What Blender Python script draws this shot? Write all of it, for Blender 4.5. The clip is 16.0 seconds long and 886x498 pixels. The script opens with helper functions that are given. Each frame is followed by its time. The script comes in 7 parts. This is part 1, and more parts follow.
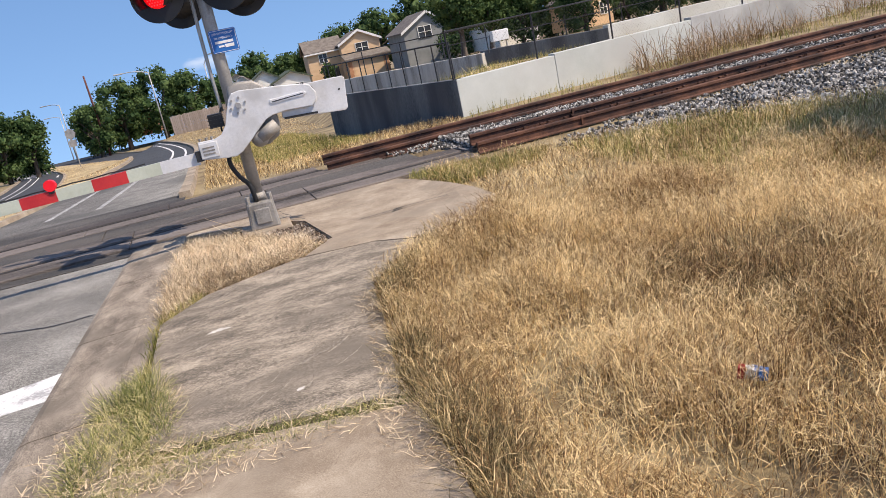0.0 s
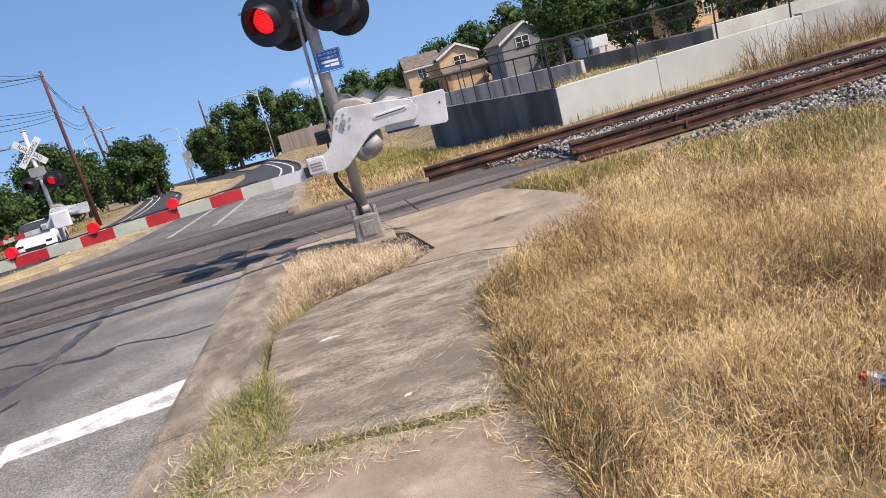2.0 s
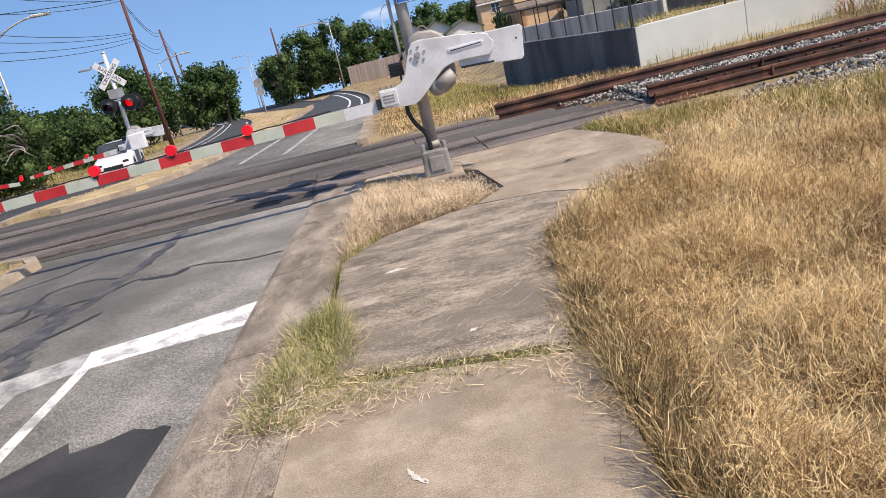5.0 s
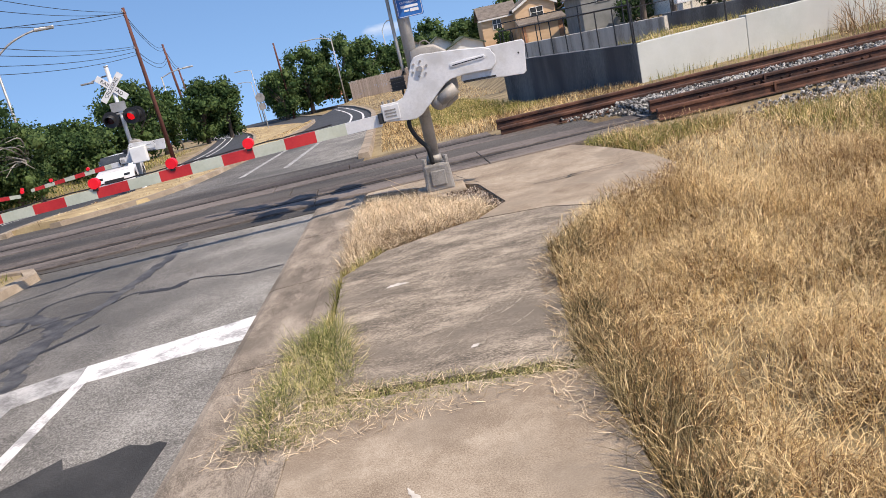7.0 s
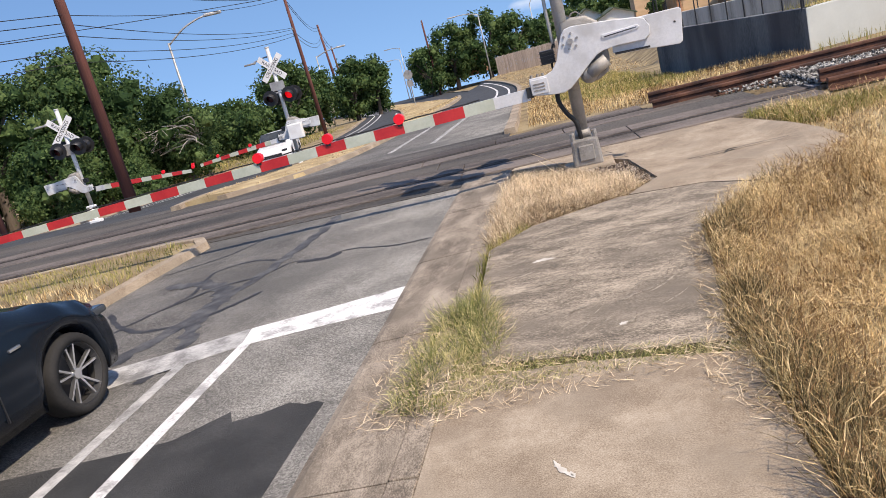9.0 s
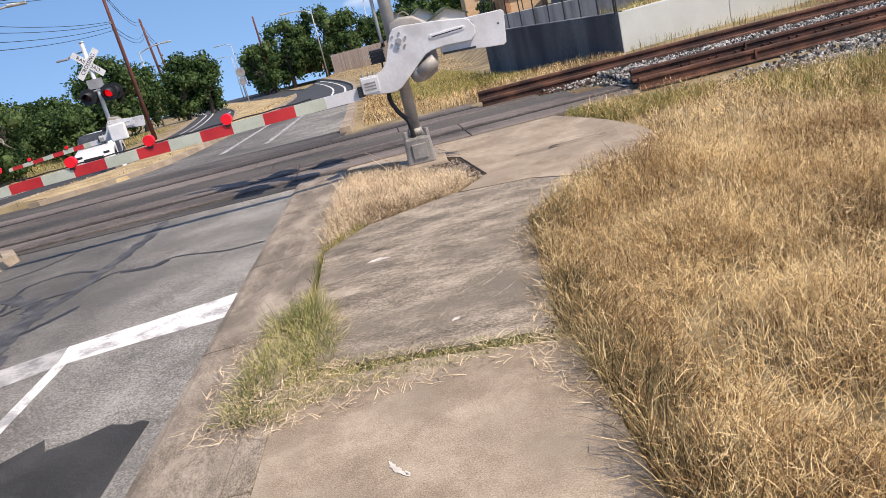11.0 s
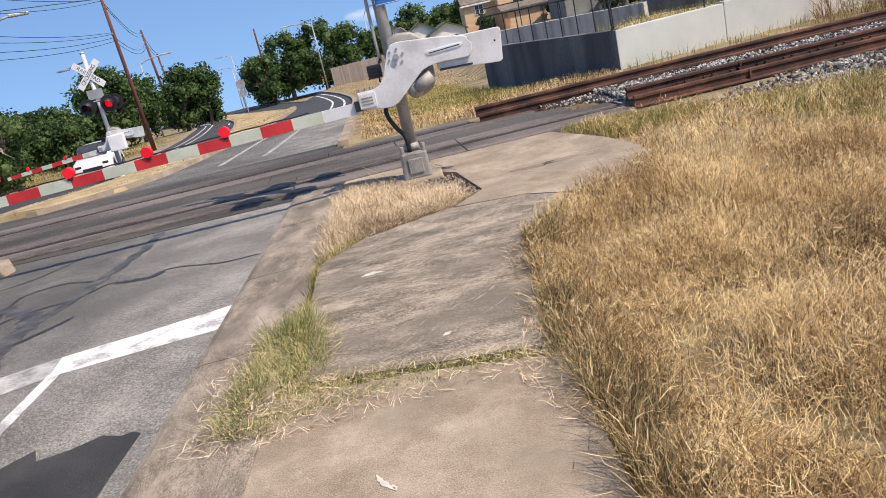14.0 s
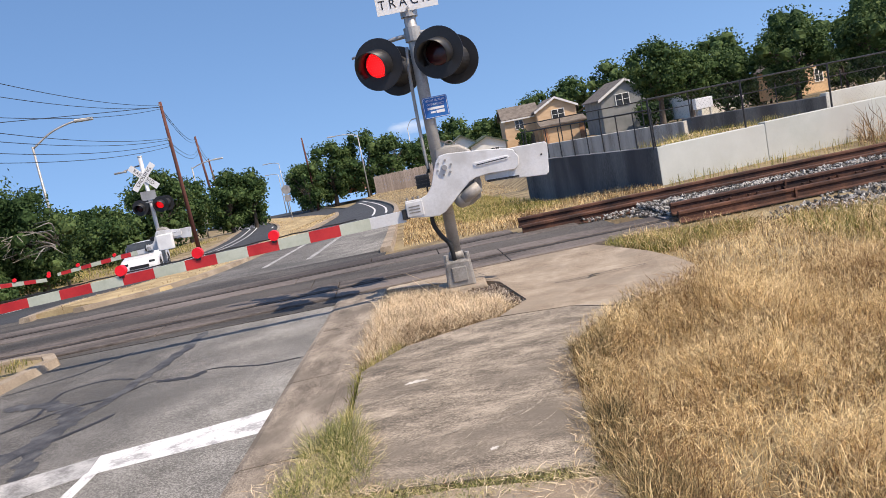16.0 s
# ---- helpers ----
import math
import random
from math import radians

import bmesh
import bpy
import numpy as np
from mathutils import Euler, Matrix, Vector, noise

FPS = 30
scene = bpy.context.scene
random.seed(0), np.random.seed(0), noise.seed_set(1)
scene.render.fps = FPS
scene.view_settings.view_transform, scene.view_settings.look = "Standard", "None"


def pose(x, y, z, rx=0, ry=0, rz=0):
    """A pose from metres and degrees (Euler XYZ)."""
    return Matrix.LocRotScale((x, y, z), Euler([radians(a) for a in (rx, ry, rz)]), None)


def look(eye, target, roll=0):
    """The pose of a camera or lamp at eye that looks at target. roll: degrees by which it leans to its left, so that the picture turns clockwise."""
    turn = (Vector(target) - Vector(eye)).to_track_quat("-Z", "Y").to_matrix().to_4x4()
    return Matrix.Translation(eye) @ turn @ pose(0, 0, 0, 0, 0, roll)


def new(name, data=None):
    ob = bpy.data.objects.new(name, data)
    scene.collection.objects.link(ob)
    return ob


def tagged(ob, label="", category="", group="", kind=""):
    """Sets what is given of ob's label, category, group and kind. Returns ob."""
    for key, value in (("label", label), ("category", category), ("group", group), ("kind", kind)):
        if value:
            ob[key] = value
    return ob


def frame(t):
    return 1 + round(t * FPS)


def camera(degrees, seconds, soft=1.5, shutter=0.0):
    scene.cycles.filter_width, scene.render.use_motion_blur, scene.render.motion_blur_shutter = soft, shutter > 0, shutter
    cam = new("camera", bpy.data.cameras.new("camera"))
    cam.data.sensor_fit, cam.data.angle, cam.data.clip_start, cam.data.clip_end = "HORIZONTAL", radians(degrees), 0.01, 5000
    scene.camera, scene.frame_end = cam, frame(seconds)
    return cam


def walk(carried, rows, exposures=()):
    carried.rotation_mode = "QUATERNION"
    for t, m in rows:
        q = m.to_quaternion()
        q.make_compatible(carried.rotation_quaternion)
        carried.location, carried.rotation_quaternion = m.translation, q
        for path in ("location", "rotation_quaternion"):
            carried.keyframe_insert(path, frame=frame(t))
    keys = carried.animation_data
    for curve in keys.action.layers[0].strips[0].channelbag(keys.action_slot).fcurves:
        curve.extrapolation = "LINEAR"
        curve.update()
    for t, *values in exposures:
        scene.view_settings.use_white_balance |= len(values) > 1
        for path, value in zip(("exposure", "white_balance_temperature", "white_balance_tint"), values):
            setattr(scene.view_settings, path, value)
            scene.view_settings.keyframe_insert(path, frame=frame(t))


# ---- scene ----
cam = camera(60.1, 16.0, soft=0.3)
PATH = [
    (0, (0.112, -0.078, 1.794), (0.508, 1.808, 1.26), -12.2),
    (0.5, (0.141, -0.094, 1.803), (0.544, 1.79, 1.267), -13.7),
    (1, (0.123, -0.096, 1.785), (0.489, 1.794, 1.246), -15.3),
    (1.5, (0.129, -0.108, 1.786), (0.411, 1.8, 1.255), -16.4),
    (2, (0.087, -0.141, 1.798), (0.24, 1.803, 1.35), -14.9),
    (2.5, (0.041, -0.181, 1.822), (0.062, 1.781, 1.436), -13.4),
    (3, (0.032, -0.169, 1.806), (0.016, 1.791, 1.412), -13.1),
    (3.5, (0.016, -0.228, 1.829), (-0.039, 1.719, 1.374), -12.7),
    (4, (0.017, -0.139, 1.794), (-0.079, 1.779, 1.234), -13.5),
    (4.5, (0.031, -0.142, 1.804), (-0.032, 1.774, 1.237), -13.7),
    (6.8, (0.013, -0.102, 1.788), (0.006, 1.834, 1.287), -12.6),
    (7, (0.019, -0.087, 1.786), (-0.015, 1.843, 1.262), -12.9),
    (7.5, (0.009, -0.098, 1.785), (-0.153, 1.824, 1.254), -13.3),
    (8, (-0.017, -0.1, 1.795), (-0.38, 1.803, 1.3), -13.4),
    (8.5, (-0.032, -0.103, 1.795), (-0.479, 1.785, 1.311), -13.8),
    (9, (-0.017, -0.109, 1.786), (-0.423, 1.785, 1.289), -14.6),
    (9.5, (0.02, -0.095, 1.789), (-0.213, 1.818, 1.253), -15.2),
    (10, (0.045, -0.081, 1.791), (-0.021, 1.834, 1.22), -14.8),
    (10.2, (0.046, -0.068, 1.777), (0.009, 1.845, 1.195), -14.5),
    (12.3, (0.074, -0.105, 1.784), (0.049, 1.797, 1.167), -13.0),
    (12.5, (0.069, -0.084, 1.786), (0.018, 1.814, 1.159), -12.5),
    (13, (0.07, -0.07, 1.785), (0.006, 1.829, 1.161), -10.8),
    (13.5, (0.076, -0.125, 1.801), (0.047, 1.789, 1.223), -10.7),
    (14, (0.094, -0.12, 1.794), (0.093, 1.798, 1.228), -13.0),
    (14.5, (0.077, -0.114, 1.796), (0.078, 1.804, 1.227), -14.5),
    (15, (0.033, -0.116, 1.8), (-0.005, 1.809, 1.259), -14.4),
    (15.5, (0.007, -0.121, 1.801), (-0.039, 1.834, 1.38), -12.5),
    (16, (0.004, -0.094, 1.815), (-0.028, 1.886, 1.536), -11.3),
]
walk(cam, [(t, look(eye, target, roll)) for t, eye, target, roll in PATH])

# ---- world, sun, exposure ----
SUN_AZ, SUN_EL = 123.5, 51.5      # degrees clockwise from +y; height above the horizon
world = bpy.data.worlds.new("sky")
scene.world = world
world.use_nodes = True
wn = world.node_tree
sky = wn.nodes.new("ShaderNodeTexSky")
sky.sky_type = "NISHITA"
sky.sun_disc = False
sky.sun_elevation = radians(SUN_EL)
sky.sun_rotation = radians(SUN_AZ)
sky.air_density, sky.dust_density, sky.ozone_density = 1.0, 0.6, 1.6
sky_co = wn.nodes.new("ShaderNodeTexCoord")
sky_up = wn.nodes.new("ShaderNodeVectorMath")
sky_up.operation = "MULTIPLY_ADD"
sky_up.inputs[1].default_value, sky_up.inputs[2].default_value = (1, 1, 0.8), (0, 0, 0.3)
wn.links.new(sky_co.outputs["Generated"], sky_up.inputs[0])
wn.links.new(sky_up.outputs[0], sky.inputs[0])
sky_hs = wn.nodes.new("ShaderNodeHueSaturation")
sky_hs.inputs["Saturation"].default_value, sky_hs.inputs["Value"].default_value = 1.16, 1.8
wn.links.new(sky.outputs[0], sky_hs.inputs["Color"])
# thin scattered clouds
cl = wn.nodes.new("ShaderNodeMapping")
cl.inputs["Scale"].default_value = (5, 5, 16)
wn.links.new(sky_co.outputs["Generated"], cl.inputs[0])
cn = wn.nodes.new("ShaderNodeTexNoise")
cn.inputs["Scale"].default_value, cn.inputs["Detail"].default_value = 1.0, 5.0
wn.links.new(cl.outputs[0], cn.inputs["Vector"])
cr = wn.nodes.new("ShaderNodeMapRange")
cr.inputs[1].default_value, cr.inputs[2].default_value, cr.inputs[4].default_value = 0.66, 0.8, 0.8
wn.links.new(cn.outputs[0], cr.inputs[0])
cm = wn.nodes.new("ShaderNodeMix")
cm.data_type = "RGBA"
wn.links.new(cr.outputs[0], cm.inputs[0])
wn.links.new(sky_hs.outputs[0], cm.inputs[6])
cm.inputs[7].default_value = (9.5, 9.8, 10.2, 1)
wn.links.new(cm.outputs[2], wn.nodes["Background"].inputs[0])
wn.nodes["Background"].inputs[1].default_value = 0.11
sun_data = bpy.data.lights.new("sun", "SUN")
sun_data.energy, sun_data.angle, sun_data.color = 5.0, radians(0.55), (1.0, 0.9, 0.76)
sun = new("sun", sun_data)
sd = Vector((math.sin(radians(SUN_AZ)) * math.cos(radians(SUN_EL)), math.cos(radians(SUN_AZ)) * math.cos(radians(SUN_EL)), math.sin(radians(SUN_EL))))
sun.matrix_world = look(sd * 60, (0, 0, 0))
scene.view_settings.exposure = 0.14
scene.view_settings.use_white_balance = True
scene.view_settings.white_balance_temperature, scene.view_settings.white_balance_tint = 6900, 14

# ---- materials ----
def ramp_mat(name, cols, scale=4.0, detail=6.0, rough=0.85, bump=0.3, fine=60.0, metal=0.0, dist=0.02, stain=None, stain_scale=0.7, vary=0.0, island=False, stretch=None, coarse=1.5, spin=0.0, grain=0.8, rugged=0.5):
    """Procedural surface: two colours mixed by a coarse and a fine noise, an optional stain, bump from the fine noise."""
    m = bpy.data.materials.new(name)
    m.use_nodes = True
    n, l = m.node_tree.nodes, m.node_tree.links
    b = n["Principled BSDF"]
    b.inputs["Roughness"].default_value = rough
    b.inputs["Metallic"].default_value = metal
    tc = n.new("ShaderNodeTexCoord")
    co = tc.outputs["Object"]
    if stretch:
        mp = n.new("ShaderNodeMapping")
        mp.inputs["Scale"].default_value = stretch
        mp.inputs["Rotation"].default_value = (0, 0, radians(spin))
        l.new(co, mp.inputs["Vector"])
        co = mp.outputs[0]
    a = n.new("ShaderNodeTexNoise")
    a.inputs["Scale"].default_value, a.inputs["Detail"].default_value, a.inputs["Roughness"].default_value = scale, detail, rugged
    l.new(co, a.inputs["Vector"])
    f = n.new("ShaderNodeTexNoise")
    f.inputs["Scale"].default_value, f.inputs["Detail"].default_value, f.inputs["Roughness"].default_value = fine, 6.0, 0.7
    l.new(co, f.inputs["Vector"])
    mx = n.new("ShaderNodeMath")
    mx.operation = "MULTIPLY_ADD"
    l.new(f.outputs[0], mx.inputs[0])
    mx.inputs[1].default_value = grain
    sc = n.new("ShaderNodeMath")
    sc.operation = "MULTIPLY_ADD"
    l.new(a.outputs[0], sc.inputs[0])
    sc.inputs[1].default_value, sc.inputs[2].default_value = coarse, 0.5 - 0.5 * grain - 0.5 * coarse
    l.new(sc.outputs[0], mx.inputs[2])
    src = mx.outputs[0]
    if vary:
        oi = n.new("ShaderNodeObjectInfo") if not island else n.new("ShaderNodeNewGeometry")
        v = n.new("ShaderNodeMath")
        v.operation = "MULTIPLY_ADD"
        l.new(oi.outputs["Random" if not island else "Random Per Island"], v.inputs[0])
        v.inputs[1].default_value = vary
        l.new(src, v.inputs[2])
        v2 = n.new("ShaderNodeMath")
        v2.operation = "SUBTRACT"
        l.new(v.outputs[0], v2.inputs[0])
        v2.inputs[1].default_value = vary / 2
        src = v2.outputs[0]
    r = n.new("ShaderNodeValToRGB")
    k = len(cols)
    for i, c in enumerate(cols):
        pos = 0.25 + 0.5 * i / max(1, k - 1)
        e = r.color_ramp.elements[i] if i < 2 else r.color_ramp.elements.new(pos)
        e.position, e.color = pos, (*c, 1)
    l.new(src, r.inputs[0])
    col = r.outputs[0]
    if stain:
        s = n.new("ShaderNodeTexNoise")
        s.inputs["Scale"].default_value, s.inputs["Detail"].default_value = stain_scale, 5.0
        l.new(co, s.inputs["Vector"])
        sr = n.new("ShaderNodeMapRange")
        sr.inputs[1].default_value, sr.inputs[2].default_value = 0.48, 0.68
        l.new(s.outputs[0], sr.inputs[0])
        mix = n.new("ShaderNodeMix")
        mix.data_type = "RGBA"
        l.new(sr.outputs[0], mix.inputs[0])
        l.new(col, mix.inputs[6])
        mix.inputs[7].default_value = (*stain, 1)
        col = mix.outputs[2]
    l.new(col, b.inputs["Base Color"])
    if bump:
        bp = n.new("ShaderNodeBump")
        bp.inputs["Strength"].default_value, bp.inputs["Distance"].default_value = bump, dist
        l.new(f.outputs[0], bp.inputs["Height"])
        l.new(bp.outputs[0], b.inputs["Normal"])
    return m


def glow_mat(name, col, strength):
    m = ramp_mat(name, [tuple(c * 0.8 for c in col), col], rough=0.35, bump=0)
    b = m.node_tree.nodes["Principled BSDF"]
    b.inputs["Emission Color"].default_value = (*col, 1)
    b.inputs["Emission Strength"].default_value = strength
    return m


def thin(m, amount):
    """Lets light through blades and leaves, and dulls their shine."""
    n, l = m.node_tree.nodes, m.node_tree.links
    b, out = n["Principled BSDF"], n["Material Output"]
    b.inputs["Specular IOR Level"].default_value = 0.2
    tr = n.new("ShaderNodeBsdfTranslucent")
    l.new(b.inputs["Base Color"].links[0].from_socket, tr.inputs["Color"])
    mix = n.new("ShaderNodeMixShader")
    mix.inputs[0].default_value = amount
    l.new(b.outputs[0], mix.inputs[1])
    l.new(tr.outputs[0], mix.inputs[2])
    l.new(mix.outputs[0], out.inputs["Surface"])
    return m


M_ROAD = ramp_mat("chip_seal", [(0.098, 0.093, 0.083), (0.215, 0.204, 0.182), (0.4, 0.38, 0.342)], 2.0, 10, 0.92, 0.5, 85, stain=(0.12, 0.116, 0.106), stain_scale=0.35, coarse=0.6, grain=2.4)
def worn_side(m, x0, x1, shade):
    """Tyre wear: the surface darkens across the lane from x0 to x1, with a ragged border."""
    n, l = m.node_tree.nodes, m.node_tree.links
    b = n["Principled BSDF"]
    col = b.inputs["Base Color"].links[0].from_socket
    tc = n.new("ShaderNodeTexCoord")
    sep = n.new("ShaderNodeSeparateXYZ")
    l.new(tc.outputs["Object"], sep.inputs[0])
    no = n.new("ShaderNodeTexNoise")
    no.inputs["Scale"].default_value, no.inputs["Detail"].default_value = 0.9, 8.0
    l.new(tc.outputs["Object"], no.inputs["Vector"])
    ad = n.new("ShaderNodeMath")
    ad.operation = "MULTIPLY_ADD"
    ad.inputs[1].default_value = 1.6
    l.new(no.outputs[0], ad.inputs[0])
    l.new(sep.outputs[0], ad.inputs[2])
    mr = n.new("ShaderNodeMapRange")
    mr.inputs[1].default_value, mr.inputs[2].default_value = x0 + 0.8, x1 + 0.8
    l.new(ad.outputs[0], mr.inputs[0])
    mix = n.new("ShaderNodeMix")
    mix.data_type, mix.blend_type = "RGBA", "MULTIPLY"
    mix.inputs[7].default_value = (shade, shade, shade * 1.02, 1)
    l.new(mr.outputs[0], mix.inputs[0])
    l.new(col, mix.inputs[6])
    l.new(mix.outputs[2], b.inputs["Base Color"])


worn_side(M_ROAD, -2.2, -4.0, 0.6)
M_GUTTER = ramp_mat("gutter_concrete", [(0.1, 0.079, 0.059), (0.25, 0.205, 0.156), (0.41, 0.345, 0.271)], 2.0, 14, 0.9, 0.03, 95, stain=(0.16, 0.132, 0.1), stain_scale=1.6, coarse=1.8, grain=1.9, stretch=(1.6, 0.8, 1), rugged=0.74)
M_ASPHALT = ramp_mat("old_asphalt", [(0.03, 0.0275, 0.025), (0.062, 0.057, 0.052), (0.13, 0.117, 0.104)], 0.8, 8, 0.9, 0.7, 60, stain=(0.105, 0.092, 0.08), stain_scale=0.5, coarse=1.1, stretch=(0.5, 1.6, 1), grain=1.7)
M_BLACKTOP = ramp_mat("new_asphalt", [(0.035, 0.037, 0.04), (0.055, 0.058, 0.062)], 1.0, 6, 0.85, 0.4, 90)
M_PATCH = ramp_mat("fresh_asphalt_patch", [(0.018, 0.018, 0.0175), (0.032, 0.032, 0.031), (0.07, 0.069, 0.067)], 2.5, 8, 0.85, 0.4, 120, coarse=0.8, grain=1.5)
M_PAINT = ramp_mat("road_paint", [(0.34, 0.33, 0.32), (0.72, 0.71, 0.69), (0.8, 0.79, 0.77)], 5.0, 8, 0.7, 0.3, 40)
M_PAINT_OLD = ramp_mat("worn_road_paint", [(0.18, 0.175, 0.168), (0.35, 0.343, 0.33), (0.53, 0.52, 0.5)], 5.0, 8, 0.8, 0.3, 40)
M_CONC = ramp_mat("sidewalk_concrete", [(0.19, 0.141, 0.097), (0.315, 0.25, 0.178), (0.46, 0.383, 0.292)], 1.3, 14, 0.92, 0.03, 130, stain=(0.25, 0.203, 0.15), stain_scale=1.1, coarse=1.6, grain=1.5, rugged=0.76)
M_CONC_DARK = ramp_mat("stained_concrete", [(0.085, 0.07, 0.052), (0.23, 0.189, 0.142), (0.47, 0.394, 0.302)], 2.4, 14, 0.92, 0.03, 85, stain=(0.16, 0.133, 0.102), stain_scale=0.7, stretch=(0.9, 1.8, 1), coarse=1.6, spin=-32, grain=2.1, rugged=0.76)
M_WALL = ramp_mat("wall_concrete", [(0.42, 0.44, 0.41), (0.5, 0.52, 0.49), (0.57, 0.585, 0.555)], 0.5, 10, 0.85, 0.04, 30, stain=(0.42, 0.415, 0.385), stain_scale=0.35, grain=0.25, rugged=0.6)
M_WALL_DARK = ramp_mat("weathered_wall_concrete", [(0.25, 0.245, 0.23), (0.37, 0.37, 0.355), (0.46, 0.46, 0.44)], 0.7, 10, 0.85, 0.05, 30, grain=0.4, rugged=0.6, stain=(0.24, 0.24, 0.23), stain_scale=0.6)
M_WALL_STREAK = ramp_mat("streaked_wall_concrete", [(0.26, 0.24, 0.21), (0.44, 0.42, 0.38), (0.52, 0.5, 0.46)], 1.5, 8, 0.9, 0.1, 20, stretch=(3, 3, 0.25))
M_WIRE = ramp_mat("dark_wire", [(0.05, 0.05, 0.05), (0.09, 0.09, 0.09)], 3, 3, 0.6, 0, 20)
# streaked wall concrete, its colour darkened to deepen the shade on two walls
M_WALL_SHADE = ramp_mat("shade_toned_wall_concrete", [(0.065, 0.072, 0.075), (0.135, 0.145, 0.15), (0.2, 0.212, 0.215)], 0.9, 8, 0.9, 0.1, 30, stain=(0.07, 0.07, 0.075), stain_scale=0.5, stretch=(1.5, 1.5, 0.3))
M_SOIL = ramp_mat("dry_ground", [(0.14, 0.1, 0.055), (0.25, 0.19, 0.1), (0.34, 0.27, 0.15)], 1.2, 8, 0.95, 0.6, 40)
M_DRY = ramp_mat("dry_grass", [(0.11, 0.058, 0.024), (0.42, 0.262, 0.106), (0.7, 0.49, 0.22), (0.92, 0.72, 0.4)], 0.9, 4, 0.6, 0, 8, vary=1.0, island=True)
M_STRAW_TOP = ramp_mat("pale_straw", [(0.18, 0.098, 0.04), (0.53, 0.36, 0.165), (0.9, 0.7, 0.385)], 0.9, 4, 0.6, 0, 8, vary=0.8, island=True)
# darker than the straw; in the two verge patches this tone stands for shadow
M_EDGE = ramp_mat("dead_and_shadow_grass", [(0.08, 0.062, 0.027), (0.2, 0.155, 0.07), (0.46, 0.355, 0.18)], 0.9, 4, 0.7, 0, 8, vary=0.8, island=True)
M_GREEN = ramp_mat("green_grass", [(0.13, 0.14, 0.035), (0.3, 0.28, 0.08), (0.52, 0.43, 0.17)], 0.8, 3, 0.65, 0, 8, vary=0.7, island=True)
M_STRAW = ramp_mat("straw_verge", [(0.26, 0.19, 0.09), (0.4, 0.3, 0.16), (0.52, 0.41, 0.23)], 1.2, 8, 0.95, 0.5, 30)
M_DRY_PALE = ramp_mat("pale_dry_grass", [(0.3, 0.22, 0.135), (0.62, 0.48, 0.315), (0.86, 0.71, 0.5)], 0.8, 3, 0.7, 0, 8, vary=0.8, island=True)
M_REED = ramp_mat("dead_reeds", [(0.16, 0.1, 0.05), (0.3, 0.2, 0.11), (0.42, 0.31, 0.2)], 0.8, 3, 0.8, 0, 8, vary=0.6, island=True)
M_GRAVEL = ramp_mat("gravel_bed", [(0.08, 0.075, 0.07), (0.2, 0.19, 0.18), (0.4, 0.39, 0.38)], 25, 4, 0.9, 0.8, 60)
M_GRAVEL_BROWN = ramp_mat("brown_gravel", [(0.08, 0.055, 0.04), (0.2, 0.15, 0.11), (0.4, 0.34, 0.28)], 3, 3, 0.9, 0.3, 30, vary=0.8, island=True)
M_SCUFF = ramp_mat("paint_splash", [(0.5, 0.46, 0.4), (0.66, 0.62, 0.55)], 9, 6, 0.85, 0.1, 50)
M_RUST = ramp_mat("rusty_steel", [(0.03, 0.013, 0.009), (0.075, 0.03, 0.018), (0.14, 0.06, 0.035)], 2.0, 10, 0.8, 0.2, 40, coarse=1.8, rugged=0.6)
M_STONE = ramp_mat("ballast_stone", [(0.045, 0.042, 0.038), (0.17, 0.158, 0.142), (0.48, 0.46, 0.425)], 2.0, 3, 0.85, 0.3, 30, vary=0.9, island=True)
M_ALU = ramp_mat("cast_aluminium", [(0.58, 0.58, 0.575), (0.68, 0.68, 0.675), (0.76, 0.76, 0.755)], 1.5, 8, 0.42, 0.05, 40, metal=0.25, stain=(0.54, 0.53, 0.51), stain_scale=3.5)
M_GALV = ramp_mat("galvanised_pole", [(0.3, 0.29, 0.28), (0.42, 0.41, 0.39), (0.5, 0.49, 0.47)], 3.0, 8, 0.5, 0.08, 50, metal=0.5)
M_BLACK = ramp_mat("black_paint", [(0.012, 0.012, 0.013), (0.025, 0.025, 0.027)], 3.0, 5, 0.45, 0.05, 30)
M_RED = ramp_mat("red_reflective", [(0.42, 0.02, 0.025), (0.55, 0.035, 0.035)], 4.0, 5, 0.45, 0.02, 40)
M_WHITE = ramp_mat("white_reflective", [(0.42, 0.45, 0.36), (0.52, 0.55, 0.46)], 4.0, 5, 0.5, 0.02, 40)
M_SIGN = ramp_mat("white_sign", [(0.7, 0.7, 0.69), (0.8, 0.8, 0.79)], 4.0, 5, 0.5, 0.02, 40)
M_BLUE = ramp_mat("blue_sign", [(0.01, 0.11, 0.38), (0.02, 0.15, 0.46)], 4.0, 5, 0.45, 0.02, 40)
M_LAMP_ON = glow_mat("red_lamp_lit", (1.0, 0.006, 0.012), 0.6)
M_LAMP_OFF = ramp_mat("red_lens_dark", [(0.035, 0.004, 0.006), (0.06, 0.006, 0.01)], 6, 4, 0.2, 0.05, 60)
M_GATE_LAMP = glow_mat("gate_lamp_red", (0.7, 0.01, 0.02), 0.3)
M_BARK = ramp_mat("bark", [(0.07, 0.055, 0.045), (0.13, 0.105, 0.085)], 3, 8, 0.95, 0.8, 14, stretch=(1, 1, 0.2))
M_POLE = ramp_mat("creosoted_pole", [(0.075, 0.027, 0.021), (0.16, 0.058, 0.043)], 3, 8, 0.9, 0.5, 30, stretch=(1, 1, 0.08))
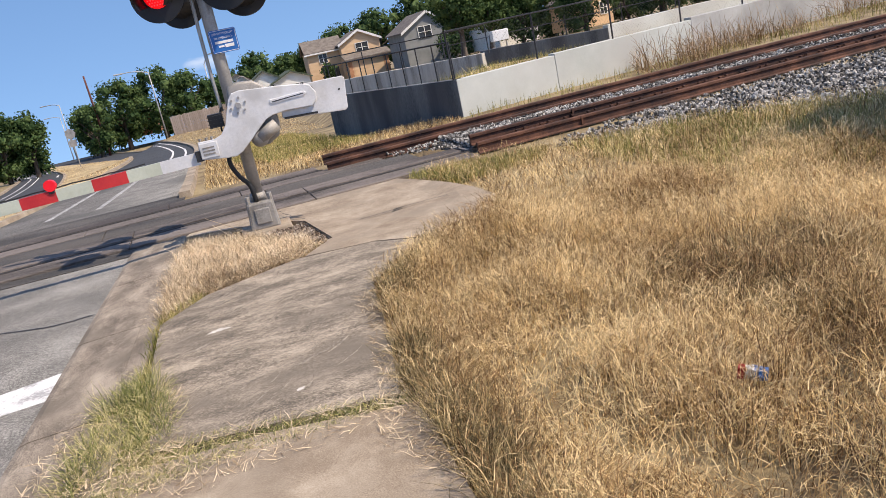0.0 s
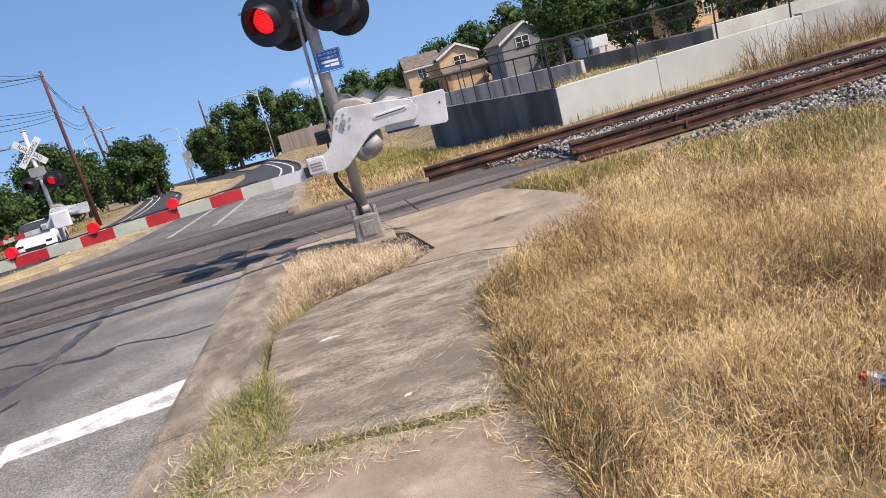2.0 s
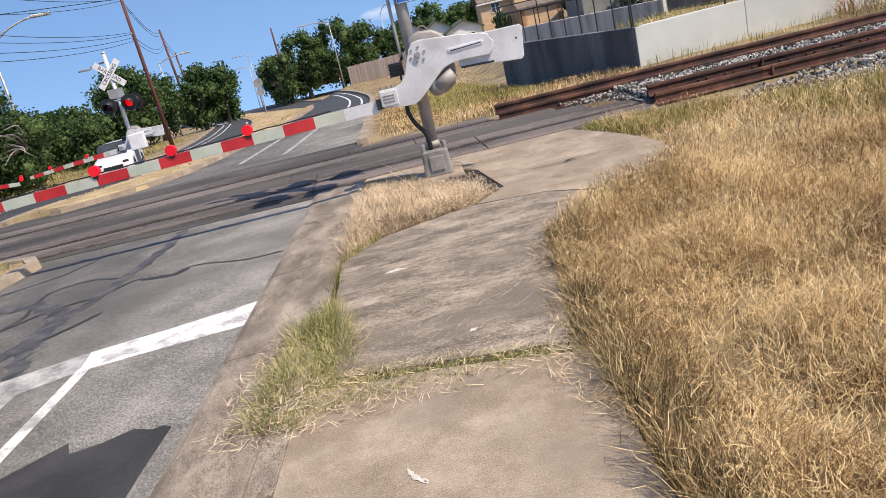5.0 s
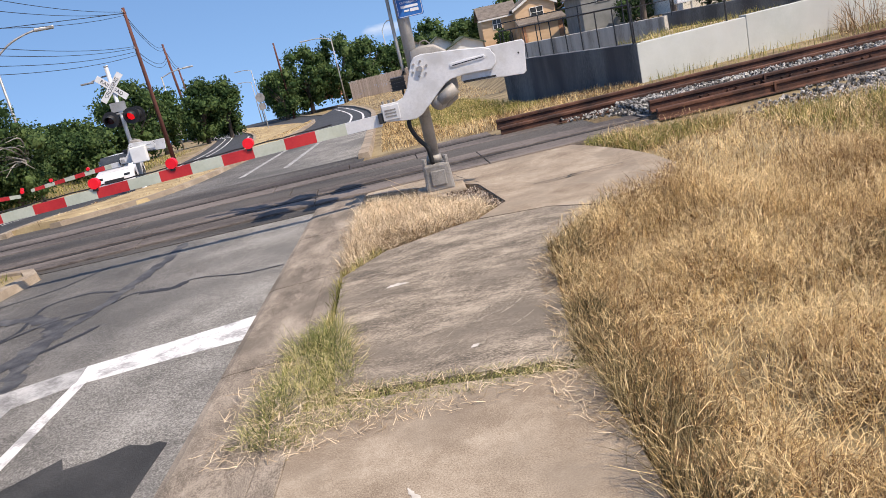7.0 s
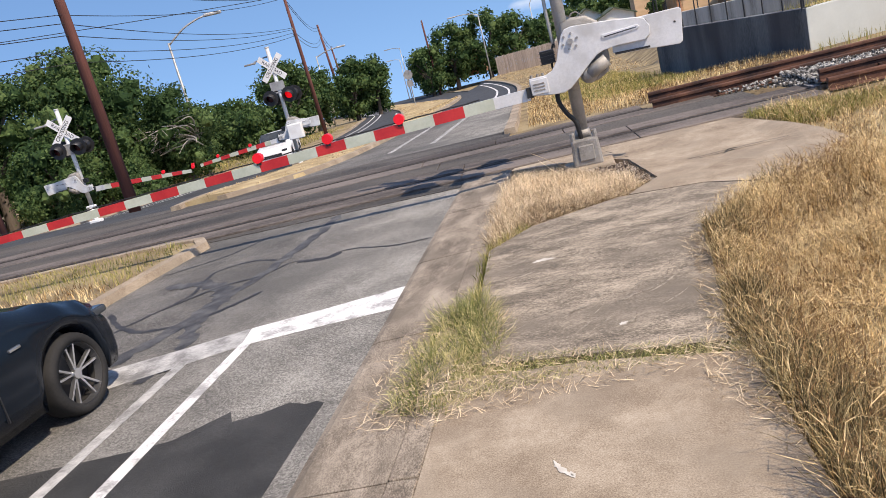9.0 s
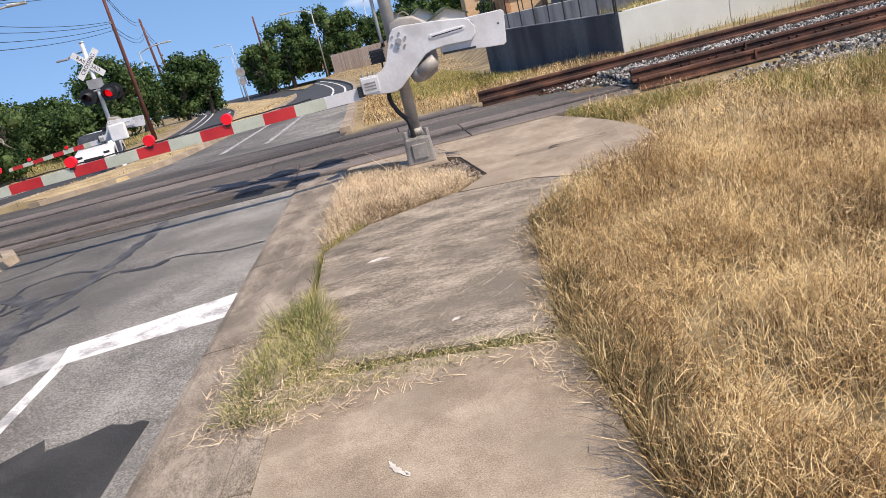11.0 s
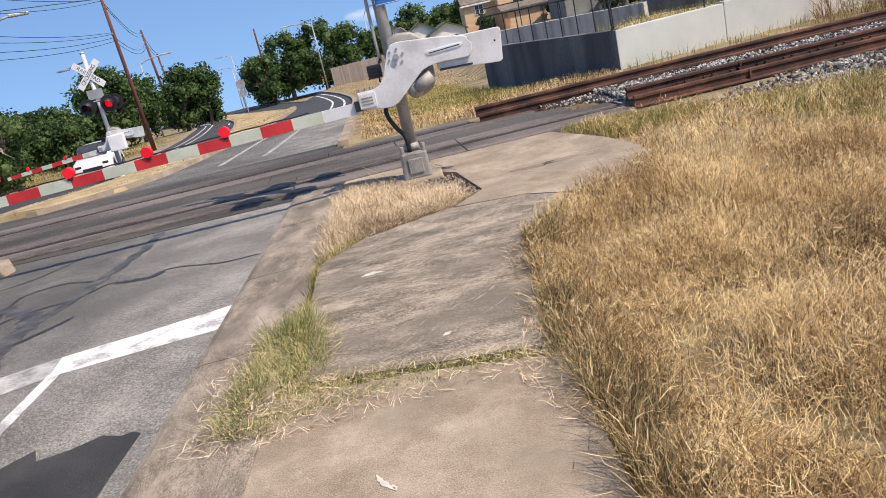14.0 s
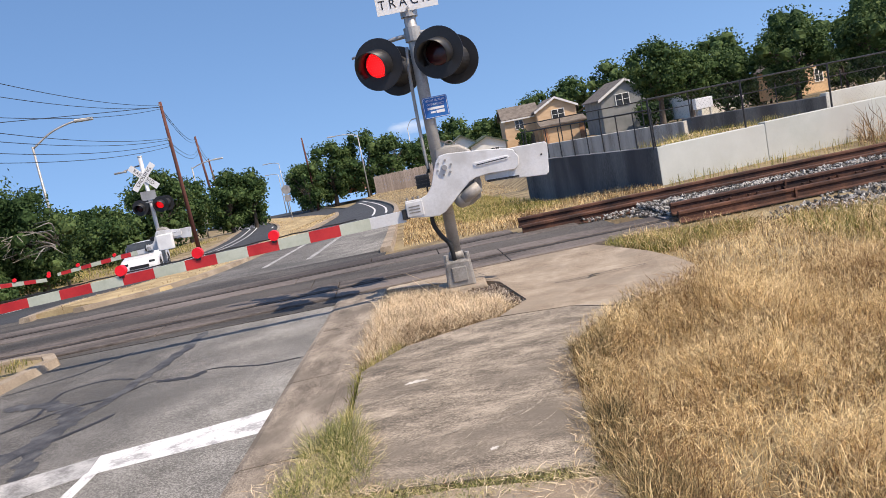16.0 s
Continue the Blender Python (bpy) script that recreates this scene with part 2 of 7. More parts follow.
M_LEAF = ramp_mat("oak_leaves", [(0.022, 0.05, 0.015), (0.055, 0.1, 0.03), (0.108, 0.16, 0.054)], 0.35, 3, 0.75, 0, 6, vary=0.6, island=True)
M_STUCCO = ramp_mat("tan_siding", [(0.62, 0.42, 0.25), (0.7, 0.49, 0.3)], 1, 5, 0.85, 0.1, 20, stretch=(1, 1, 3))
M_SIDING_GREY = ramp_mat("grey_siding", [(0.2, 0.21, 0.2), (0.27, 0.275, 0.265)], 1, 5, 0.85, 0.1, 20)
M_SIDING_WHITE = ramp_mat("white_siding", [(0.68, 0.67, 0.62), (0.78, 0.77, 0.72)], 1, 5, 0.85, 0.1, 20)
M_SHINGLE = ramp_mat("roof_shingles", [(0.12, 0.1, 0.085), (0.21, 0.18, 0.15)], 2, 6, 0.95, 0.4, 25)
M_SHINGLE_GREEN = ramp_mat("dark_green_roof_trim", [(0.05, 0.07, 0.045), (0.09, 0.11, 0.075)], 2, 6, 0.9, 0.3, 25)
M_FENCE = ramp_mat("weathered_boards", [(0.4, 0.31, 0.24), (0.6, 0.48, 0.385)], 2, 6, 0.9, 0.3, 30, vary=0.4, stretch=(1, 1, 0.15))
M_GLASS = ramp_mat("dark_window_glass", [(0.03, 0.035, 0.04), (0.06, 0.065, 0.07)], 2, 3, 0.08, 0, 10)
M_CARPAINT = ramp_mat("dark_blue_grey_paint", [(0.005, 0.008, 0.013), (0.007, 0.011, 0.017)], 2, 2, 0.16, 0, 10, metal=0.0)
M_CARPAINT.node_tree.nodes["Principled BSDF"].inputs["IOR"].default_value = 1.28
M_CARWHITE = ramp_mat("white_car_paint", [(0.7, 0.7, 0.7), (0.76, 0.76, 0.76)], 2, 2, 0.25, 0, 10)
M_TYRE = ramp_mat("rubber", [(0.018, 0.018, 0.018), (0.032, 0.031, 0.03)], 4, 5, 0.8, 0.1, 60)
M_TYRE.node_tree.nodes["Principled BSDF"].inputs["Specular IOR Level"].default_value = 0.2
M_RIM = ramp_mat("machined_rim", [(0.45, 0.45, 0.45), (0.55, 0.55, 0.55)], 4, 3, 0.3, 0, 20, metal=0.9)
M_RIM_DARK = ramp_mat("dark_rim", [(0.05, 0.05, 0.052), (0.09, 0.09, 0.092)], 4, 3, 0.4, 0, 20, metal=0.4)
M_BRICK = ramp_mat("orange_brick", [(0.36, 0.17, 0.09), (0.5, 0.27, 0.15)], 3, 6, 0.9, 0.3, 30)
M_CABLE = ramp_mat("cable_black", [(0.01, 0.01, 0.01), (0.02, 0.02, 0.02)], 3, 3, 0.6, 0, 20)
M_TIMBER = ramp_mat("crossing_timber", [(0.05, 0.041, 0.036), (0.115, 0.097, 0.085), (0.19, 0.16, 0.14)], 1.5, 10, 0.9, 0.3, 40, stretch=(0.2, 1, 1), grain=1.5)
M_RAIL_FLUSH = ramp_mat("grimy_steel", [(0.012, 0.01, 0.009), (0.022, 0.018, 0.016), (0.04, 0.032, 0.028)], 3.0, 8, 0.75, 0.1, 40)
M_CREAM = ramp_mat("white_trim", [(0.72, 0.7, 0.66), (0.8, 0.79, 0.75)], 2, 4, 0.7, 0.05, 30)

for m_ in (M_DRY, M_STRAW_TOP, M_EDGE, M_GREEN, M_DRY_PALE, M_REED):
    thin(m_, 0.16)
thin(M_LEAF, 0.22)

# ---- mesh helpers ----
def part(name, bm, material, parent=None, label="", smooth=False):
    me = bpy.data.meshes.new(name)
    bm.normal_update()
    bm.to_mesh(me)
    bm.free()
    me.materials.append(material)
    if smooth:
        me.shade_smooth()
    ob = new(name, me)
    if parent is not None:
        ob.parent = parent
    if label:
        ob["label"] = label
    return ob


def thing(name, m, label, category, group="", kind=""):
    ob = new(name)
    ob.empty_display_size = 0.2
    ob.matrix_world = m
    return tagged(ob, label, category, group, kind)


def box(bm, x0, x1, y0, y1, z0, z1, bevel=0.0, m=None):
    r = bmesh.ops.create_cube(bm, size=1.0)
    vs = r["verts"]
    for v in vs:
        v.co = Vector(((x0 + x1) / 2 + v.co.x * (x1 - x0), (y0 + y1) / 2 + v.co.y * (y1 - y0), (z0 + z1) / 2 + v.co.z * (z1 - z0)))
    if bevel:
        es = list({e for v in vs for e in v.link_edges})
        r2 = bmesh.ops.bevel(bm, geom=es, offset=bevel, segments=2, affect="EDGES", profile=0.5)
        vs = list({v for f in r2["faces"] for v in f.verts} | {v for v in vs if v.is_valid})
    if m is not None:
        for v in vs:
            v.co = m @ v.co
    return bm


def rod(bm, p0, p1, r0, r1=None, n=10, caps=True):
    p0, p1 = Vector(p0), Vector(p1)
    d = p1 - p0
    q = d.to_track_quat("Z", "Y").to_matrix().to_4x4()
    bmesh.ops.create_cone(bm, cap_ends=caps, segments=n, radius1=r0, radius2=r0 if r1 is None else r1, depth=d.length, matrix=Matrix.Translation((p0 + p1) / 2) @ q)
    return bm


def pipe(bm, pts, r, n=8, r_end=None):
    """A bent round tube through points."""
    pts = [Vector(p) for p in pts]
    rings = []
    for i, p in enumerate(pts):
        d = (pts[min(i + 1, len(pts) - 1)] - pts[max(i - 1, 0)]).normalized()
        a = d.orthogonal().normalized() if i == 0 else (rings[-1][1] - d * rings[-1][1].dot(d)).normalized()
        b = d.cross(a)
        rr = r if r_end is None else r + (r_end - r) * i / (len(pts) - 1)
        rings.append(([bm.verts.new(p + (a * math.cos(t) + b * math.sin(t)) * rr) for t in [2 * math.pi * k / n for k in range(n)]], a))
    for (u, _), (v, _) in zip(rings, rings[1:]):
        for k in range(n):
            bm.faces.new((u[k], u[(k + 1) % n], v[(k + 1) % n], v[k]))
    bm.faces.new(rings[0][0][::-1])
    bm.faces.new(rings[-1][0])
    return bm


def prism(bm, outline, d0, d1, m=None, bevel=0.0):
    """A flat outline in x, z pushed along y from d0 to d1."""
    a = [bm.verts.new((x, d0, z)) for x, z in outline]
    b = [bm.verts.new((x, d1, z)) for x, z in outline]
    n = len(a)
    fs = [bm.faces.new(a), bm.faces.new(b[::-1])]
    for i in range(n):
        fs.append(bm.faces.new((a[i], b[i], b[(i + 1) % n], a[(i + 1) % n])))
    bmesh.ops.recalc_face_normals(bm, faces=fs)
    vs = a + b
    if bevel:
        es = [e for f in fs[:2] for e in f.edges]
        r = bmesh.ops.bevel(bm, geom=es, offset=bevel, segments=2, affect="EDGES", profile=0.5)
        vs = list({v for f in r["faces"] for v in f.verts} | {v for v in vs if v.is_valid})
    if m is not None:
        for v in vs:
            v.co = m @ v.co
    return bm


def slab(bm, outline, z0, z1, follow=None):
    """A flat outline in x, y with thickness."""
    lift = (lambda x, y: 0.0) if follow is None else follow
    a = [bm.verts.new((x, y, z0 + lift(x, y))) for x, y in outline]
    b = [bm.verts.new((x, y, z1 + lift(x, y))) for x, y in outline]
    n = len(a)
    fs = [bm.faces.new(a[::-1]), bm.faces.new(b)]
    for i in range(n):
        fs.append(bm.faces.new((a[i], a[(i + 1) % n], b[(i + 1) % n], b[i])))
    bmesh.ops.recalc_face_normals(bm, faces=fs)
    return bm


def inside(x, y, poly):
    hit = False
    for (x0, y0), (x1, y1) in zip(poly, poly[1:] + poly[:1]):
        if (y0 > y) != (y1 > y) and x < (x1 - x0) * (y - y0) / (y1 - y0) + x0:
            hit = not hit
    return hit


def smooth_line(pts, n):
    """Catmull-Rom through points, n steps a piece."""
    P = [Vector(p) for p in pts]
    P = [P[0] * 2 - P[1]] + P + [P[-1] * 2 - P[-2]]
    out = []
    for i in range(1, len(P) - 2):
        for k in range(n):
            t = k / n
            out.append(0.5 * ((2 * P[i]) + (P[i + 1] - P[i - 1]) * t + (2 * P[i - 1] - 5 * P[i] + 4 * P[i + 1] - P[i + 2]) * t * t + (3 * P[i] - P[i - 1] - 3 * P[i + 1] + P[i + 2]) * t ** 3))
    out.append(P[-2])
    return out


# ---- the lie of the land ----
def ease(t):
    t = min(1.0, max(0.0, t))
    return t * t * (3 - 2 * t)


def dip(x, y):
    """The opposite road lies lower beyond the tracks."""
    return -0.55 * ease((-6.5 - x) / 3.0) * (ease((y - 15.5) / 10.0) + ease((y - 55) / 35.0))


def ground_z(x, y):
    """Level to the tracks, falling away beyond them; the yards behind the walls stay higher."""
    if y < 13:
        return 0.0
    z = -0.042 * (min(y, 45) - 13) - 0.026 * (min(max(y, 45), 100) - 45)
    if y > 105:
        z -= 0.06 * (y - 105)
    zr = 0.0 if y < 30 else max(-0.024 * (y - 30), -2.1)
    w = min(1.0, max(0.0, (x - 2.5 - 0.02 * (y - 13)) / 2.0))
    w = w * w * (3 - 2 * w)
    return z * (1 - w) + zr * w + dip(x, y)

# ---- ground, road, kerbs, pavement ----
def sheet(name, xs, ys, lift, material, label, keep=None, kind="structure", category="ground"):
    bm = bmesh.new()
    grid = {}
    for i, x in enumerate(xs):
        for j, y in enumerate(ys):
            grid[i, j] = bm.verts.new((x, y, lift(x, y)))
    for i in range(len(xs) - 1):
        for j in range(len(ys) - 1):
            if keep is None or keep((xs[i] + xs[i + 1]) / 2, (ys[j] + ys[j + 1]) / 2):
                bm.faces.new((grid[i, j], grid[i + 1, j], grid[i + 1, j + 1], grid[i, j + 1]))
    for v in [v for v in bm.verts if not v.link_faces]:
        bm.verts.remove(v)
    ob = part(name, bm, material, smooth=True)
    return tagged(ob, label, category, "", kind)


def steps(a, b, n):
    return [a + (b - a) * i / n for i in range(n + 1)]


gx = [-1500, -700, -300, -150, -100] + steps(-80, 60, 140) + [80, 110, 150, 300, 700, 1500]
gy = [-600, -200, -80, -40, -20] + steps(-10, 110, 120) + [130, 160, 220, 400, 900, 2500]
sheet("ground", gx, gy, lambda x, y: ground_z(x, y) - 0.06 - (0.05 if y < 13 and x < -1 else 0.0), M_SOIL, "dry tan earth and sparse dead grass verge")

ROAD_Z = -0.03
road_r = -1.62        # edge of the gutter
# near carriageway: grey chip seal up to the crossing
sheet("road", steps(-5.7, road_r, 16), steps(-14, 9.75, 40), lambda x, y: ROAD_Z, M_ROAD, "worn light grey chip seal road lane before the crossing", category="road")


def strip(name, left, right, y0, y1, lift, material, label):
    """A road strip between two bent edges, laid on the land."""
    def edge(pts, y):
        for p, q in zip(pts, pts[1:]):
            if y <= q[1]:
                break
        t = (y - p[1]) / (q[1] - p[1])
        return p[0] + (q[0] - p[0]) * t
    l = [(v.x, v.y) for v in smooth_line([(*p, 0) for p in left], 6)]
    r = [(v.x, v.y) for v in smooth_line([(*p, 0) for p in right], 6)]
    n = max(4, int((y1 - y0) / 0.8))
    bm = bmesh.new()
    rows = []
    for i in range(n + 1):
        y = y0 + (y1 - y0) * i / n
        a, b = edge(l, y), edge(r, y)
        rows.append([bm.verts.new((a + (b - a) * k / 8, y, ground_z(min(-5, a + (b - a) * k / 8), y) + lift)) for k in range(9)])
    for u, v in zip(rows, rows[1:]):
        for k in range(8):
            bm.faces.new((u[k], u[k + 1], v[k + 1], v[k]))
    return tagged(part(name, bm, material, smooth=True), label, "road", "", "structure")


KERB_FAR = [(-1.3, 9.7), (-1.3, 14.0), (-1.45, 18), (-1.9, 27), (-2.5, 38), (-3.6, 48), (-6.2, 62), (-11.5, 84), (-18, 104), (-28, 130)]
MED_R = [(-8.2, 13.0), (-7.6, 14.4), (-5.9, 16.4), (-5.5, 21.5), (-5.7, 32), (-6.7, 46.8), (-9.4, 60), (-13.5, 74), (-18.5, 88), (-26, 104), (-38, 130)]
MED_L = [(-8.3, 13.0), (-8.6, 16), (-8.2, 21), (-7.6, 26), (-9.4, 38), (-12.2, 55), (-16.5, 72), (-21, 88), (-28, 104), (-40, 130)]
WEST = [(-22, 13.0), (-19.5, 20), (-16.4, 28), (-14.6, 36), (-14.6, 45), (-16.0, 56), (-19.6, 72), (-25, 88), (-33, 104), (-46, 130)]
strip("road", [(-40, 9.0), (-40, 16.0)], KERB_FAR, 9.75, 15.2, ROAD_Z + 0.006, M_ASPHALT, "dark patched asphalt at the railroad crossing")
strip("road", MED_R, KERB_FAR, 15.2, 24, ROAD_Z + 0.006, M_ROAD, "worn grey concrete lane beyond the crossing")
strip("road", MED_R, KERB_FAR, 24, 128, ROAD_Z + 0.006, M_BLACKTOP, "smooth black asphalt road bending away")
strip("road", WEST, MED_L, 15.2, 128, ROAD_Z + 0.006, M_BLACKTOP, "black asphalt opposite road beyond the crossing")
# opposite carriageway, south of the tracks
sheet("road", steps(-20, -9.5, 8), steps(-14, 9.75, 30), lambda x, y: ROAD_Z, M_ASPHALT, "dark asphalt opposite lanes before the crossing", category="road")

# gutter strip and kerb pieces
def kerb_line(y0, y1, n, xr, base, group):
    for i in range(n):
        a, b = y0 + (y1 - y0) * i / n + 0.006, y0 + (y1 - y0) * (i + 1) / n - 0.006
        bm = bmesh.new()
        prism(bm, [(-0.02, -0.15), (0.5, -0.15), (0.5, 0.012), (0.03, -0.005), (-0.02, -0.02)], 0, b - a, Matrix.Translation((xr, a, base((a + b) / 2))))
        tagged(part("gutter", bm, M_GUTTER), "pale concrete gutter slab beside the road", "gutter", group, "structure")
        bm = bmesh.new()
        box(bm, 0.506, 0.652, 0, b - a, -0.15, 0.024, 0.008, Matrix.Translation((xr, a, base((a + b) / 2))))
        tagged(part("kerb", bm, M_GUTTER), "low worn concrete kerb along the gutter", "kerb", group, "structure")


kerb_line(-8.0, 10.0, 10, -1.66, lambda y: 0.0, "kerb before the crossing")

SLAB_A = [(-1.0, -8.0), (0.62, -8.0), (0.6, 0.5), (0.57, 3.5), (-0.2, 3.68), (-1.0, 3.72)]
SLAB_B = [(-0.82, 3.86), (0.5, 3.66), (0.62, 4.6), (0.72, 5.7), (1.03, 6.28), (1.36, 6.73), (0.96, 7.06), (0.2, 7.18), (-0.62, 6.75), (-0.98, 6.2), (-0.95, 5.2)]
SLAB_C = [(0.3, 7.2), (0.97, 7.08), (1.38, 6.76), (2.0, 7.08), (2.45, 7.72), (2.4, 8.4), (2.28, 9.0), (2.12, 9.9), (1.85, 10.6), (0.2, 10.8), (-0.85, 10.95), (-1.02, 10.1), (0.1, 9.55), (0.45, 8.9), (0.63, 7.7)]
for poly, mat_, lab in ((SLAB_A, M_CONC, "tan concrete sidewalk slab with pale scuffs"), (SLAB_B, M_CONC_DARK, "grey stained concrete sidewalk slab with brush marks"), (SLAB_C, M_CONC, "tan concrete apron by the crossing")):
    bm = bmesh.new()
    slab(bm, poly, -0.12, 0.03, (lambda x, y: -0.05 * min(1.0, max(0.0, (y - 9.0) / 0.9))) if poly is SLAB_C else None)
    tagged(part("pavement", bm, mat_), lab, "sidewalk", "", "structure")

# ---- tracks ----
TB, TA, GAUGE = 0.07, 10.95, 2.0
TANG = math.atan(TB)
TRACK = Matrix.Translation((0, TA, 0)) @ Matrix.Rotation(TANG, 4, "Z")
RAIL = [(-0.07, 0), (0.07, 0), (0.07, 0.012), (0.015, 0.03), (0.012, 0.11), (0.036, 0.125), (0.036, 0.158), (0.028, 0.17), (-0.028, 0.17), (-0.036, 0.158), (-0.036, 0.125), (-0.012, 0.11), (-0.015, 0.03), (-0.07, 0.012)]


def rail(off, x0, x1, z, name, label, material=M_RUST):
    bm = bmesh.new()
    prism(bm, RAIL, x0, x1, TRACK @ Matrix.Translation((0, off, z)) @ Matrix.Rotation(-math.pi / 2, 4, "Z"))
    return tagged(part(name, bm, material), label, "rail", "railway rails")


rail(0.0, 3.25, 60, 0.07, "rail", "rusty brown steel running rail with spikes")
rail(GAUGE, 1.3, 60, 0.07, "rail", "rusty brown steel running rail")
rail(-0.27, 3.25, 60, -0.03, "rail", "rusty brown guard rail beside the running rail")
rail(GAUGE - 0.27, 1.3, 60, -0.03, "rail", "rusty brown guard rail beside the running rail")
rail(0.0, -36, 3.2, -0.165, "rail", "dark grimy rail set flush in the crossing", M_RAIL_FLUSH)
rail(GAUGE, -36, 1.25, -0.165, "rail", "dark grimy rail set flush in the crossing", M_RAIL_FLUSH)

# ---- retaining walls ----
def wall_run(name, p0, p1, z0, z1, thick, material, label):
    p0, p1 = Vector((*p0, 0)), Vector((*p1, 0))
    d = p1 - p0
    bm = bmesh.new()
    box(bm, 0.004, d.length - 0.004, 0, thick, z0, z1, 0.015, Matrix.Translation(p0) @ Matrix.Rotation(math.atan2(d.y, d.x), 4, "Z"))
    return tagged(part(name, bm, material), label, "wall", "", "structure")


wall_run("wall_front", (4.62, 16.27), (7.23, 16.94), -0.3, 0.76, 0.25, M_WALL, "pale grey concrete retaining wall section behind the tracks")
wall_run("wall_front", (7.23, 16.94), (11.5, 18.0), -0.3, 0.80, 0.25, M_WALL, "pale grey concrete retaining wall section with patched paint")
wall_run("wall_front", (11.5, 18.0), (45, 26.5), -0.3, 0.86, 0.25, M_WALL_DARK, "long weathered concrete retaining wall beside the tracks")
wall_run("wall_side", (2.35, 21.6), (4.62, 16.27), -0.8, 0.76, 0.25, M_WALL_SHADE, "concrete retaining wall toned dark for shade, with dark streaks")

# ---- writing ----
def lettering(name, text, size, m, material, parent, squeeze=1.0):
    cu = bpy.data.curves.new(name, "FONT")
    cu.body, cu.size, cu.align_x, cu.align_y, cu.extrude = text, size, "CENTER", "CENTER", 0.001
    tmp = bpy.data.objects.new(name, cu)
    me = bpy.data.meshes.new_from_object(tmp)
    bpy.data.objects.remove(tmp)
    me.transform(m @ Matrix.Rotation(math.pi / 2, 4, "X") @ Matrix.Diagonal((squeeze, 1, 1, 1)))
    me.materials.clear()
    me.materials.append(material)
    ob = new(name, me)
    ob.parent = parent
    return tagged(ob, kind="stuff")


# ---- crossing signals ----
def lamp_head(sig, x, y, z, turn, lit, sub=True):
    """A round black background, a red lens and a long visor."""
    m = Matrix.Translation((x, y, z)) @ Matrix.Rotation(turn, 4, "Z")
    bm = bmesh.new()
    bmesh.ops.create_cone(bm, cap_ends=True, segments=36, radius1=0.3, radius2=0.3, depth=0.012, matrix=m @ Matrix.Rotation(math.pi / 2, 4, "X"))
    bmesh.ops.create_cone(bm, cap_ends=True, segments=24, radius1=0.12, radius2=0.19, depth=0.16, matrix=m @ Matrix.Translation((0, 0.09, 0)) @ Matrix.Rotation(math.pi / 2, 4, "X"))
    back = part("lamp_background", bm, M_BLACK, sig, "round black lamp background disc")
    bm = bmesh.new()
    bmesh.ops.create_uvsphere(bm, u_segments=20, v_segments=10, radius=0.15, matrix=m @ Matrix.Translation((0, -0.015, 0)) @ Matrix.Diagonal((1, 0.22, 1, 1)))
    part("lens", bm, M_LAMP_ON if lit else M_LAMP_OFF, back, "lit red lens" if lit else "dark red lens", True)
    if lit and sub:
        bm = bmesh.new()
        for i in range(-4, 5):
            for j in range(-4, 5):
                u, v = (i + 0.5 * (j % 2)) * 0.031, j * 0.028
                if u * u + v * v < 0.0185:
                    box(bm, u - 0.006, u + 0.006, -0.054, -0.05 + 0.1 * (u * u + v * v), v - 0.006, v + 0.006, 0, m)
        part("light_dot", bm, M_LAMP_DOT, back, "grid of bright red light points")
    bm = bmesh.new()
    n = 30
    for k in range(n + 1):
        a = math.radians(-40 + 260 * k / n)
        reach = 0.36 - 0.16 * (1 - math.sin(a)) / 2
        for r in (0.17, 0.178):
            bm.verts.new(m @ Vector((r * math.cos(a), 0.0, r * math.sin(a))))
            bm.verts.new(m @ Vector((r * math.cos(a), -reach, r * math.sin(a) - 0.05 * reach / 0.3)))
    bm.verts.ensure_lookup_table()
    for k in range(n):
        i, j = 4 * k, 4 * k + 4
        for a, b in ((0, 1), (1, 3), (3, 2)):
            bm.faces.new([bm.verts[q] for q in (i + a, i + b, j + b, j + a)])
    part("visor", bm, M_BLACK, back, "long black metal visor", True)
    return back


M_LAMP_DOT = glow_mat("red_light_points", (1.0, 0.04, 0.045), 1.7)
M_BOLT = ramp_mat("dull_bolt", [(0.3, 0.3, 0.29), (0.42, 0.41, 0.4)], 4, 6, 0.5, 0.1, 40, metal=0.5)
M_GREY_CAST = ramp_mat("grey_cast_iron", [(0.2, 0.187, 0.168), (0.32, 0.302, 0.276), (0.42, 0.4, 0.37)], 4, 8, 0.6, 0.2, 50, metal=0.25, stain=(0.3, 0.28, 0.25), stain_scale=3)


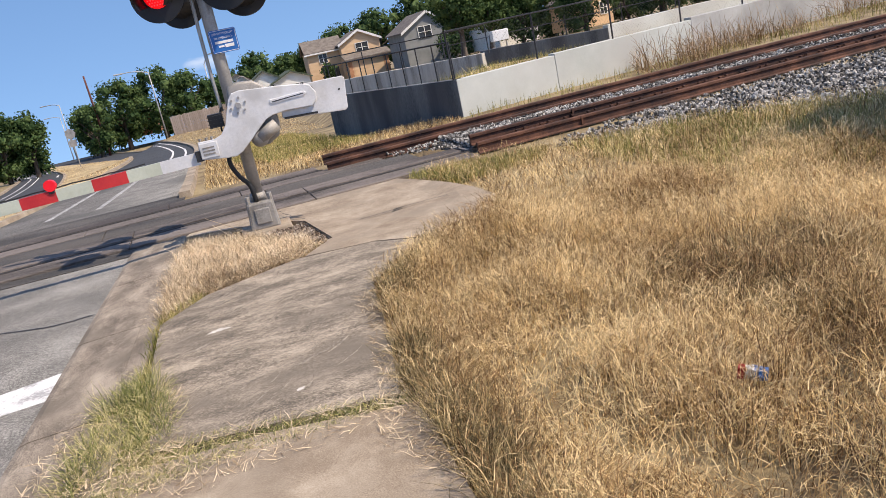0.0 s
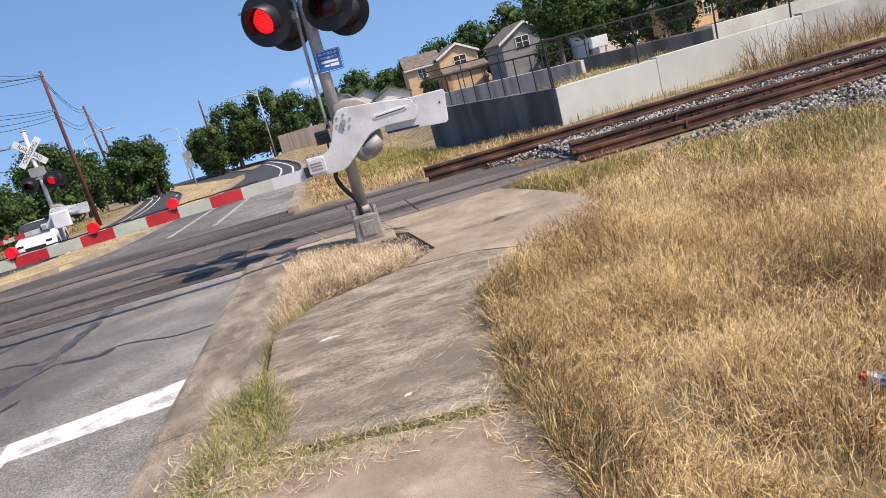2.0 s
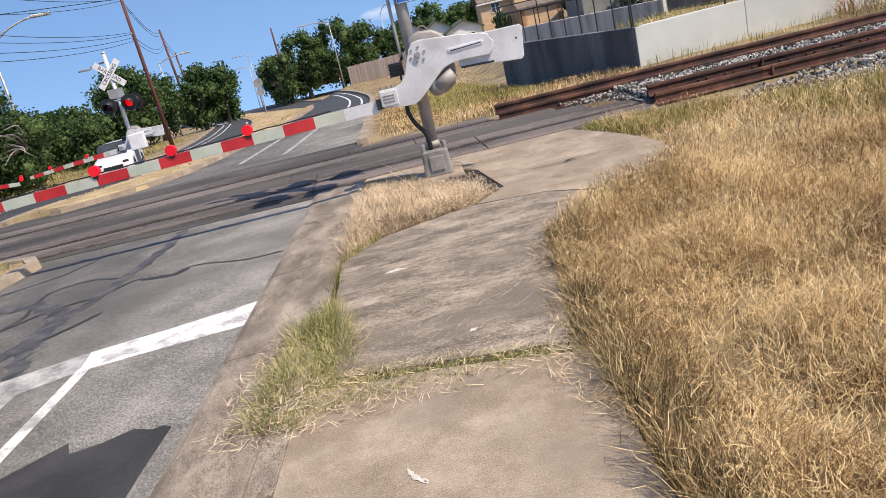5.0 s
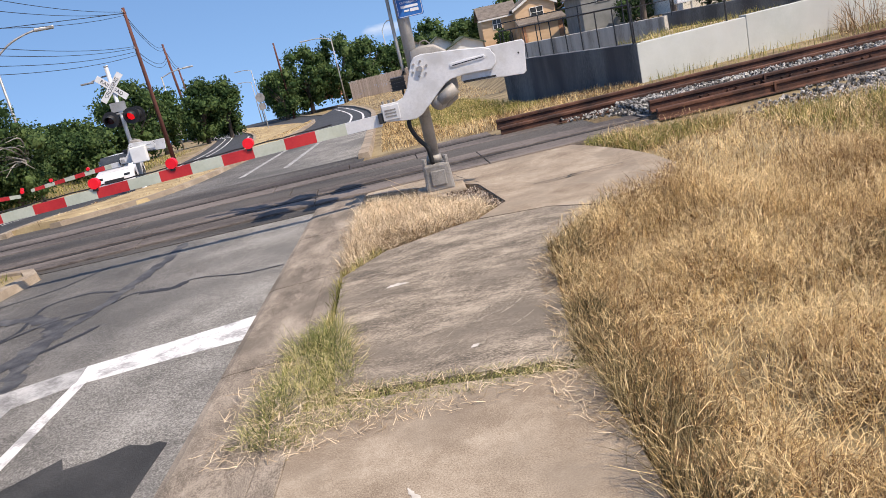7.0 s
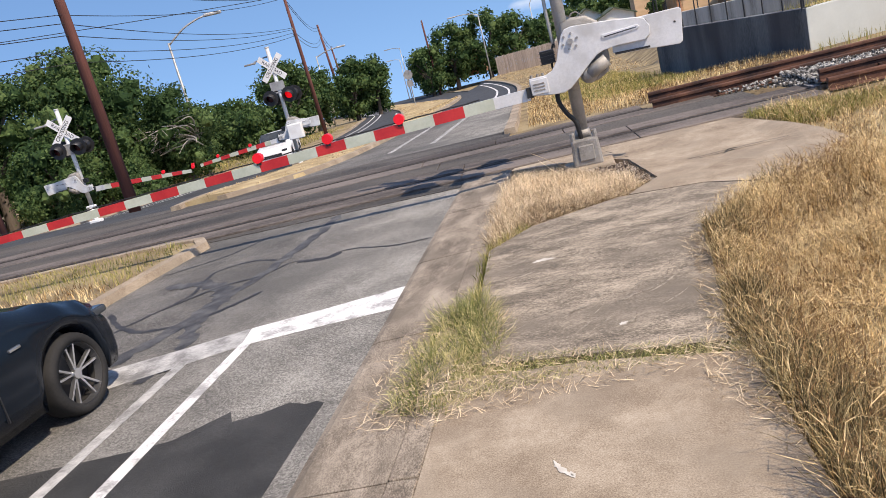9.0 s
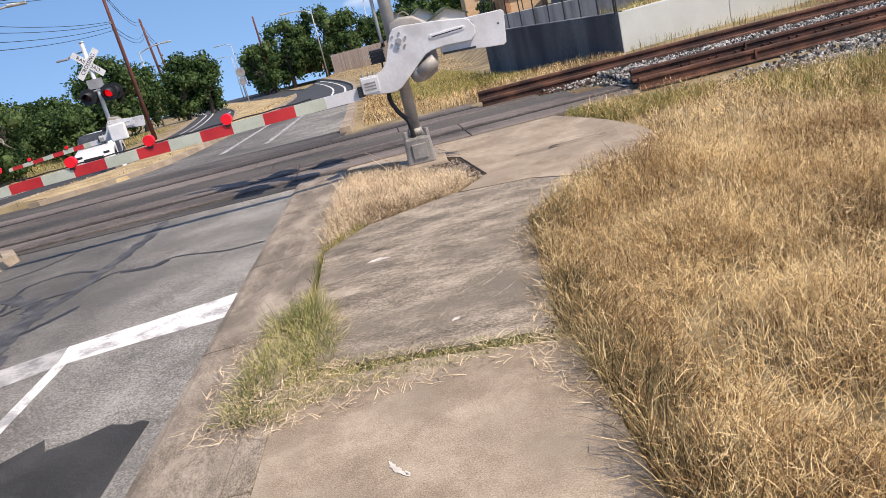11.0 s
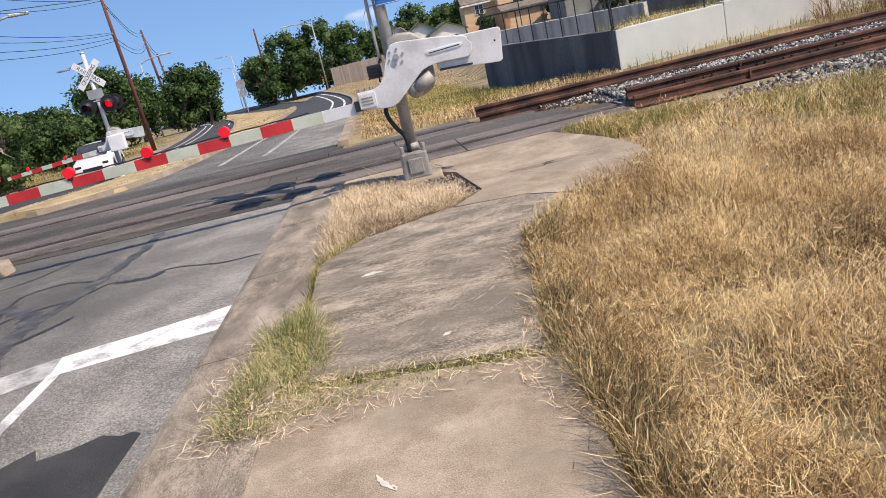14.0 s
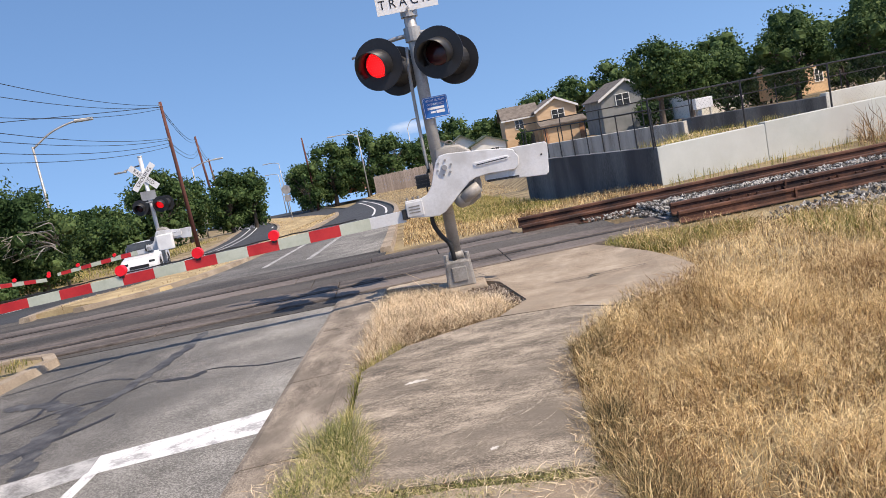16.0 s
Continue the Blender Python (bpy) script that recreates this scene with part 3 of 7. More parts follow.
def gate_arm(parent, x0, x1, z0, z1, first, pitch, h, lamps, y=0.0, tail=0.8, skew=0.0):
    """Striped arm from x0 (pivot end) to x1 (tip); falls from z0 to z1."""
    sgn = -1.0 if x1 < x0 else 1.0
    length = abs(x1 - x0)

    def zc(d):
        return z0 + (z1 - z0) * (d / length) ** 1.25

    d, red = first, True
    pieces = [(0.0, tail, M_ALU, "bare aluminium arm section"), (tail, first, M_WHITE, "")]
    while d < length:
        e = min(d + pitch / 2, length)
        pieces.append((d, e, M_RED if red else M_WHITE, ""))
        d, red = e, not red
    for a, b, mat_, lab in pieces:
        if b - a < 0.02:
            continue
        bm = bmesh.new()
        tap = [h * (1 - 0.35 * q / length) / 2 for q in (a, b)]
        vs = []
        for q, t in ((a, tap[0]), (b, tap[1])):
            for dy in (-0.025, 0.025):
                for dz in (-t, t):
                    vs.append(bm.verts.new((x0 + sgn * q, y + dy - skew * q, zc(q) + dz)))
        for f in ((0, 1, 3, 2), (4, 6, 7, 5), (0, 4, 5, 1), (2, 3, 7, 6), (1, 5, 7, 3), (0, 2, 6, 4)):
            bm.faces.new([vs[i] for i in f])
        bmesh.ops.recalc_face_normals(bm, faces=bm.faces[:])
        part("arm_stripe" if mat_ is not M_ALU else "arm_root", bm, mat_, parent, lab)
    for q in lamps:
        bm = bmesh.new()
        c = Vector((x0 + sgn * q, y - 0.01 - skew * q, zc(q) + h / 2 + 0.05))
        rod(bm, c + Vector((0, -0.035, 0)), c + Vector((0, 0.035, 0)), 0.062, n=16)
        lamp = part("arm_lamp", bm, M_GATE_LAMP, parent, "small round red arm lamp")
        bm = bmesh.new()
        box(bm, c.x - 0.03, c.x + 0.03, c.y - 0.03, c.y + 0.03, c.z - 0.085, c.z - 0.05, 0.004)
        part("lamp_bracket", bm, M_BLACK, lamp)
    bm = bmesh.new()
    pts = [(x0 + sgn * length * k / 40, y + 0.03 - skew * length * k / 40, zc(length * k / 40) + h * (1 - 0.35 * k / 40) / 2 + 0.012 + 0.008 * (k % 2)) for k in range(3, 38)]
    pipe(bm, pts, 0.008, 5)
    part("lamp_cable", bm, M_CABLE, parent)


CW_PLATE = [(-0.47, 1.19), (-0.49, 1.03), (-0.45, 0.99), (-0.2, 0.955), (-0.1, 0.95), (-0.02, 0.985), (0.07, 1.06), (0.24, 1.21), (0.32, 1.275), (0.4, 1.305), (0.56, 1.32), (0.86, 1.31), (0.92, 1.36), (0.93, 1.45), (0.88, 1.54), (0.8, 1.57), (0.5, 1.61), (0.1, 1.645), (0.02, 1.63), (-0.03, 1.57), (-0.09, 1.42), (-0.13, 1.31), (-0.2, 1.22), (-0.28, 1.19)]


def mechanism(sig, mirror=1.0):
    """Gate drive housing, S-shaped counterweight arm and weight on the mast at the origin."""
    mm = Matrix.Diagonal((mirror, 1, 1, 1))

    def fin(bm):
        for v in bm.verts:
            v.co = mm @ v.co
        if mirror < 0:
            bmesh.ops.reverse_faces(bm, faces=bm.faces[:])
        return bm

    bm = bmesh.new()
    prism(bm, [(0.0, 1.7), (0.12, 1.735), (0.28, 1.72), (0.4, 1.63), (0.45, 1.45), (0.46, 1.2), (0.42, 1.06), (0.3, 0.99), (0.17, 0.98), (0.1, 1.06), (-0.02, 1.3), (-0.03, 1.6)], -0.24, 0.12, None, 0.03)
    house = part("drive_housing", fin(bm), M_GREY_CAST, sig, "grey cast gate drive housing", True)
    bm = bmesh.new()
    rod(bm, (0.2, -0.3, 1.08), (0.42, -0.3, 1.2), 0.075, n=16)
    bmesh.ops.create_uvsphere(bm, u_segments=16, v_segments=8, radius=0.1, matrix=Matrix.Translation((0.2, -0.27, 1.08)))
    part("motor_cover", fin(bm), M_GREY_CAST, house, "", True)
    bm = bmesh.new()
    pipe(bm, smooth_line([(0.1, -0.1, 1.72), (0.13, -0.1, 1.77), (0.19, -0.1, 1.78), (0.24, -0.1, 1.73)], 5), 0.008, 6)
    part("lifting_eye", fin(bm), M_GREY_CAST, house)
    bm = bmesh.new()
    prism(bm, CW_PLATE, -0.36, -0.315, None, 0.008)
    plate = part("counterweight_arm", fin(bm), M_ALU, sig, "scuffed cast aluminium counterweight arm")
    bm = bmesh.new()
    prism(bm, [(0.4, 1.45), (0.41, 1.475), (0.8, 1.49), (0.82, 1.465), (0.8, 1.445), (0.42, 1.425)], -0.372, -0.358, None, 0.004)
    part("slot_rim", fin(bm), M_ALU, plate)
    bm = bmesh.new()
    prism(bm, [(0.43, 1.452), (0.79, 1.472), (0.79, 1.462), (0.43, 1.44)], -0.375, -0.365)
    part("slot", fin(bm), M_BLACK, plate)
    bm = bmesh.new()
    rod(bm, (0.06, -0.4, 1.49), (0.06, -0.35, 1.49), 0.032, 0.036, 8)
    part("hub_bolt", fin(bm), M_BOLT, plate, "steel pivot bolt")
    for k in range(6):
        a = math.radians(60 * k + 15)
        bm = bmesh.new()
        rod(bm, (0.06 + 0.085 * math.cos(a), -0.375, 1.49 + 0.085 * math.sin(a)), (0.06 + 0.085 * math.cos(a), -0.355, 1.49 + 0.085 * math.sin(a)), 0.014, n=8)
        part("bolt", fin(bm), M_BOLT, plate)
    bm = bmesh.new()
    prism(bm, [(0.5, 1.25), (0.53, 1.225), (1.22, 1.175), (1.255, 1.2), (1.29, 1.53), (1.265, 1.56), (0.7, 1.565), (0.52, 1.5)], -0.305, -0.25, None, 0.008)
    cw = part("counterweight", fin(bm), M_ALU, sig, "pale metal counterweight plate with a rust stain")
    bm = bmesh.new()
    rod(bm, (1.2, -0.31, 1.42), (1.2, -0.3, 1.42), 0.012, n=8)
    part("hole", fin(bm), M_BLACK, cw)
    bm = bmesh.new()
    prism(bm, [(0.52, 1.25), (0.9, 1.235), (0.9, 1.215), (0.52, 1.225)], -0.34, -0.24)
    part("clamp_bar", fin(bm), M_BLACK, cw)
    bm = bmesh.new()
    prism(bm, [(0.86, 1.5), (0.9, 1.52), (0.92, 1.47), (0.915, 1.36), (0.87, 1.34)], -0.345, -0.3)
    part("clamp", fin(bm), M_BLACK, cw)
    bm = bmesh.new()
    box(bm, -0.47, -0.27, -0.375, -0.355, 1.0, 1.17, 0.006)
    br = part("arm_bracket", fin(bm), M_ALU, sig, "cast arm bracket with raised letters")
    for zz in (1.045, 1.08, 1.115):
        bm = bmesh.new()
        box(bm, -0.44, -0.31, -0.38, -0.374, zz - 0.008, zz + 0.008)
        part("raised_mark", fin(bm), M_GREY_CAST, br)
    for xx in (-0.44, -0.37, -0.31):
        bm = bmesh.new()
        rod(bm, (xx, -0.33, 1.17), (xx, -0.33, 1.225), 0.016, n=8)
        part("arm_clip", fin(bm), M_GREY_CAST, br)
    bm = bmesh.new()
    box(bm, -0.53, -0.45, -0.36, -0.3, 0.98, 1.1, 0.004)
    part("shear_pin_block", fin(bm), M_BLACK, br)
    bm = bmesh.new()
    box(bm, -0.3, -0.14, -0.25, -0.1, 1.3, 1.45, 0.004)
    for k in range(4):
        box(bm, -0.31, -0.13, -0.27, -0.255, 1.3 + 0.04 * k, 1.31 + 0.04 * k)
    part("terminal_box", fin(bm), M_BLACK, sig, "small black terminal grille")


def signal_foot(sig):
    bm = bmesh.new()
    box(bm, -0.16, 0.16, -0.17, 0.16, 0.02, 0.36, 0.03)
    for v in bm.verts:
        v.co.x *= 1.12 - 0.35 * v.co.z
    foot = part("junction_box", bm, M_GREY_CAST, sig, "cast grey junction box at the foot")
    bm = bmesh.new()
    box(bm, -0.09, 0.09, -0.19, -0.16, 0.1, 0.28, 0.01)
    part("box_lid", bm, M_GREY_CAST, foot)
    for sx in (-0.13, 0.13):
        bm = bmesh.new()
        rod(bm, (sx, -0.13, 0.33), (sx, -0.13, 0.44), 0.028, n=8)
        part("foot_bolt", bm, M_GREY_CAST, foot)
    bm = bmesh.new()
    box(bm, -0.3, 0.3, -0.3, 0.28, -0.3, 0.035, 0.03)
    part("footing", bm, M_CONC, sig, "rough concrete footing")
    bm = bmesh.new()
    rod(bm, (0, 0, 0.36), (0, 0, 0.45), 0.1, 0.085, 20)
    part("collar", bm, M_GREY_CAST, sig, "", True)


def crossbuck(sig, z, y):
    for ang, word in ((45, "CROSSING"), (-45, "RAILROAD")):
        m = Matrix.Translation((0, y - (0.012 if ang > 0 else 0.0), z)) @ Matrix.Rotation(-math.radians(ang), 4, "Y")
        bm = bmesh.new()
        box(bm, -0.62, 0.62, -0.004, 0.004, -0.115, 0.115, 0, m)
        b = part("crossbuck_blade", bm, M_SIGN, sig, "white crossbuck blade with black letters")
        lettering("letters", word, 0.19, m @ Matrix.Translation((0, -0.006, 0)), M_BLACK, b, 0.95)


# the signal beside the sidewalk
sig = thing("crossing_signal", pose(0, 9.2, 0), "grey steel crossing signal mast with gate drive and lowered arm", "crossing signal", "crossing signals")
signal_foot(sig)
bm = bmesh.new()
rod(bm, (0, 0, 0.36), (0, 0, 4.7), 0.072, n=24)
part("mast", bm, M_GALV, sig, "galvanised steel mast", True)
mechanism(sig)
bm = bmesh.new()
pipe(bm, smooth_line([(-0.18, -0.12, 1.0), (-0.2, -0.13, 0.86), (-0.14, -0.13, 0.7), (-0.05, -0.13, 0.56), (-0.03, -0.12, 0.36)], 6), 0.027, 10)
part("conduit", bm, M_CABLE, sig, "flexible black cable conduit", True)
bm = bmesh.new()
pipe(bm, smooth_line([(-0.13, 0.02, 1.45), (-0.14, 0.0, 1.9), (-0.13, 0.0, 2.6), (-0.1, 0.0, 2.95)], 5), 0.02, 8)
part("lamp_conduit", bm, M_GALV, sig, "", True)
bm = bmesh.new()
pipe(bm, [(-0.13, -0.1, 1.5), (-0.17, -0.12, 1.42), (-0.19, -0.12, 1.25), (-0.16, -0.1, 1.18)], 0.012, 6)
part("loose_cable", bm, M_CABLE, sig)
bm = bmesh.new()
pipe(bm, smooth_line([(-0.5, 0.12, 3.0), (-0.3, 0.04, 3.06), (0, -0.02, 3.08), (0.3, -0.04, 3.08)], 5), 0.026, 10)
part("crossarm", bm, M_GALV, sig, "galvanised lamp crossarm", True)
bm = bmesh.new()
pipe(bm, [(-0.78, 0.3, 2.98), (-0.6, 0.18, 3.0), (-0.5, 0.12, 3.0)], 0.016, 8, 0.026)
part("arm_end", bm, M_GALV, sig)
bm = bmesh.new()
rod(bm, (0, 0, 3.0), (0, 0, 3.16), 0.1, n=16)
part("clamp", bm, M_GALV, sig)
for x, y, t, lit in ((-0.46, -0.16, -18, True), (0.25, -0.2, -18, False), (-0.27, 0.42, 162, False), (0.45, 0.36, 162, False)):
    lamp_head(sig, x, y, 2.8 if t < 90 else 2.74, radians(t), lit)
bm = bmesh.new()
prism(bm, [(-0.15, -0.11), (-0.135, -0.125), (0.135, -0.125), (0.15, -0.11), (0.15, 0.11), (0.135, 0.125), (-0.135, 0.125), (-0.15, 0.11)], -0.1, -0.094, Matrix.Translation((0.1, 0, 2.2)))
sign = part("notice_plate", bm, M_BLUE, sig, "blue emergency notice plate with white writing")
for k, (w, txt) in enumerate(((0.2, "REPORT PROBLEM"), (0.2, "OR EMERGENCY"))):
    lettering("letters", txt, 0.034, Matrix.Translation((0.1, -0.102, 2.28 - 0.046 * k)), M_SIGN, sign, 0.82)
for z, w in ((2.19, 0.2),):
    bm = bmesh.new()
    box(bm, 0.1 - w / 2, 0.1 + w / 2, -0.103, -0.1, z - 0.014, z + 0.014)
    part("bar", bm, M_SIGN, sign)
bm = bmesh.new()
box(bm, 0.1, 0.2, -0.103, -0.1, 2.128, 2.162)
part("bar", bm, M_SIGN, sign)
bm = bmesh.new()
box(bm, 0.03, 0.09, -0.103, -0.1, 2.135, 2.155)
part("bar", bm, M_SIGN, sign)
for x0, x1, z0, z1 in ((-0.035, 0.235, 2.313, 2.318), (-0.035, 0.235, 2.082, 2.087), (-0.042, -0.037, 2.095, 2.305), (0.237, 0.242, 2.095, 2.305)):
    bm = bmesh.new()
    box(bm, x0, x1, -0.1025, -0.1, z0, z1)
    part("border", bm, M_SIGN, sign)
bm = bmesh.new()
box(bm, -0.36, 0.36, -0.1, -0.094, 3.34, 3.72, 0)
plate = part("track_plate", bm, M_SIGN, sig, "white plate with black letters")
lettering("letters", "T R A C K S", 0.145, Matrix.Translation((0.02, -0.102, 3.45)), M_BLACK, plate, 0.95)
bm = bmesh.new()
rod(bm, (0, -0.14, 3.37), (0, -0.1, 3.37), 0.015, n=8)
rod(bm, (0, 0, 3.28), (0, 0, 3.36), 0.1, n=16)
part("plate_clamp", bm, M_GALV, plate)
crossbuck(sig, 4.2, -0.1)
gate_arm(sig, -0.5, -8.2, 1.015, 0.8, 0.78, 0.735, 0.135, (1.55, 2.45, 3.35), -0.28, 0.42, 0.06)

# the far signals, across the tracks
def far_signal(x, y, z, h, mirror, arm, turn, lit_right):
    s = thing("crossing_signal", pose(x, y, z, 0, 0, turn), "distant crossing signal with white crossbuck and lowered striped arm", "crossing signal", "crossing signals")
    signal_foot(s)
    bm = bmesh.new()
    rod(bm, (0, 0, 0.3), (0, 0, h), 0.075, n=16)
    rod(bm, (0, 0, h), (0, 0, h + 0.05), 0.085, n=16)
    part("mast", bm, M_ALU, s, "silver painted mast", True)
    mechanism(s, mirror)
    crossbuck(s, h - 0.75, -0.1)
    if mirror > 0:
        bm = bmesh.new()
        box(bm, 0.02, 0.6, -0.62, -0.37, 0.9, 1.48, 0.03)
        part("drive_cover", bm, M_SIGN, s, "white boxy gate drive cover")
    bm = bmesh.new()
    box(bm, -0.28, 0.28, -0.1, -0.09, h - 1.62, h - 1.28)
    part("track_plate", bm, M_GALV, s, "plain grey plate")
    bm = bmesh.new()
    rod(bm, (-0.45, -0.06, 2.75), (0.45, -0.06, 2.75), 0.03, n=10)
    part("crossarm", bm, M_GALV, s)
    for sx, yy, t in ((-0.38, -0.16, 0), (0.38, -0.16, 0)):
        lamp_head(s, sx, yy, 2.6, radians(t), (sx > 0) == lit_right, False)
    for sx in (-0.3, 0.46):
        lamp_head(s, sx, 0.3, 2.6, radians(180), False, False)
    bm = bmesh.new()
    pipe(bm, [(0, 0, h - 0.3), (-0.3, 0.2, h - 0.3), (-0.75, 0.3, h - 0.38)], 0.03, 8)
    box(bm, -1.15, -0.7, 0.22, 0.38, h - 0.45, h - 0.38, 0.02)
    part("area_lamp", bm, M_GALV, s, "small arm lamp near the top")
    x0 = -0.5 * mirror
    gate_arm(s, x0, x0 - mirror * arm, 1.0, 0.78, 0.6, 0.76, 0.18, (1.2, 2.6, 3.7), -0.28, 0.35)
    return s


far_signal(-10.93, 28.9, -1.1, 4.45, 1.0, 3.4, 4, True)
far_signal(-17.85, 25.25, -1.0, 4.0, -1.0, 3.6, 8, None)

def arm_rest(x, y, h):
    z = ground_z(x, y) - 0.06
    r = thing("arm_rest", pose(x, y, z), "short white post for the lowered gate arm", "post", "arm rests")
    bm = bmesh.new()
    rod(bm, (0, 0, -0.1), (0, 0, h), 0.07, 0.055, 12)
    part("stub", bm, M_SIGN, r, "", True)
    bm = bmesh.new()
    box(bm, -0.14, 0.14, -0.1, 0.1, 0.0, 0.1, 0.015)
    part("foot", bm, M_SIGN, r)
    bm = bmesh.new()
    box(bm, -0.12, 0.12, -0.05, 0.05, h, h + 0.05, 0.01)
    part("saddle", bm, M_SIGN, r)


arm_rest(-12.0, 16.9, 0.42)
arm_rest(-7.7, 20.3, 0.36)

# ---- poles, street lamps, wires ----
def utility_pole(x, y, h, r, lean, arms):
    p = thing("utility_pole", pose(x, y, ground_z(x, y) - dip(x, y) - 0.1, lean[0], lean[1], 0), "tall reddish brown wooden utility pole carrying cables", "utility pole", "utility poles")
    bm = bmesh.new()
    rod(bm, (0, 0, dip(x, y)), (0, 0, h), r, r * 0.65, 14)
    part("pole_shaft", bm, M_POLE, p, "", True)
    for z in arms:
        bm = bmesh.new()
        rod(bm, (0, -r - 0.15, z), (0, r, z), 0.02, n=6)
        rod(bm, (0, -r - 0.15, z), (0, -r - 0.15, z + 0.1), 0.05, n=8)
        part("insulator", bm, M_GALV, p)
    return p


def street_lamp(x, y, h, tip, box_at=None, disc=None, curved=False):
    p = thing("street_lamp", pose(x, y, ground_z(x, y) - dip(x, y) - 0.05), "tall slender grey steel street lamp with a curved arm", "street lamp", "street lamps")
    bm = bmesh.new()
    rod(bm, (0, 0, dip(x, y)), (0, 0, h), 0.08, 0.05, 12)
    part("lamp_post", bm, M_GALV, p, "", True)
    t = Vector(tip)
    bm = bmesh.new()
    pipe(bm, smooth_line([(0, 0, h - 0.1), t * 0.35 + Vector((0, 0, h + t.z * 0.3)), t * 0.7 + Vector((0, 0, h + t.z * 0.32)), t + Vector((0, 0, h))] if curved else [(0, 0, h - 0.1), (t.x * 0.4, t.y * 0.4, h + t.z * 0.55), (t.x * 0.75, t.y * 0.75, h + t.z * 0.88), (t.x, t.y, h + t.z)], 5), 0.045, 8)
    part("lamp_arm", bm, M_GALV, p, "", True)
    bm = bmesh.new()
    d = Vector((t.x, t.y, 0)).normalized()
    box(bm, -0.1, 0.75, -0.14, 0.14, -0.07, 0.07, 0.04, Matrix.Translation(t + Vector((0, 0, h))) @ Matrix.Rotation(math.atan2(d.y, d.x), 4, "Z"))
    part("lamp_head", bm, M_GALV, p, "flat grey lamp head")
    if box_at:
        bm = bmesh.new()
        box(bm, -0.35, 0.35, -0.3, 0.1, box_at - 0.45, box_at + 0.45, 0.03)
        part("control_box", bm, M_GALV, p, "grey steel control box")
    if disc:
        bm = bmesh.new()
        rod(bm, (0, -0.16, disc), (0, -0.14, disc), 0.38, n=24)
        box(bm, -0.3, 0.3, -0.16, -0.14, disc - 0.95, disc - 0.5)
        part("road_sign", bm, M_GALV, p, "backs of road signs on the post")
    return p


utility_pole(-14.1, 21.9, 11.5, 0.19, (0.0, 0.0), (9.6, 8.2, 6.6))
utility_pole(-15.7, 47.4, 8.85, 0.135, (0, -1.2), (8.6, 6.5))
utility_pole(-31.2, 105.5, 11.6, 0.2, (0, -3), (11, 10))
utility_pole(-41.6, 145, 12.0, 0.22, (0, -3), (9.5,))
utility_pole(-15.6, 94, 8.0, 0.15, (0, -1), (7.6,))
utility_pole(-15.3, 17.7, 3.2, 0.09, (0, 0), ())
street_lamp(-18.1, 35.5, 6.1, (1.9, 0.8, 0.85), box_at=2.0)
street_lamp(-21.0, 66.7, 5.6, (1.9, 0.5, 0.3), disc=1.5)
street_lamp(-8.1, 84.5, 6.5, (-2.5, -0.3, 0.3), curved=True)
street_lamp(-3.2, 104, 7.0, (0.9, -0.2, 1.0))
street_lamp(-24, 118, 6.7, (-1.7, 0, 0.2), curved=True)
street_lamp(-29, 140, 6.3, (-1.7, 0, 0.2), curved=True)


def cable(p, q, sag, r):
    p, q = Vector(p), Vector(q)
    bm = bmesh.new()
    pipe(bm, [p.lerp(q, k / 24) - Vector((0, 0, 4 * sag * (k / 24) * (1 - k / 24))) for k in range(25)], r, 5)
    return tagged(part("cable", bm, M_CABLE), "thin black overhead cable between utility poles", "cable", "overhead cables")


def fan(x0, y0, zs0, x1, y1, zs1, sag, r):
    for a, b in zip(zs0, zs1):
        cable((x0, y0, a), (x1, y1, b), sag, r)


fan(-14.1, 21.7, (6.9, 6.3, 5.4, 5.15, 4.8, 4.35, 4.0), -15.9, 47.2, (7.1, 7.0, 6.9, 5.1, 5.0, 4.8, 4.6), 0.35, 0.013)
fan(-14.1, 21.7, (6.9, 6.3, 5.4, 5.15, 4.8, 4.35, 4.0), -24, -10, (7.5, 7.0, 6.0, 5.8, 5.4, 5.0, 4.6), 0.3, 0.013)
fan(-15.9, 47.2, (7.1, 6.9, 5.0, 4.7), -31.8, 105.5, (8.4, 8.0, 7.0, 6.6), 0.9, 0.019)
fan(-31.8, 105.5, (8.3, 7.4), -42, 145, (6.8, 6.2), 0.8, 0.03)
cable((-15.7, 47.2, 7.0), (-60, 20, 11.0), 0.5, 0.02)

# ---- trees ----
bm = bmesh.new()
bmesh.ops.create_icosphere(bm, subdivisions=2, radius=1.0)
CORE_V = np.array([v.co[:] for v in bm.verts])
CORE_F = np.array([[v.index for v in f.verts] for f in bm.faces])
bm.free()


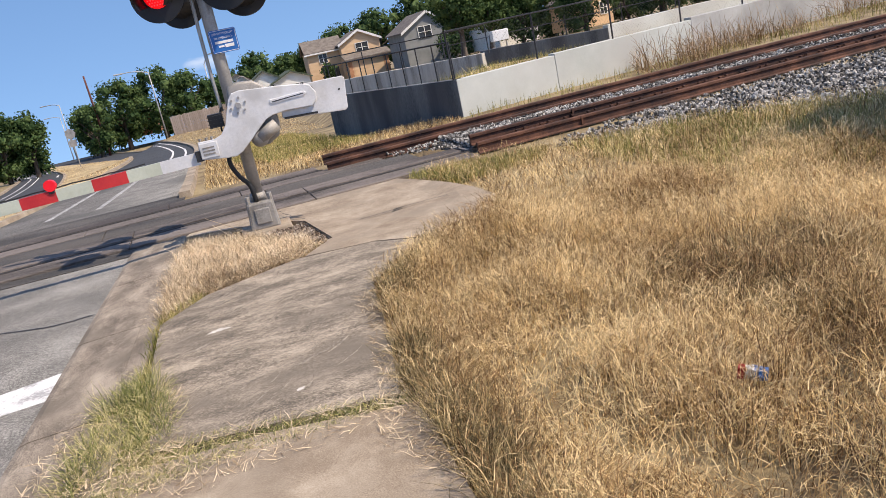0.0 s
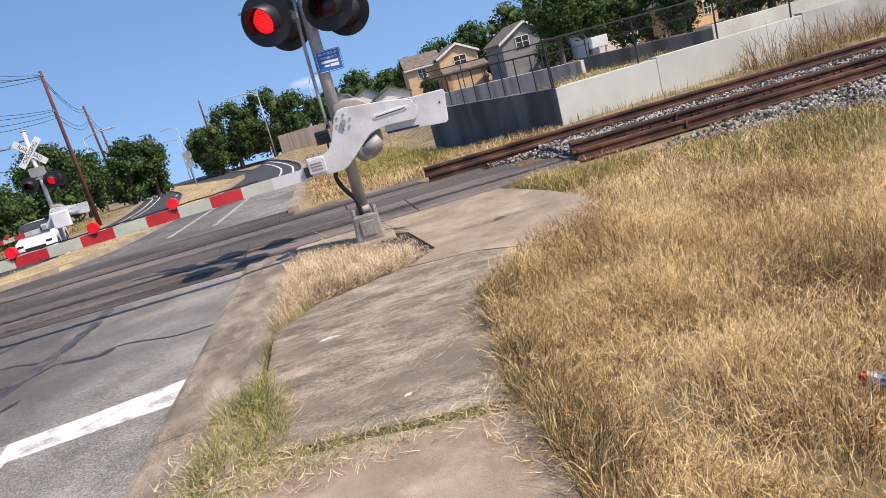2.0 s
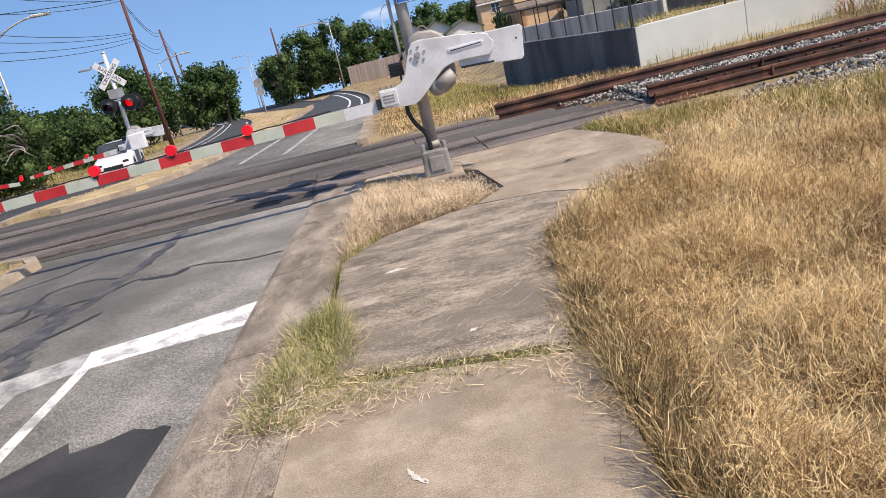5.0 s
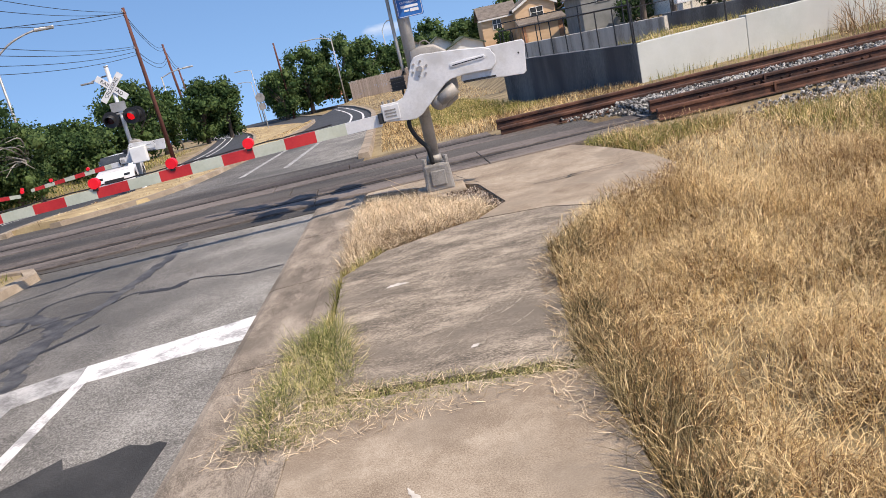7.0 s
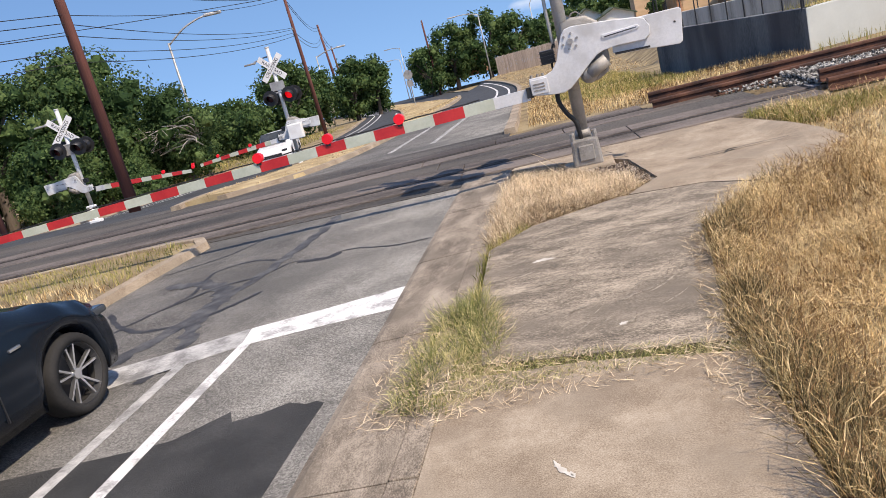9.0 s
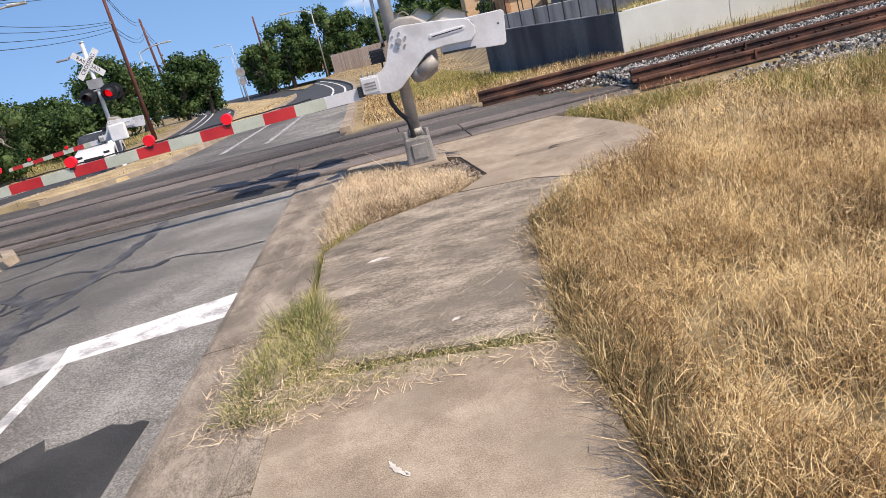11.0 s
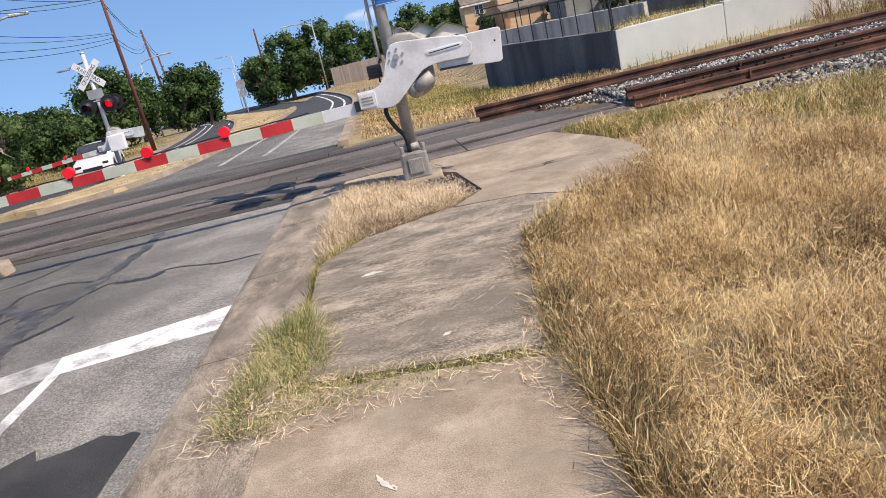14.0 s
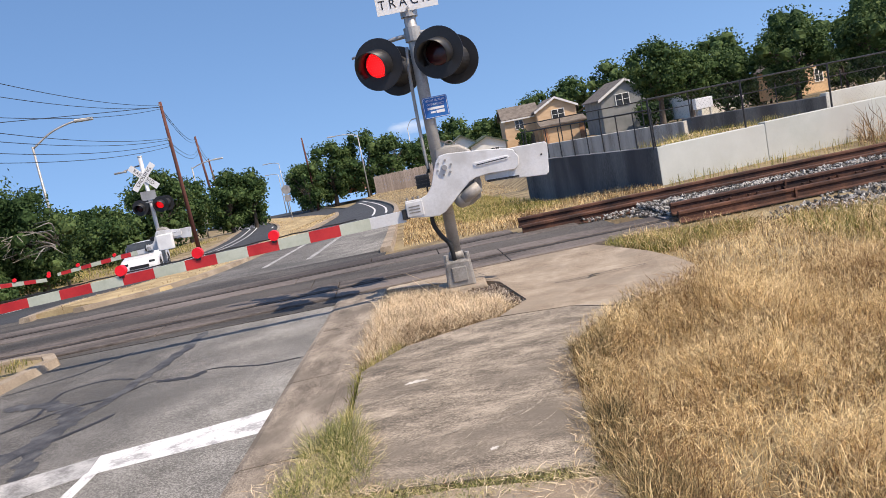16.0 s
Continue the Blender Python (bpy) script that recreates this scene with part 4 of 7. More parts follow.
def tree(x, y, top, r, seed, leaf=0.3, count=3600, base=None, kind="oak", bare=False, low=0.04):
    rng = np.random.default_rng(seed)
    rnd = random.Random(seed)
    leaf, count = (leaf * 0.7, int(count * 2.0)) if y < 45 else (leaf * 1.0, int(count * 0.9))
    z0 = ground_z(x, y) - 0.1 if base is None else base
    h = top - z0
    t = thing("tree", pose(x, y, z0), "broad dark green live oak with a dense uneven crown" if kind == "oak" else "leafy green shade tree with an upright crown", "tree", "roadside trees")
    bm = bmesh.new()
    fork = h * 0.3
    lean = Vector((rnd.uniform(-0.3, 0.3), rnd.uniform(-0.3, 0.3), 0))
    pipe(bm, smooth_line([(0, 0, -0.2), (0.05, 0, fork * 0.5), lean * 0.6 + Vector((0, 0, fork)), lean + Vector((0, 0, h * 0.6))], 4), 0.035 * h + 0.03, 9, 0.02 * h)
    tips = []
    for k in range(7):
        a = k * 2.4 + rnd.random()
        e = Vector((math.cos(a) * r * rnd.uniform(0.5, 0.8), math.sin(a) * r * rnd.uniform(0.5, 0.8), h * rnd.uniform(0.45, 0.82)))
        s = lean * 0.6 + Vector((0, 0, fork * rnd.uniform(0.85, 1.5)))
        pipe(bm, smooth_line([s, s.lerp(e, 0.5) + Vector((0, 0, rnd.uniform(-0.2, 0.4))), e], 4), 0.018 * h, 6, 0.006 * h)
        tips.append(e)
    part("trunk", bm, M_BARK, t, "grey brown trunk and limbs", True)
    if bare:
        bm = bmesh.new()
        for k in range(26):
            e = Vector((rnd.uniform(-1, 1) * r, -r * rnd.uniform(0.7, 1.1), h * rnd.uniform(0.35, 0.7)))
            s = tips[k % 7] * 0.6 + Vector((0, 0, 0.4))
            mid = s.lerp(e, 0.55) + Vector((rnd.uniform(-0.4, 0.4), 0, rnd.uniform(-0.1, 0.5)))
            pipe(bm, smooth_line([s, mid, e], 4), 0.05, 5, 0.01)
        part("bare_branch", bm, M_DEAD, t, "pale dead branches without leaves")
    # crown: clumps of small leaves on lumps of uneven size
    lumps = []
    for k in range(64):
        a, u = rng.uniform(0, 2 * math.pi), rng.uniform(-1.0, 1)
        rad = math.sqrt(max(0.42 if u < 0 else 0.1, 1 - u * u * 0.85)) * rng.uniform(0.45, 0.95)
        c = np.array((math.cos(a) * rad * r * 0.78, math.sin(a) * rad * r * 0.78, h * (0.52 if low < 0.1 else 0.62) + u * h * (0.4 if low < 0.1 else 0.27)))
        lumps.append((c, r * rng.uniform(0.14, 0.32)))
    for e in tips:
        lumps.append((np.array(e), r * 0.3))
    lumps.append((np.array((0, 0, h * 0.85)), r * 0.34))
    w = np.array([q[1] ** 2 for q in lumps])
    pick = rng.choice(len(lumps), count, p=w / w.sum())
    C = np.array([q[0] for q in lumps])[pick]
    R = np.array([q[1] for q in lumps])[pick]
    d = rng.normal(size=(count, 3))
    d /= np.linalg.norm(d, axis=1)[:, None]
    P = C + d * (R * rng.uniform(0.6, 1.0, count) ** 0.5 * np.where(rng.random(count) < 0.2, rng.uniform(1.0, 1.5, count), 1.0))[:, None]
    P[:, 2] = np.minimum(np.maximum(P[:, 2], h * low), h * 1.02)
    n = d + rng.normal(size=(count, 3)) * 0.85 + np.array((0, 0, 0.2))
    n /= np.linalg.norm(n, axis=1)[:, None]
    u = np.cross(n, rng.normal(size=(count, 3)))
    u /= np.linalg.norm(u, axis=1)[:, None]
    v = np.cross(n, u)
    s = (leaf * rng.uniform(0.5, 1.2, count))[:, None]
    V = np.stack([P - u * s * 0.5, P + v * s * 0.3, P + u * s * 0.5 + n * s * 0.1, P - v * s * 0.3], 1).reshape(-1, 3)
    faces = np.arange(count * 4).reshape(-1, 4).tolist()
    # inner foliage closes the crown
    core, start = [], len(V)
    for c, q in lumps:
        k0 = start + sum(len(b) for b in core)
        core.append(np.maximum(CORE_V * (q * 0.52 * rng.uniform(0.6, 1.2, (len(CORE_V), 1))) + c, (-1e9, -1e9, h * low)))
        faces += (CORE_F + k0).tolist()
    V = np.concatenate([V] + core)
    me = bpy.data.meshes.new("crown")
    me.from_pydata(V.tolist(), [], faces)
    me.materials.append(M_LEAF)
    ob = new("crown", me)
    ob.parent = t
    ob["label"] = "dense dark green foliage"
    return t


M_DEAD = ramp_mat("dead_branch", [(0.22, 0.2, 0.17), (0.36, 0.33, 0.29)], 3, 6, 0.9, 0.4, 30)
k = 0
for x, y, top, r, leaf, n, bare in (
        (-27.5, 28.0, 5.2, 3.9, 0.25, 9000, False), (-21.8, 32.2, 5.6, 3.8, 0.25, 10000, False), (-18.2, 33.6, 3.2, 2.3, 0.22, 5000, True),
        (-33, 24, 5.0, 4.5, 0.28, 7000, False), (-40, 20, 5.4, 4.6, 0.35, 4500, False), (-24.5, 36, 4.6, 3.4, 0.3, 5000, False), (-31, 33, 5.6, 4.5, 0.35, 4500, False),
        (-21.2, 28.6, 2.2, 2.4, 0.22, 5500, False), (-25, 25.4, 2.6, 2.8, 0.22, 5500, False), (-31, 20.5, 3.2, 3.4, 0.25, 5000, False), (-19.4, 30.6, 0.6, 1.3, 0.2, 2600, False),
        (-34, 28, 6.6, 4.6, 0.28, 9000, False), (-25.3, 30.0, 6.1, 3.3, 0.25, 9000, False), (-30.5, 22.5, 5.0, 3.4, 0.24, 8000, False), (-17.6, 28.4, -0.1, 1.2, 0.16, 3000, False), (-20.0, 26.3, 0.5, 1.7, 0.18, 4000, False), (-22.6, 23.8, 0.6, 1.9, 0.18, 4000, False), (-25.6, 22.0, 0.8, 2.1, 0.2, 4000, False), (-29, 19.2, 0.9, 2.2, 0.2, 4000, False), (-22.5, 20.0, 0.1, 1.5, 0.18, 2600, False), (-26.0, 17.6, 0.3, 1.6, 0.18, 2600, False),
        (-23.0, 41.0, 1.9, 2.6, 0.26, 4500, False), (-20.4, 38.6, 0.6, 1.6, 0.24, 3000, False), (-26, 46, 2.2, 3.2, 0.3, 4500, False), (-24.2, 53, 1.7, 2.8, 0.28, 5500, False), (-17.6, 70.5, 2.6, 2.2, 0.3, 4500, False), (-21.0, 56.5, 3.6, 2.9, 0.28, 6500, False), (-21.4, 63.5, 3.2, 2.6, 0.3, 4500, False),
        (-19.4, 69, 2.9, 2.4, 0.3, 4500, False), (-21.4, 49, 1.0, 2.0, 0.24, 3500, False), (-30, 60, 2.0, 4, 0.4, 3000, False),
        (-23.5, 92, -0.9, 2.2, 0.34, 2600, False), (-27, 98, -0.4, 2.6, 0.36, 2600, False), (-31, 100, -0.6, 2.6, 0.36, 2200, False),
        (-16.4, 94, 2.3, 2.6, 0.34, 4000, False), (-13.6, 97, 4.5, 3.4, 0.36, 5000, False), (-9.4, 98, 4.9, 3.8, 0.36, 5400, False), (-5.8, 98.5, 3.8, 3.2, 0.36, 4400, False), (-2.6, 101, 2.0, 2.6, 0.36, 3000, False), (-18, 104, 1.8, 3, 0.4, 2600, False),
        (-1.5, 128, 3.0, 4.0, 0.46, 3000, False), (3.5, 127, 5.2, 4.2, 0.46, 3400, False), (8.5, 128, 3.6, 4.0, 0.46, 3000, False), (12.5, 128, 4.6, 3.8, 0.46, 3000, False), (17.5, 128, 6.4, 4.6, 0.46, 3600, False), (23, 124, 7.4, 4.8, 0.46, 3800, False), (28, 118, 8.4, 5.2, 0.46, 4000, False), (34, 112, 7.8, 5.4, 0.46, 4000, False), (41, 108, 8.8, 6.0, 0.46, 4000, False), (49, 104, 9.8, 6.4, 0.46, 4000, False), (58, 98, 10.8, 7.0, 0.5, 4000, False),
        (27, 92, 1.6, 3.2, 0.34, 3000, False), (32, 90, 2.2, 3.6, 0.34, 3500, False), (38, 87, 2.4, 3.8, 0.34, 3500, False), (44, 82, 2.8, 4.0, 0.34, 3500, False), (50, 74, 3.0, 4.2, 0.34, 3500, False), (54, 66, 4.0, 4.4, 0.34, 3500, False),
        (30, 79, 5.2, 3.8, 0.32, 6500, False), (35, 74, 6.6, 4.2, 0.32, 7000, False), (39.5, 67, 6.8, 4.4, 0.32, 7500, False), (43, 59, 7.4, 4.8, 0.32, 7500, False), (41, 50, 6.8, 4.4, 0.3, 7000, False), (47, 54, 8.0, 5.0, 0.36, 5000, False)):
    tree(x, y, top, r, 100 + k, leaf, n, bare=bare)
    k += 1
tree(21.3, 72, 7.4, 3.3, 77, 0.3, 6500, kind="shade", low=0.3)
tree(24.8, 74, 5.8, 3.0, 78, 0.3, 4500, kind="shade", low=0.3)

# ---- houses ----
def gable_roof(bm, x0, x1, y0, y1, ze, zr, over=0.35, along="y", thick=0.18):
    """A pitched roof whose ridge runs along y or x."""
    if along == "y":
        c = (x0 + x1) / 2
        s = (zr - ze) / ((x1 - x0) / 2)
        prism(bm, [(x0 - over, ze - over * s), (c, zr), (x1 + over, ze - over * s), (x1 + over, ze - over * s + thick), (c, zr + thick), (x0 - over, ze - over * s + thick)], y0 - over, y1 + over)
    else:
        c = (y0 + y1) / 2
        s = (zr - ze) / ((y1 - y0) / 2)
        prism(bm, [(y0 - over, ze - over * s), (c, zr), (y1 + over, ze - over * s), (y1 + over, ze - over * s + thick), (c, zr + thick), (y0 - over, ze - over * s + thick)], -(x1 + over), -(x0 - over), Matrix.Rotation(math.pi / 2, 4, "Z"))
    return bm


def gable_block(bm, x0, x1, y0, y1, z0, ze, zr):
    c = (x0 + x1) / 2
    return prism(bm, [(x0, z0), (x1, z0), (x1, ze), (c, zr), (x0, ze)], y0, y1)


def house_window(parent, x, y, z, w, h):
    bm = bmesh.new()
    for a, b, c, d in ((-w / 2 - 0.08, w / 2 + 0.08, h / 2, h / 2 + 0.08), (-w / 2 - 0.08, w / 2 + 0.08, -h / 2 - 0.08, -h / 2), (-w / 2 - 0.08, -w / 2, -h / 2, h / 2), (w / 2, w / 2 + 0.08, -h / 2, h / 2), (-0.04, 0.04, -h / 2, h / 2), (-w / 2, w / 2, -0.03, 0.03)):
        box(bm, x + a, x + b, y - 0.06, y + 0.05, z + c, z + d)
    win = part("window", bm, M_CREAM, parent, "white window frame")
    for sx in (-1, 1):
        bm = bmesh.new()
        box(bm, x + min(0, sx * w / 2), x + max(0, sx * w / 2), y - 0.02, y + 0.02, z - h / 2, z + h / 2)
        part("pane", bm, M_GLASS, win)


def roof_trim(parent, x0, x1, y, ze, zr, over=0.35):
    c = (x0 + x1) / 2
    s = (zr - ze) / ((x1 - x0) / 2)
    bm = bmesh.new()
    prism(bm, [(x0 - over, ze - over * s - 0.12), (c, zr - 0.12), (x1 + over, ze - over * s - 0.12), (x1 + over, ze - over * s + 0.2), (c, zr + 0.2), (x0 - over, ze - over * s + 0.2)], y - over - 0.05, y - over - 0.005)
    part("fascia", bm, M_CREAM, parent, "white roof edge board")


hs = thing("house", pose(15.0, 110, -1.9), "two storey tan sided house with brown shingle roof", "house", "suburban houses")
bm = bmesh.new()
gable_block(bm, 0.0, 5.6, 0, 9, 0, 4.9, 6.35)
part("front_wall", bm, M_STUCCO, hs)
bm = bmesh.new()
box(bm, -4.6, -0.003, 2.5, 9, 0, 4.6)
part("side_wall", bm, M_STUCCO, hs)
bm = bmesh.new()
gable_roof(bm, 0, 5.6, 0, 9, 4.9, 6.35)
part("roof", bm, M_SHINGLE, hs)
roof_trim(hs, 0, 5.6, 0, 4.9, 6.35)
bm = bmesh.new()
gable_roof(bm, -4.6, 0.5, 2.5, 9, 4.6, 6.2, along="x")
part("roof", bm, M_SHINGLE, hs)
bm = bmesh.new()
box(bm, -5.0, 0.0, 2.05, 2.12, 4.3, 4.5)
part("fascia", bm, M_CREAM, hs, "white roof edge board")
bm = bmesh.new()
box(bm, 0.3, 5.9, -2.2, -0.003, 0, 2.6)
part("garage", bm, M_STUCCO, hs)
bm = bmesh.new()
prism(bm, [(-2.7, 2.75), (0.1, 3.5), (0.1, 3.3), (-2.7, 2.55)], -6.4, 0.2, Matrix.Rotation(math.pi / 2, 4, "Z"))
part("porch_roof", bm, M_SHINGLE, hs)
bm = bmesh.new()
box(bm, 0.9, 5.2, -2.26, -2.205, 0, 2.1, 0.01)
part("garage_door", bm, M_STUCCO, hs, "tan panelled garage door")
bm = bmesh.new()
box(bm, 5.25, 5.95, -2.3, -2.21, 0, 2.5)
part("brick_pier", bm, M_BRICK, hs, "brick pier beside the garage")
bm = bmesh.new()
box(bm, 0.2, 0.75, -2.3, -2.21, 0, 2.5)
part("brick_pier", bm, M_BRICK, hs)
house_window(hs, 3.0, -0.03, 4.0, 1.7, 1.3)
house_window(hs, -2.4, 2.47, 3.6, 1.1, 1.2)
bm = bmesh.new()
box(bm, -2.2, -0.5, 2.35, 2.48, 0.1, 2.1)
part("porch_opening", bm, M_GLASS, hs, "shaded porch doorway")
tree(12.6, 108.5, 1.1, 1.2, 55, 0.35, 900, base=-1.9)

hb = thing("house", pose(20.9, 95, -1.6), "two storey grey green sided house partly behind trees", "house", "suburban houses")
bm = bmesh.new()
gable_block(bm, 0, 6.4, 0, 10, 0, 4.3, 6.2)
part("wall", bm, M_SIDING_GREY, hb)
bm = bmesh.new()
gable_roof(bm, 0, 6.4, 0, 10, 4.3, 6.2)
part("roof", bm, M_SHINGLE, hb)
roof_trim(hb, 0, 6.4, 0, 4.3, 6.2)
house_window(hb, 2.7, -0.03, 3.9, 1.6, 1.3)


def small_house(x, y, z, w, d, h, rise, wall_mat, roof_mat, label, turn=0):
    s = thing("house", pose(x, y, z, 0, 0, turn), label, "house", "suburban houses")
    bm = bmesh.new()
    gable_block(bm, -w / 2, w / 2, 0, d, 0, h, h + rise)
    part("wall", bm, wall_mat, s)
    bm = bmesh.new()
    gable_roof(bm, -w / 2, w / 2, 0, d, h, h + rise, 0.4)
    part("roof", bm, roof_mat, s)
    house_window(s, w * 0.18, -0.03, h * 0.55, w * 0.22, h * 0.4)
    return s


small_house(3.6, 104, -2.4, 4.0, 8, 2.9, 1.2, M_SIDING_WHITE, M_SHINGLE_GREEN, "single storey white house with dark green roof edge")
small_house(6.9, 102, -2.4, 4.6, 8, 2.4, 1.0, M_SIDING_WHITE, M_SHINGLE_GREEN, "single storey white house with dark green roof edge")
small_house(0.2, 112, -2.4, 3.4, 8, 3.4, 1.0, M_SIDING_WHITE, M_SHINGLE, "small white house behind a wooden fence")
small_house(31.5, 84, -1.2, 5.0, 8, 3.4, 1.6, M_SIDING_WHITE, M_SHINGLE, "white house behind trees", 8)
small_house(39.5, 80, -1.0, 4.0, 6, 3.2, 1.2, M_STUCCO, M_SHINGLE, "tan house seen between trees", 14)
small_house(50, 62, -0.6, 4.0, 6, 4.2, 1.4, M_STUCCO, M_SHINGLE, "tan house seen between trees", 20)
small_house(-12.6, 100, -2.7, 4.5, 6, 2.3, 1.0, M_BRICK, M_SHINGLE, "orange brick house low behind the oaks")

# ---- wooden fence along the far street ----
def board_fence(p0, p1, h, label):
    p0, p1 = Vector(p0), Vector(p1)
    d = p1 - p0
    n = int(d.length / 0.17)
    f = thing("board_fence", Matrix.Translation(p0) @ Matrix.Rotation(math.atan2(d.y, d.x), 4, "Z"), label, "fence")
    meshes = []
    for v in range(3):
        bm = bmesh.new()
        prism(bm, [(0.004, 0), (0.155, 0), (0.155, h - 0.05 + 0.02 * v), (0.12, h + 0.02 * v), (0.04, h + 0.02 * v), (0.004, h - 0.05 + 0.02 * v)], 0, 0.025)
        me = bpy.data.meshes.new("board")
        bm.to_mesh(me)
        bm.free()
        me.materials.append(M_FENCE)
        meshes.append(me)
    slope = (p1.z - p0.z) / d.length
    for i in range(n):
        ob = new("board", meshes[(i * 7) % 3])
        ob.parent = f
        ob.location = (i * 0.17, 0.0, slope * i * 0.17 + 0.02 * math.sin(i * 1.7))
    for z in (0.4, h - 0.4):
        bm = bmesh.new()
        rod(bm, (0, 0.05, z), (n * 0.17, 0.05, z + slope * n * 0.17), 0.05, n=4)
        part("fence_rail", bm, M_FENCE, f)


board_fence((-6.6, 76, -2.45), (1.9, 73.2, -2.2), 1.95, "weathered brown wooden board fence along the street")
board_fence((1.95, 73.2, -2.2), (4.3, 72.4, -2.1), 1.95, "short weathered board fence at the corner")

# ---- white car at the far gate ----
def wheel(parent, x, y, z, r, w, side, spokes):
    """side: +1 the outer face looks to +x."""
    bm = bmesh.new()
    prof = [(-w / 2, r * 0.76), (-w / 2, r * 0.93), (-w / 2 + 0.025, r * 0.985), (-w / 4, r), (w / 4, r), (w / 2 - 0.025, r * 0.985), (w / 2, r * 0.93), (w / 2, r * 0.76)]
    n = 40
    rings = [[bm.verts.new((x + px, y + pr * math.cos(2 * math.pi * k / n), z + pr * math.sin(2 * math.pi * k / n))) for px, pr in prof] for k in range(n)]
    for k in range(n):
        for j in range(len(prof)):
            j2 = (j + 1) % len(prof)
            bm.faces.new((rings[k][j], rings[k][j2], rings[(k + 1) % n][j2], rings[(k + 1) % n][j]))
    bmesh.ops.recalc_face_normals(bm, faces=bm.faces[:])
    wh = part("wheel", bm, M_TYRE, parent, "black tyre on a machined alloy rim", True)
    xo = x + side * (w / 2 - 0.012)
    bm = bmesh.new()
    rod(bm, (x - side * w * 0.2, y, z), (x - side * w * 0.15, y, z), r * 0.76, n=32)
    part("wheel_well_disc", bm, M_BLACK, wh)
    bm = bmesh.new()
    for k in range(n):
        a0, a1 = 2 * math.pi * k / n, 2 * math.pi * (k + 1) / n
        q = []
        for a in (a0, a1):
            for rr, dx in ((r * 0.79, 0.0), (r * 0.73, 0.004), (r * 0.7, -0.05)):
                q.append(bm.verts.new((xo + side * dx, y + rr * math.cos(a), z + rr * math.sin(a))))
        bm.faces.new((q[0], q[1], q[4], q[3]))
        bm.faces.new((q[1], q[2], q[5], q[4]))
    part("rim", bm, M_RIM_DARK, wh, "dark grey rim barrel")
    for k in range(spokes):
        for off in (-0.2, 0.2):
            a = 2 * math.pi * k / spokes + 0.3
            bm = bmesh.new()
            u = Vector((0, math.cos(a + off * 0.25), math.sin(a + off * 0.25)))
            v = Vector((0, math.cos(a + off), math.sin(a + off)))
            t1 = Vector((0, -u.z, u.y)) * r * 0.028
            t2 = Vector((0, -v.z, v.y)) * r * 0.026
            c = Vector((xo - side * 0.012, y, z))
            c0 = c - Vector((side * 0.02, 0, 0))
            vs = [bm.verts.new(p) for p in (c0 + u * r * 0.1 - t1, c0 + u * r * 0.1 + t1, c + v * r * 0.73 + t2, c + v * r * 0.73 - t2)]
            ws = [bm.verts.new(q.co - Vector((side * 0.03, 0, 0))) for q in vs]
            bm.faces.new(vs)
            for i in range(4):
                bm.faces.new((vs[i], ws[i], ws[(i + 1) % 4], vs[(i + 1) % 4]))
            bmesh.ops.recalc_face_normals(bm, faces=bm.faces[:])
            part("spoke", bm, M_RIM, wh)
    bm = bmesh.new()
    rod(bm, (xo - side * 0.05, y, z), (xo - side * 0.02, y, z), r * 0.13, n=20)
    part("hub_cap", bm, M_RIM, wh)
    return wh


def car_body(parent, L, W, rows, material, wheels, arch, name="body"):
    """Lofted shell: rows of (y, z_low, z_belt, z_top, half width at belt, half width at top); wheel arches raise the lower edge."""
    bm = bmesh.new()
    rings = []
    ny = 90
    ys = [rows[0][0] + (rows[-1][0] - rows[0][0]) * i / ny for i in range(ny + 1)]

    def at(y):
        for a, b in zip(rows, rows[1:]):
            if a[0] <= y <= b[0]:
                t = (y - a[0]) / (b[0] - a[0])
                t = t * t * (3 - 2 * t)
                return [p + (q - p) * t for p, q in zip(a, b)]
        return list(rows[-1])

    for y in ys:
        _, zl, zb, zt, wb, wt = at(y)
        for wy, wz, wr in wheels:
            if abs(y - wy) < arch:
                zl = max(zl, wz + math.sqrt(arch * arch - (y - wy) ** 2))
        zl = min(zl, zb - 0.03)
        ring = []
        for s in (1, -1):
            side = [(wb * 0.96, zl), (wb * 0.995, zl + (zb - zl) * 0.25), (wb, zl + (zb - zl) * 0.6), (wb * 0.985, zb - 0.04), (wb * 0.95, zb), (wt + (wb * 0.95 - wt) * 0.35, zb + (zt - zb) * 0.7), (wt * 0.86, zt - 0.012), (wt * 0.45, zt)]
            ring.append([bm.verts.new((s * px, y, pz)) for px, pz in side])
        rings.append(ring[0] + ring[1][::-1])
    for u, v in zip(rings, rings[1:]):
        for k in range(len(u) - 1):
            bm.faces.new((u[k], u[k + 1], v[k + 1], v[k]))
        bm.faces.new((u[-1], u[0], v[0], v[-1]))
    bm.faces.new(rings[0][::-1])
    bm.faces.new(rings[-1])
    bmesh.ops.recalc_face_normals(bm, faces=bm.faces[:])
    return part(name, bm, material, parent, "", True)


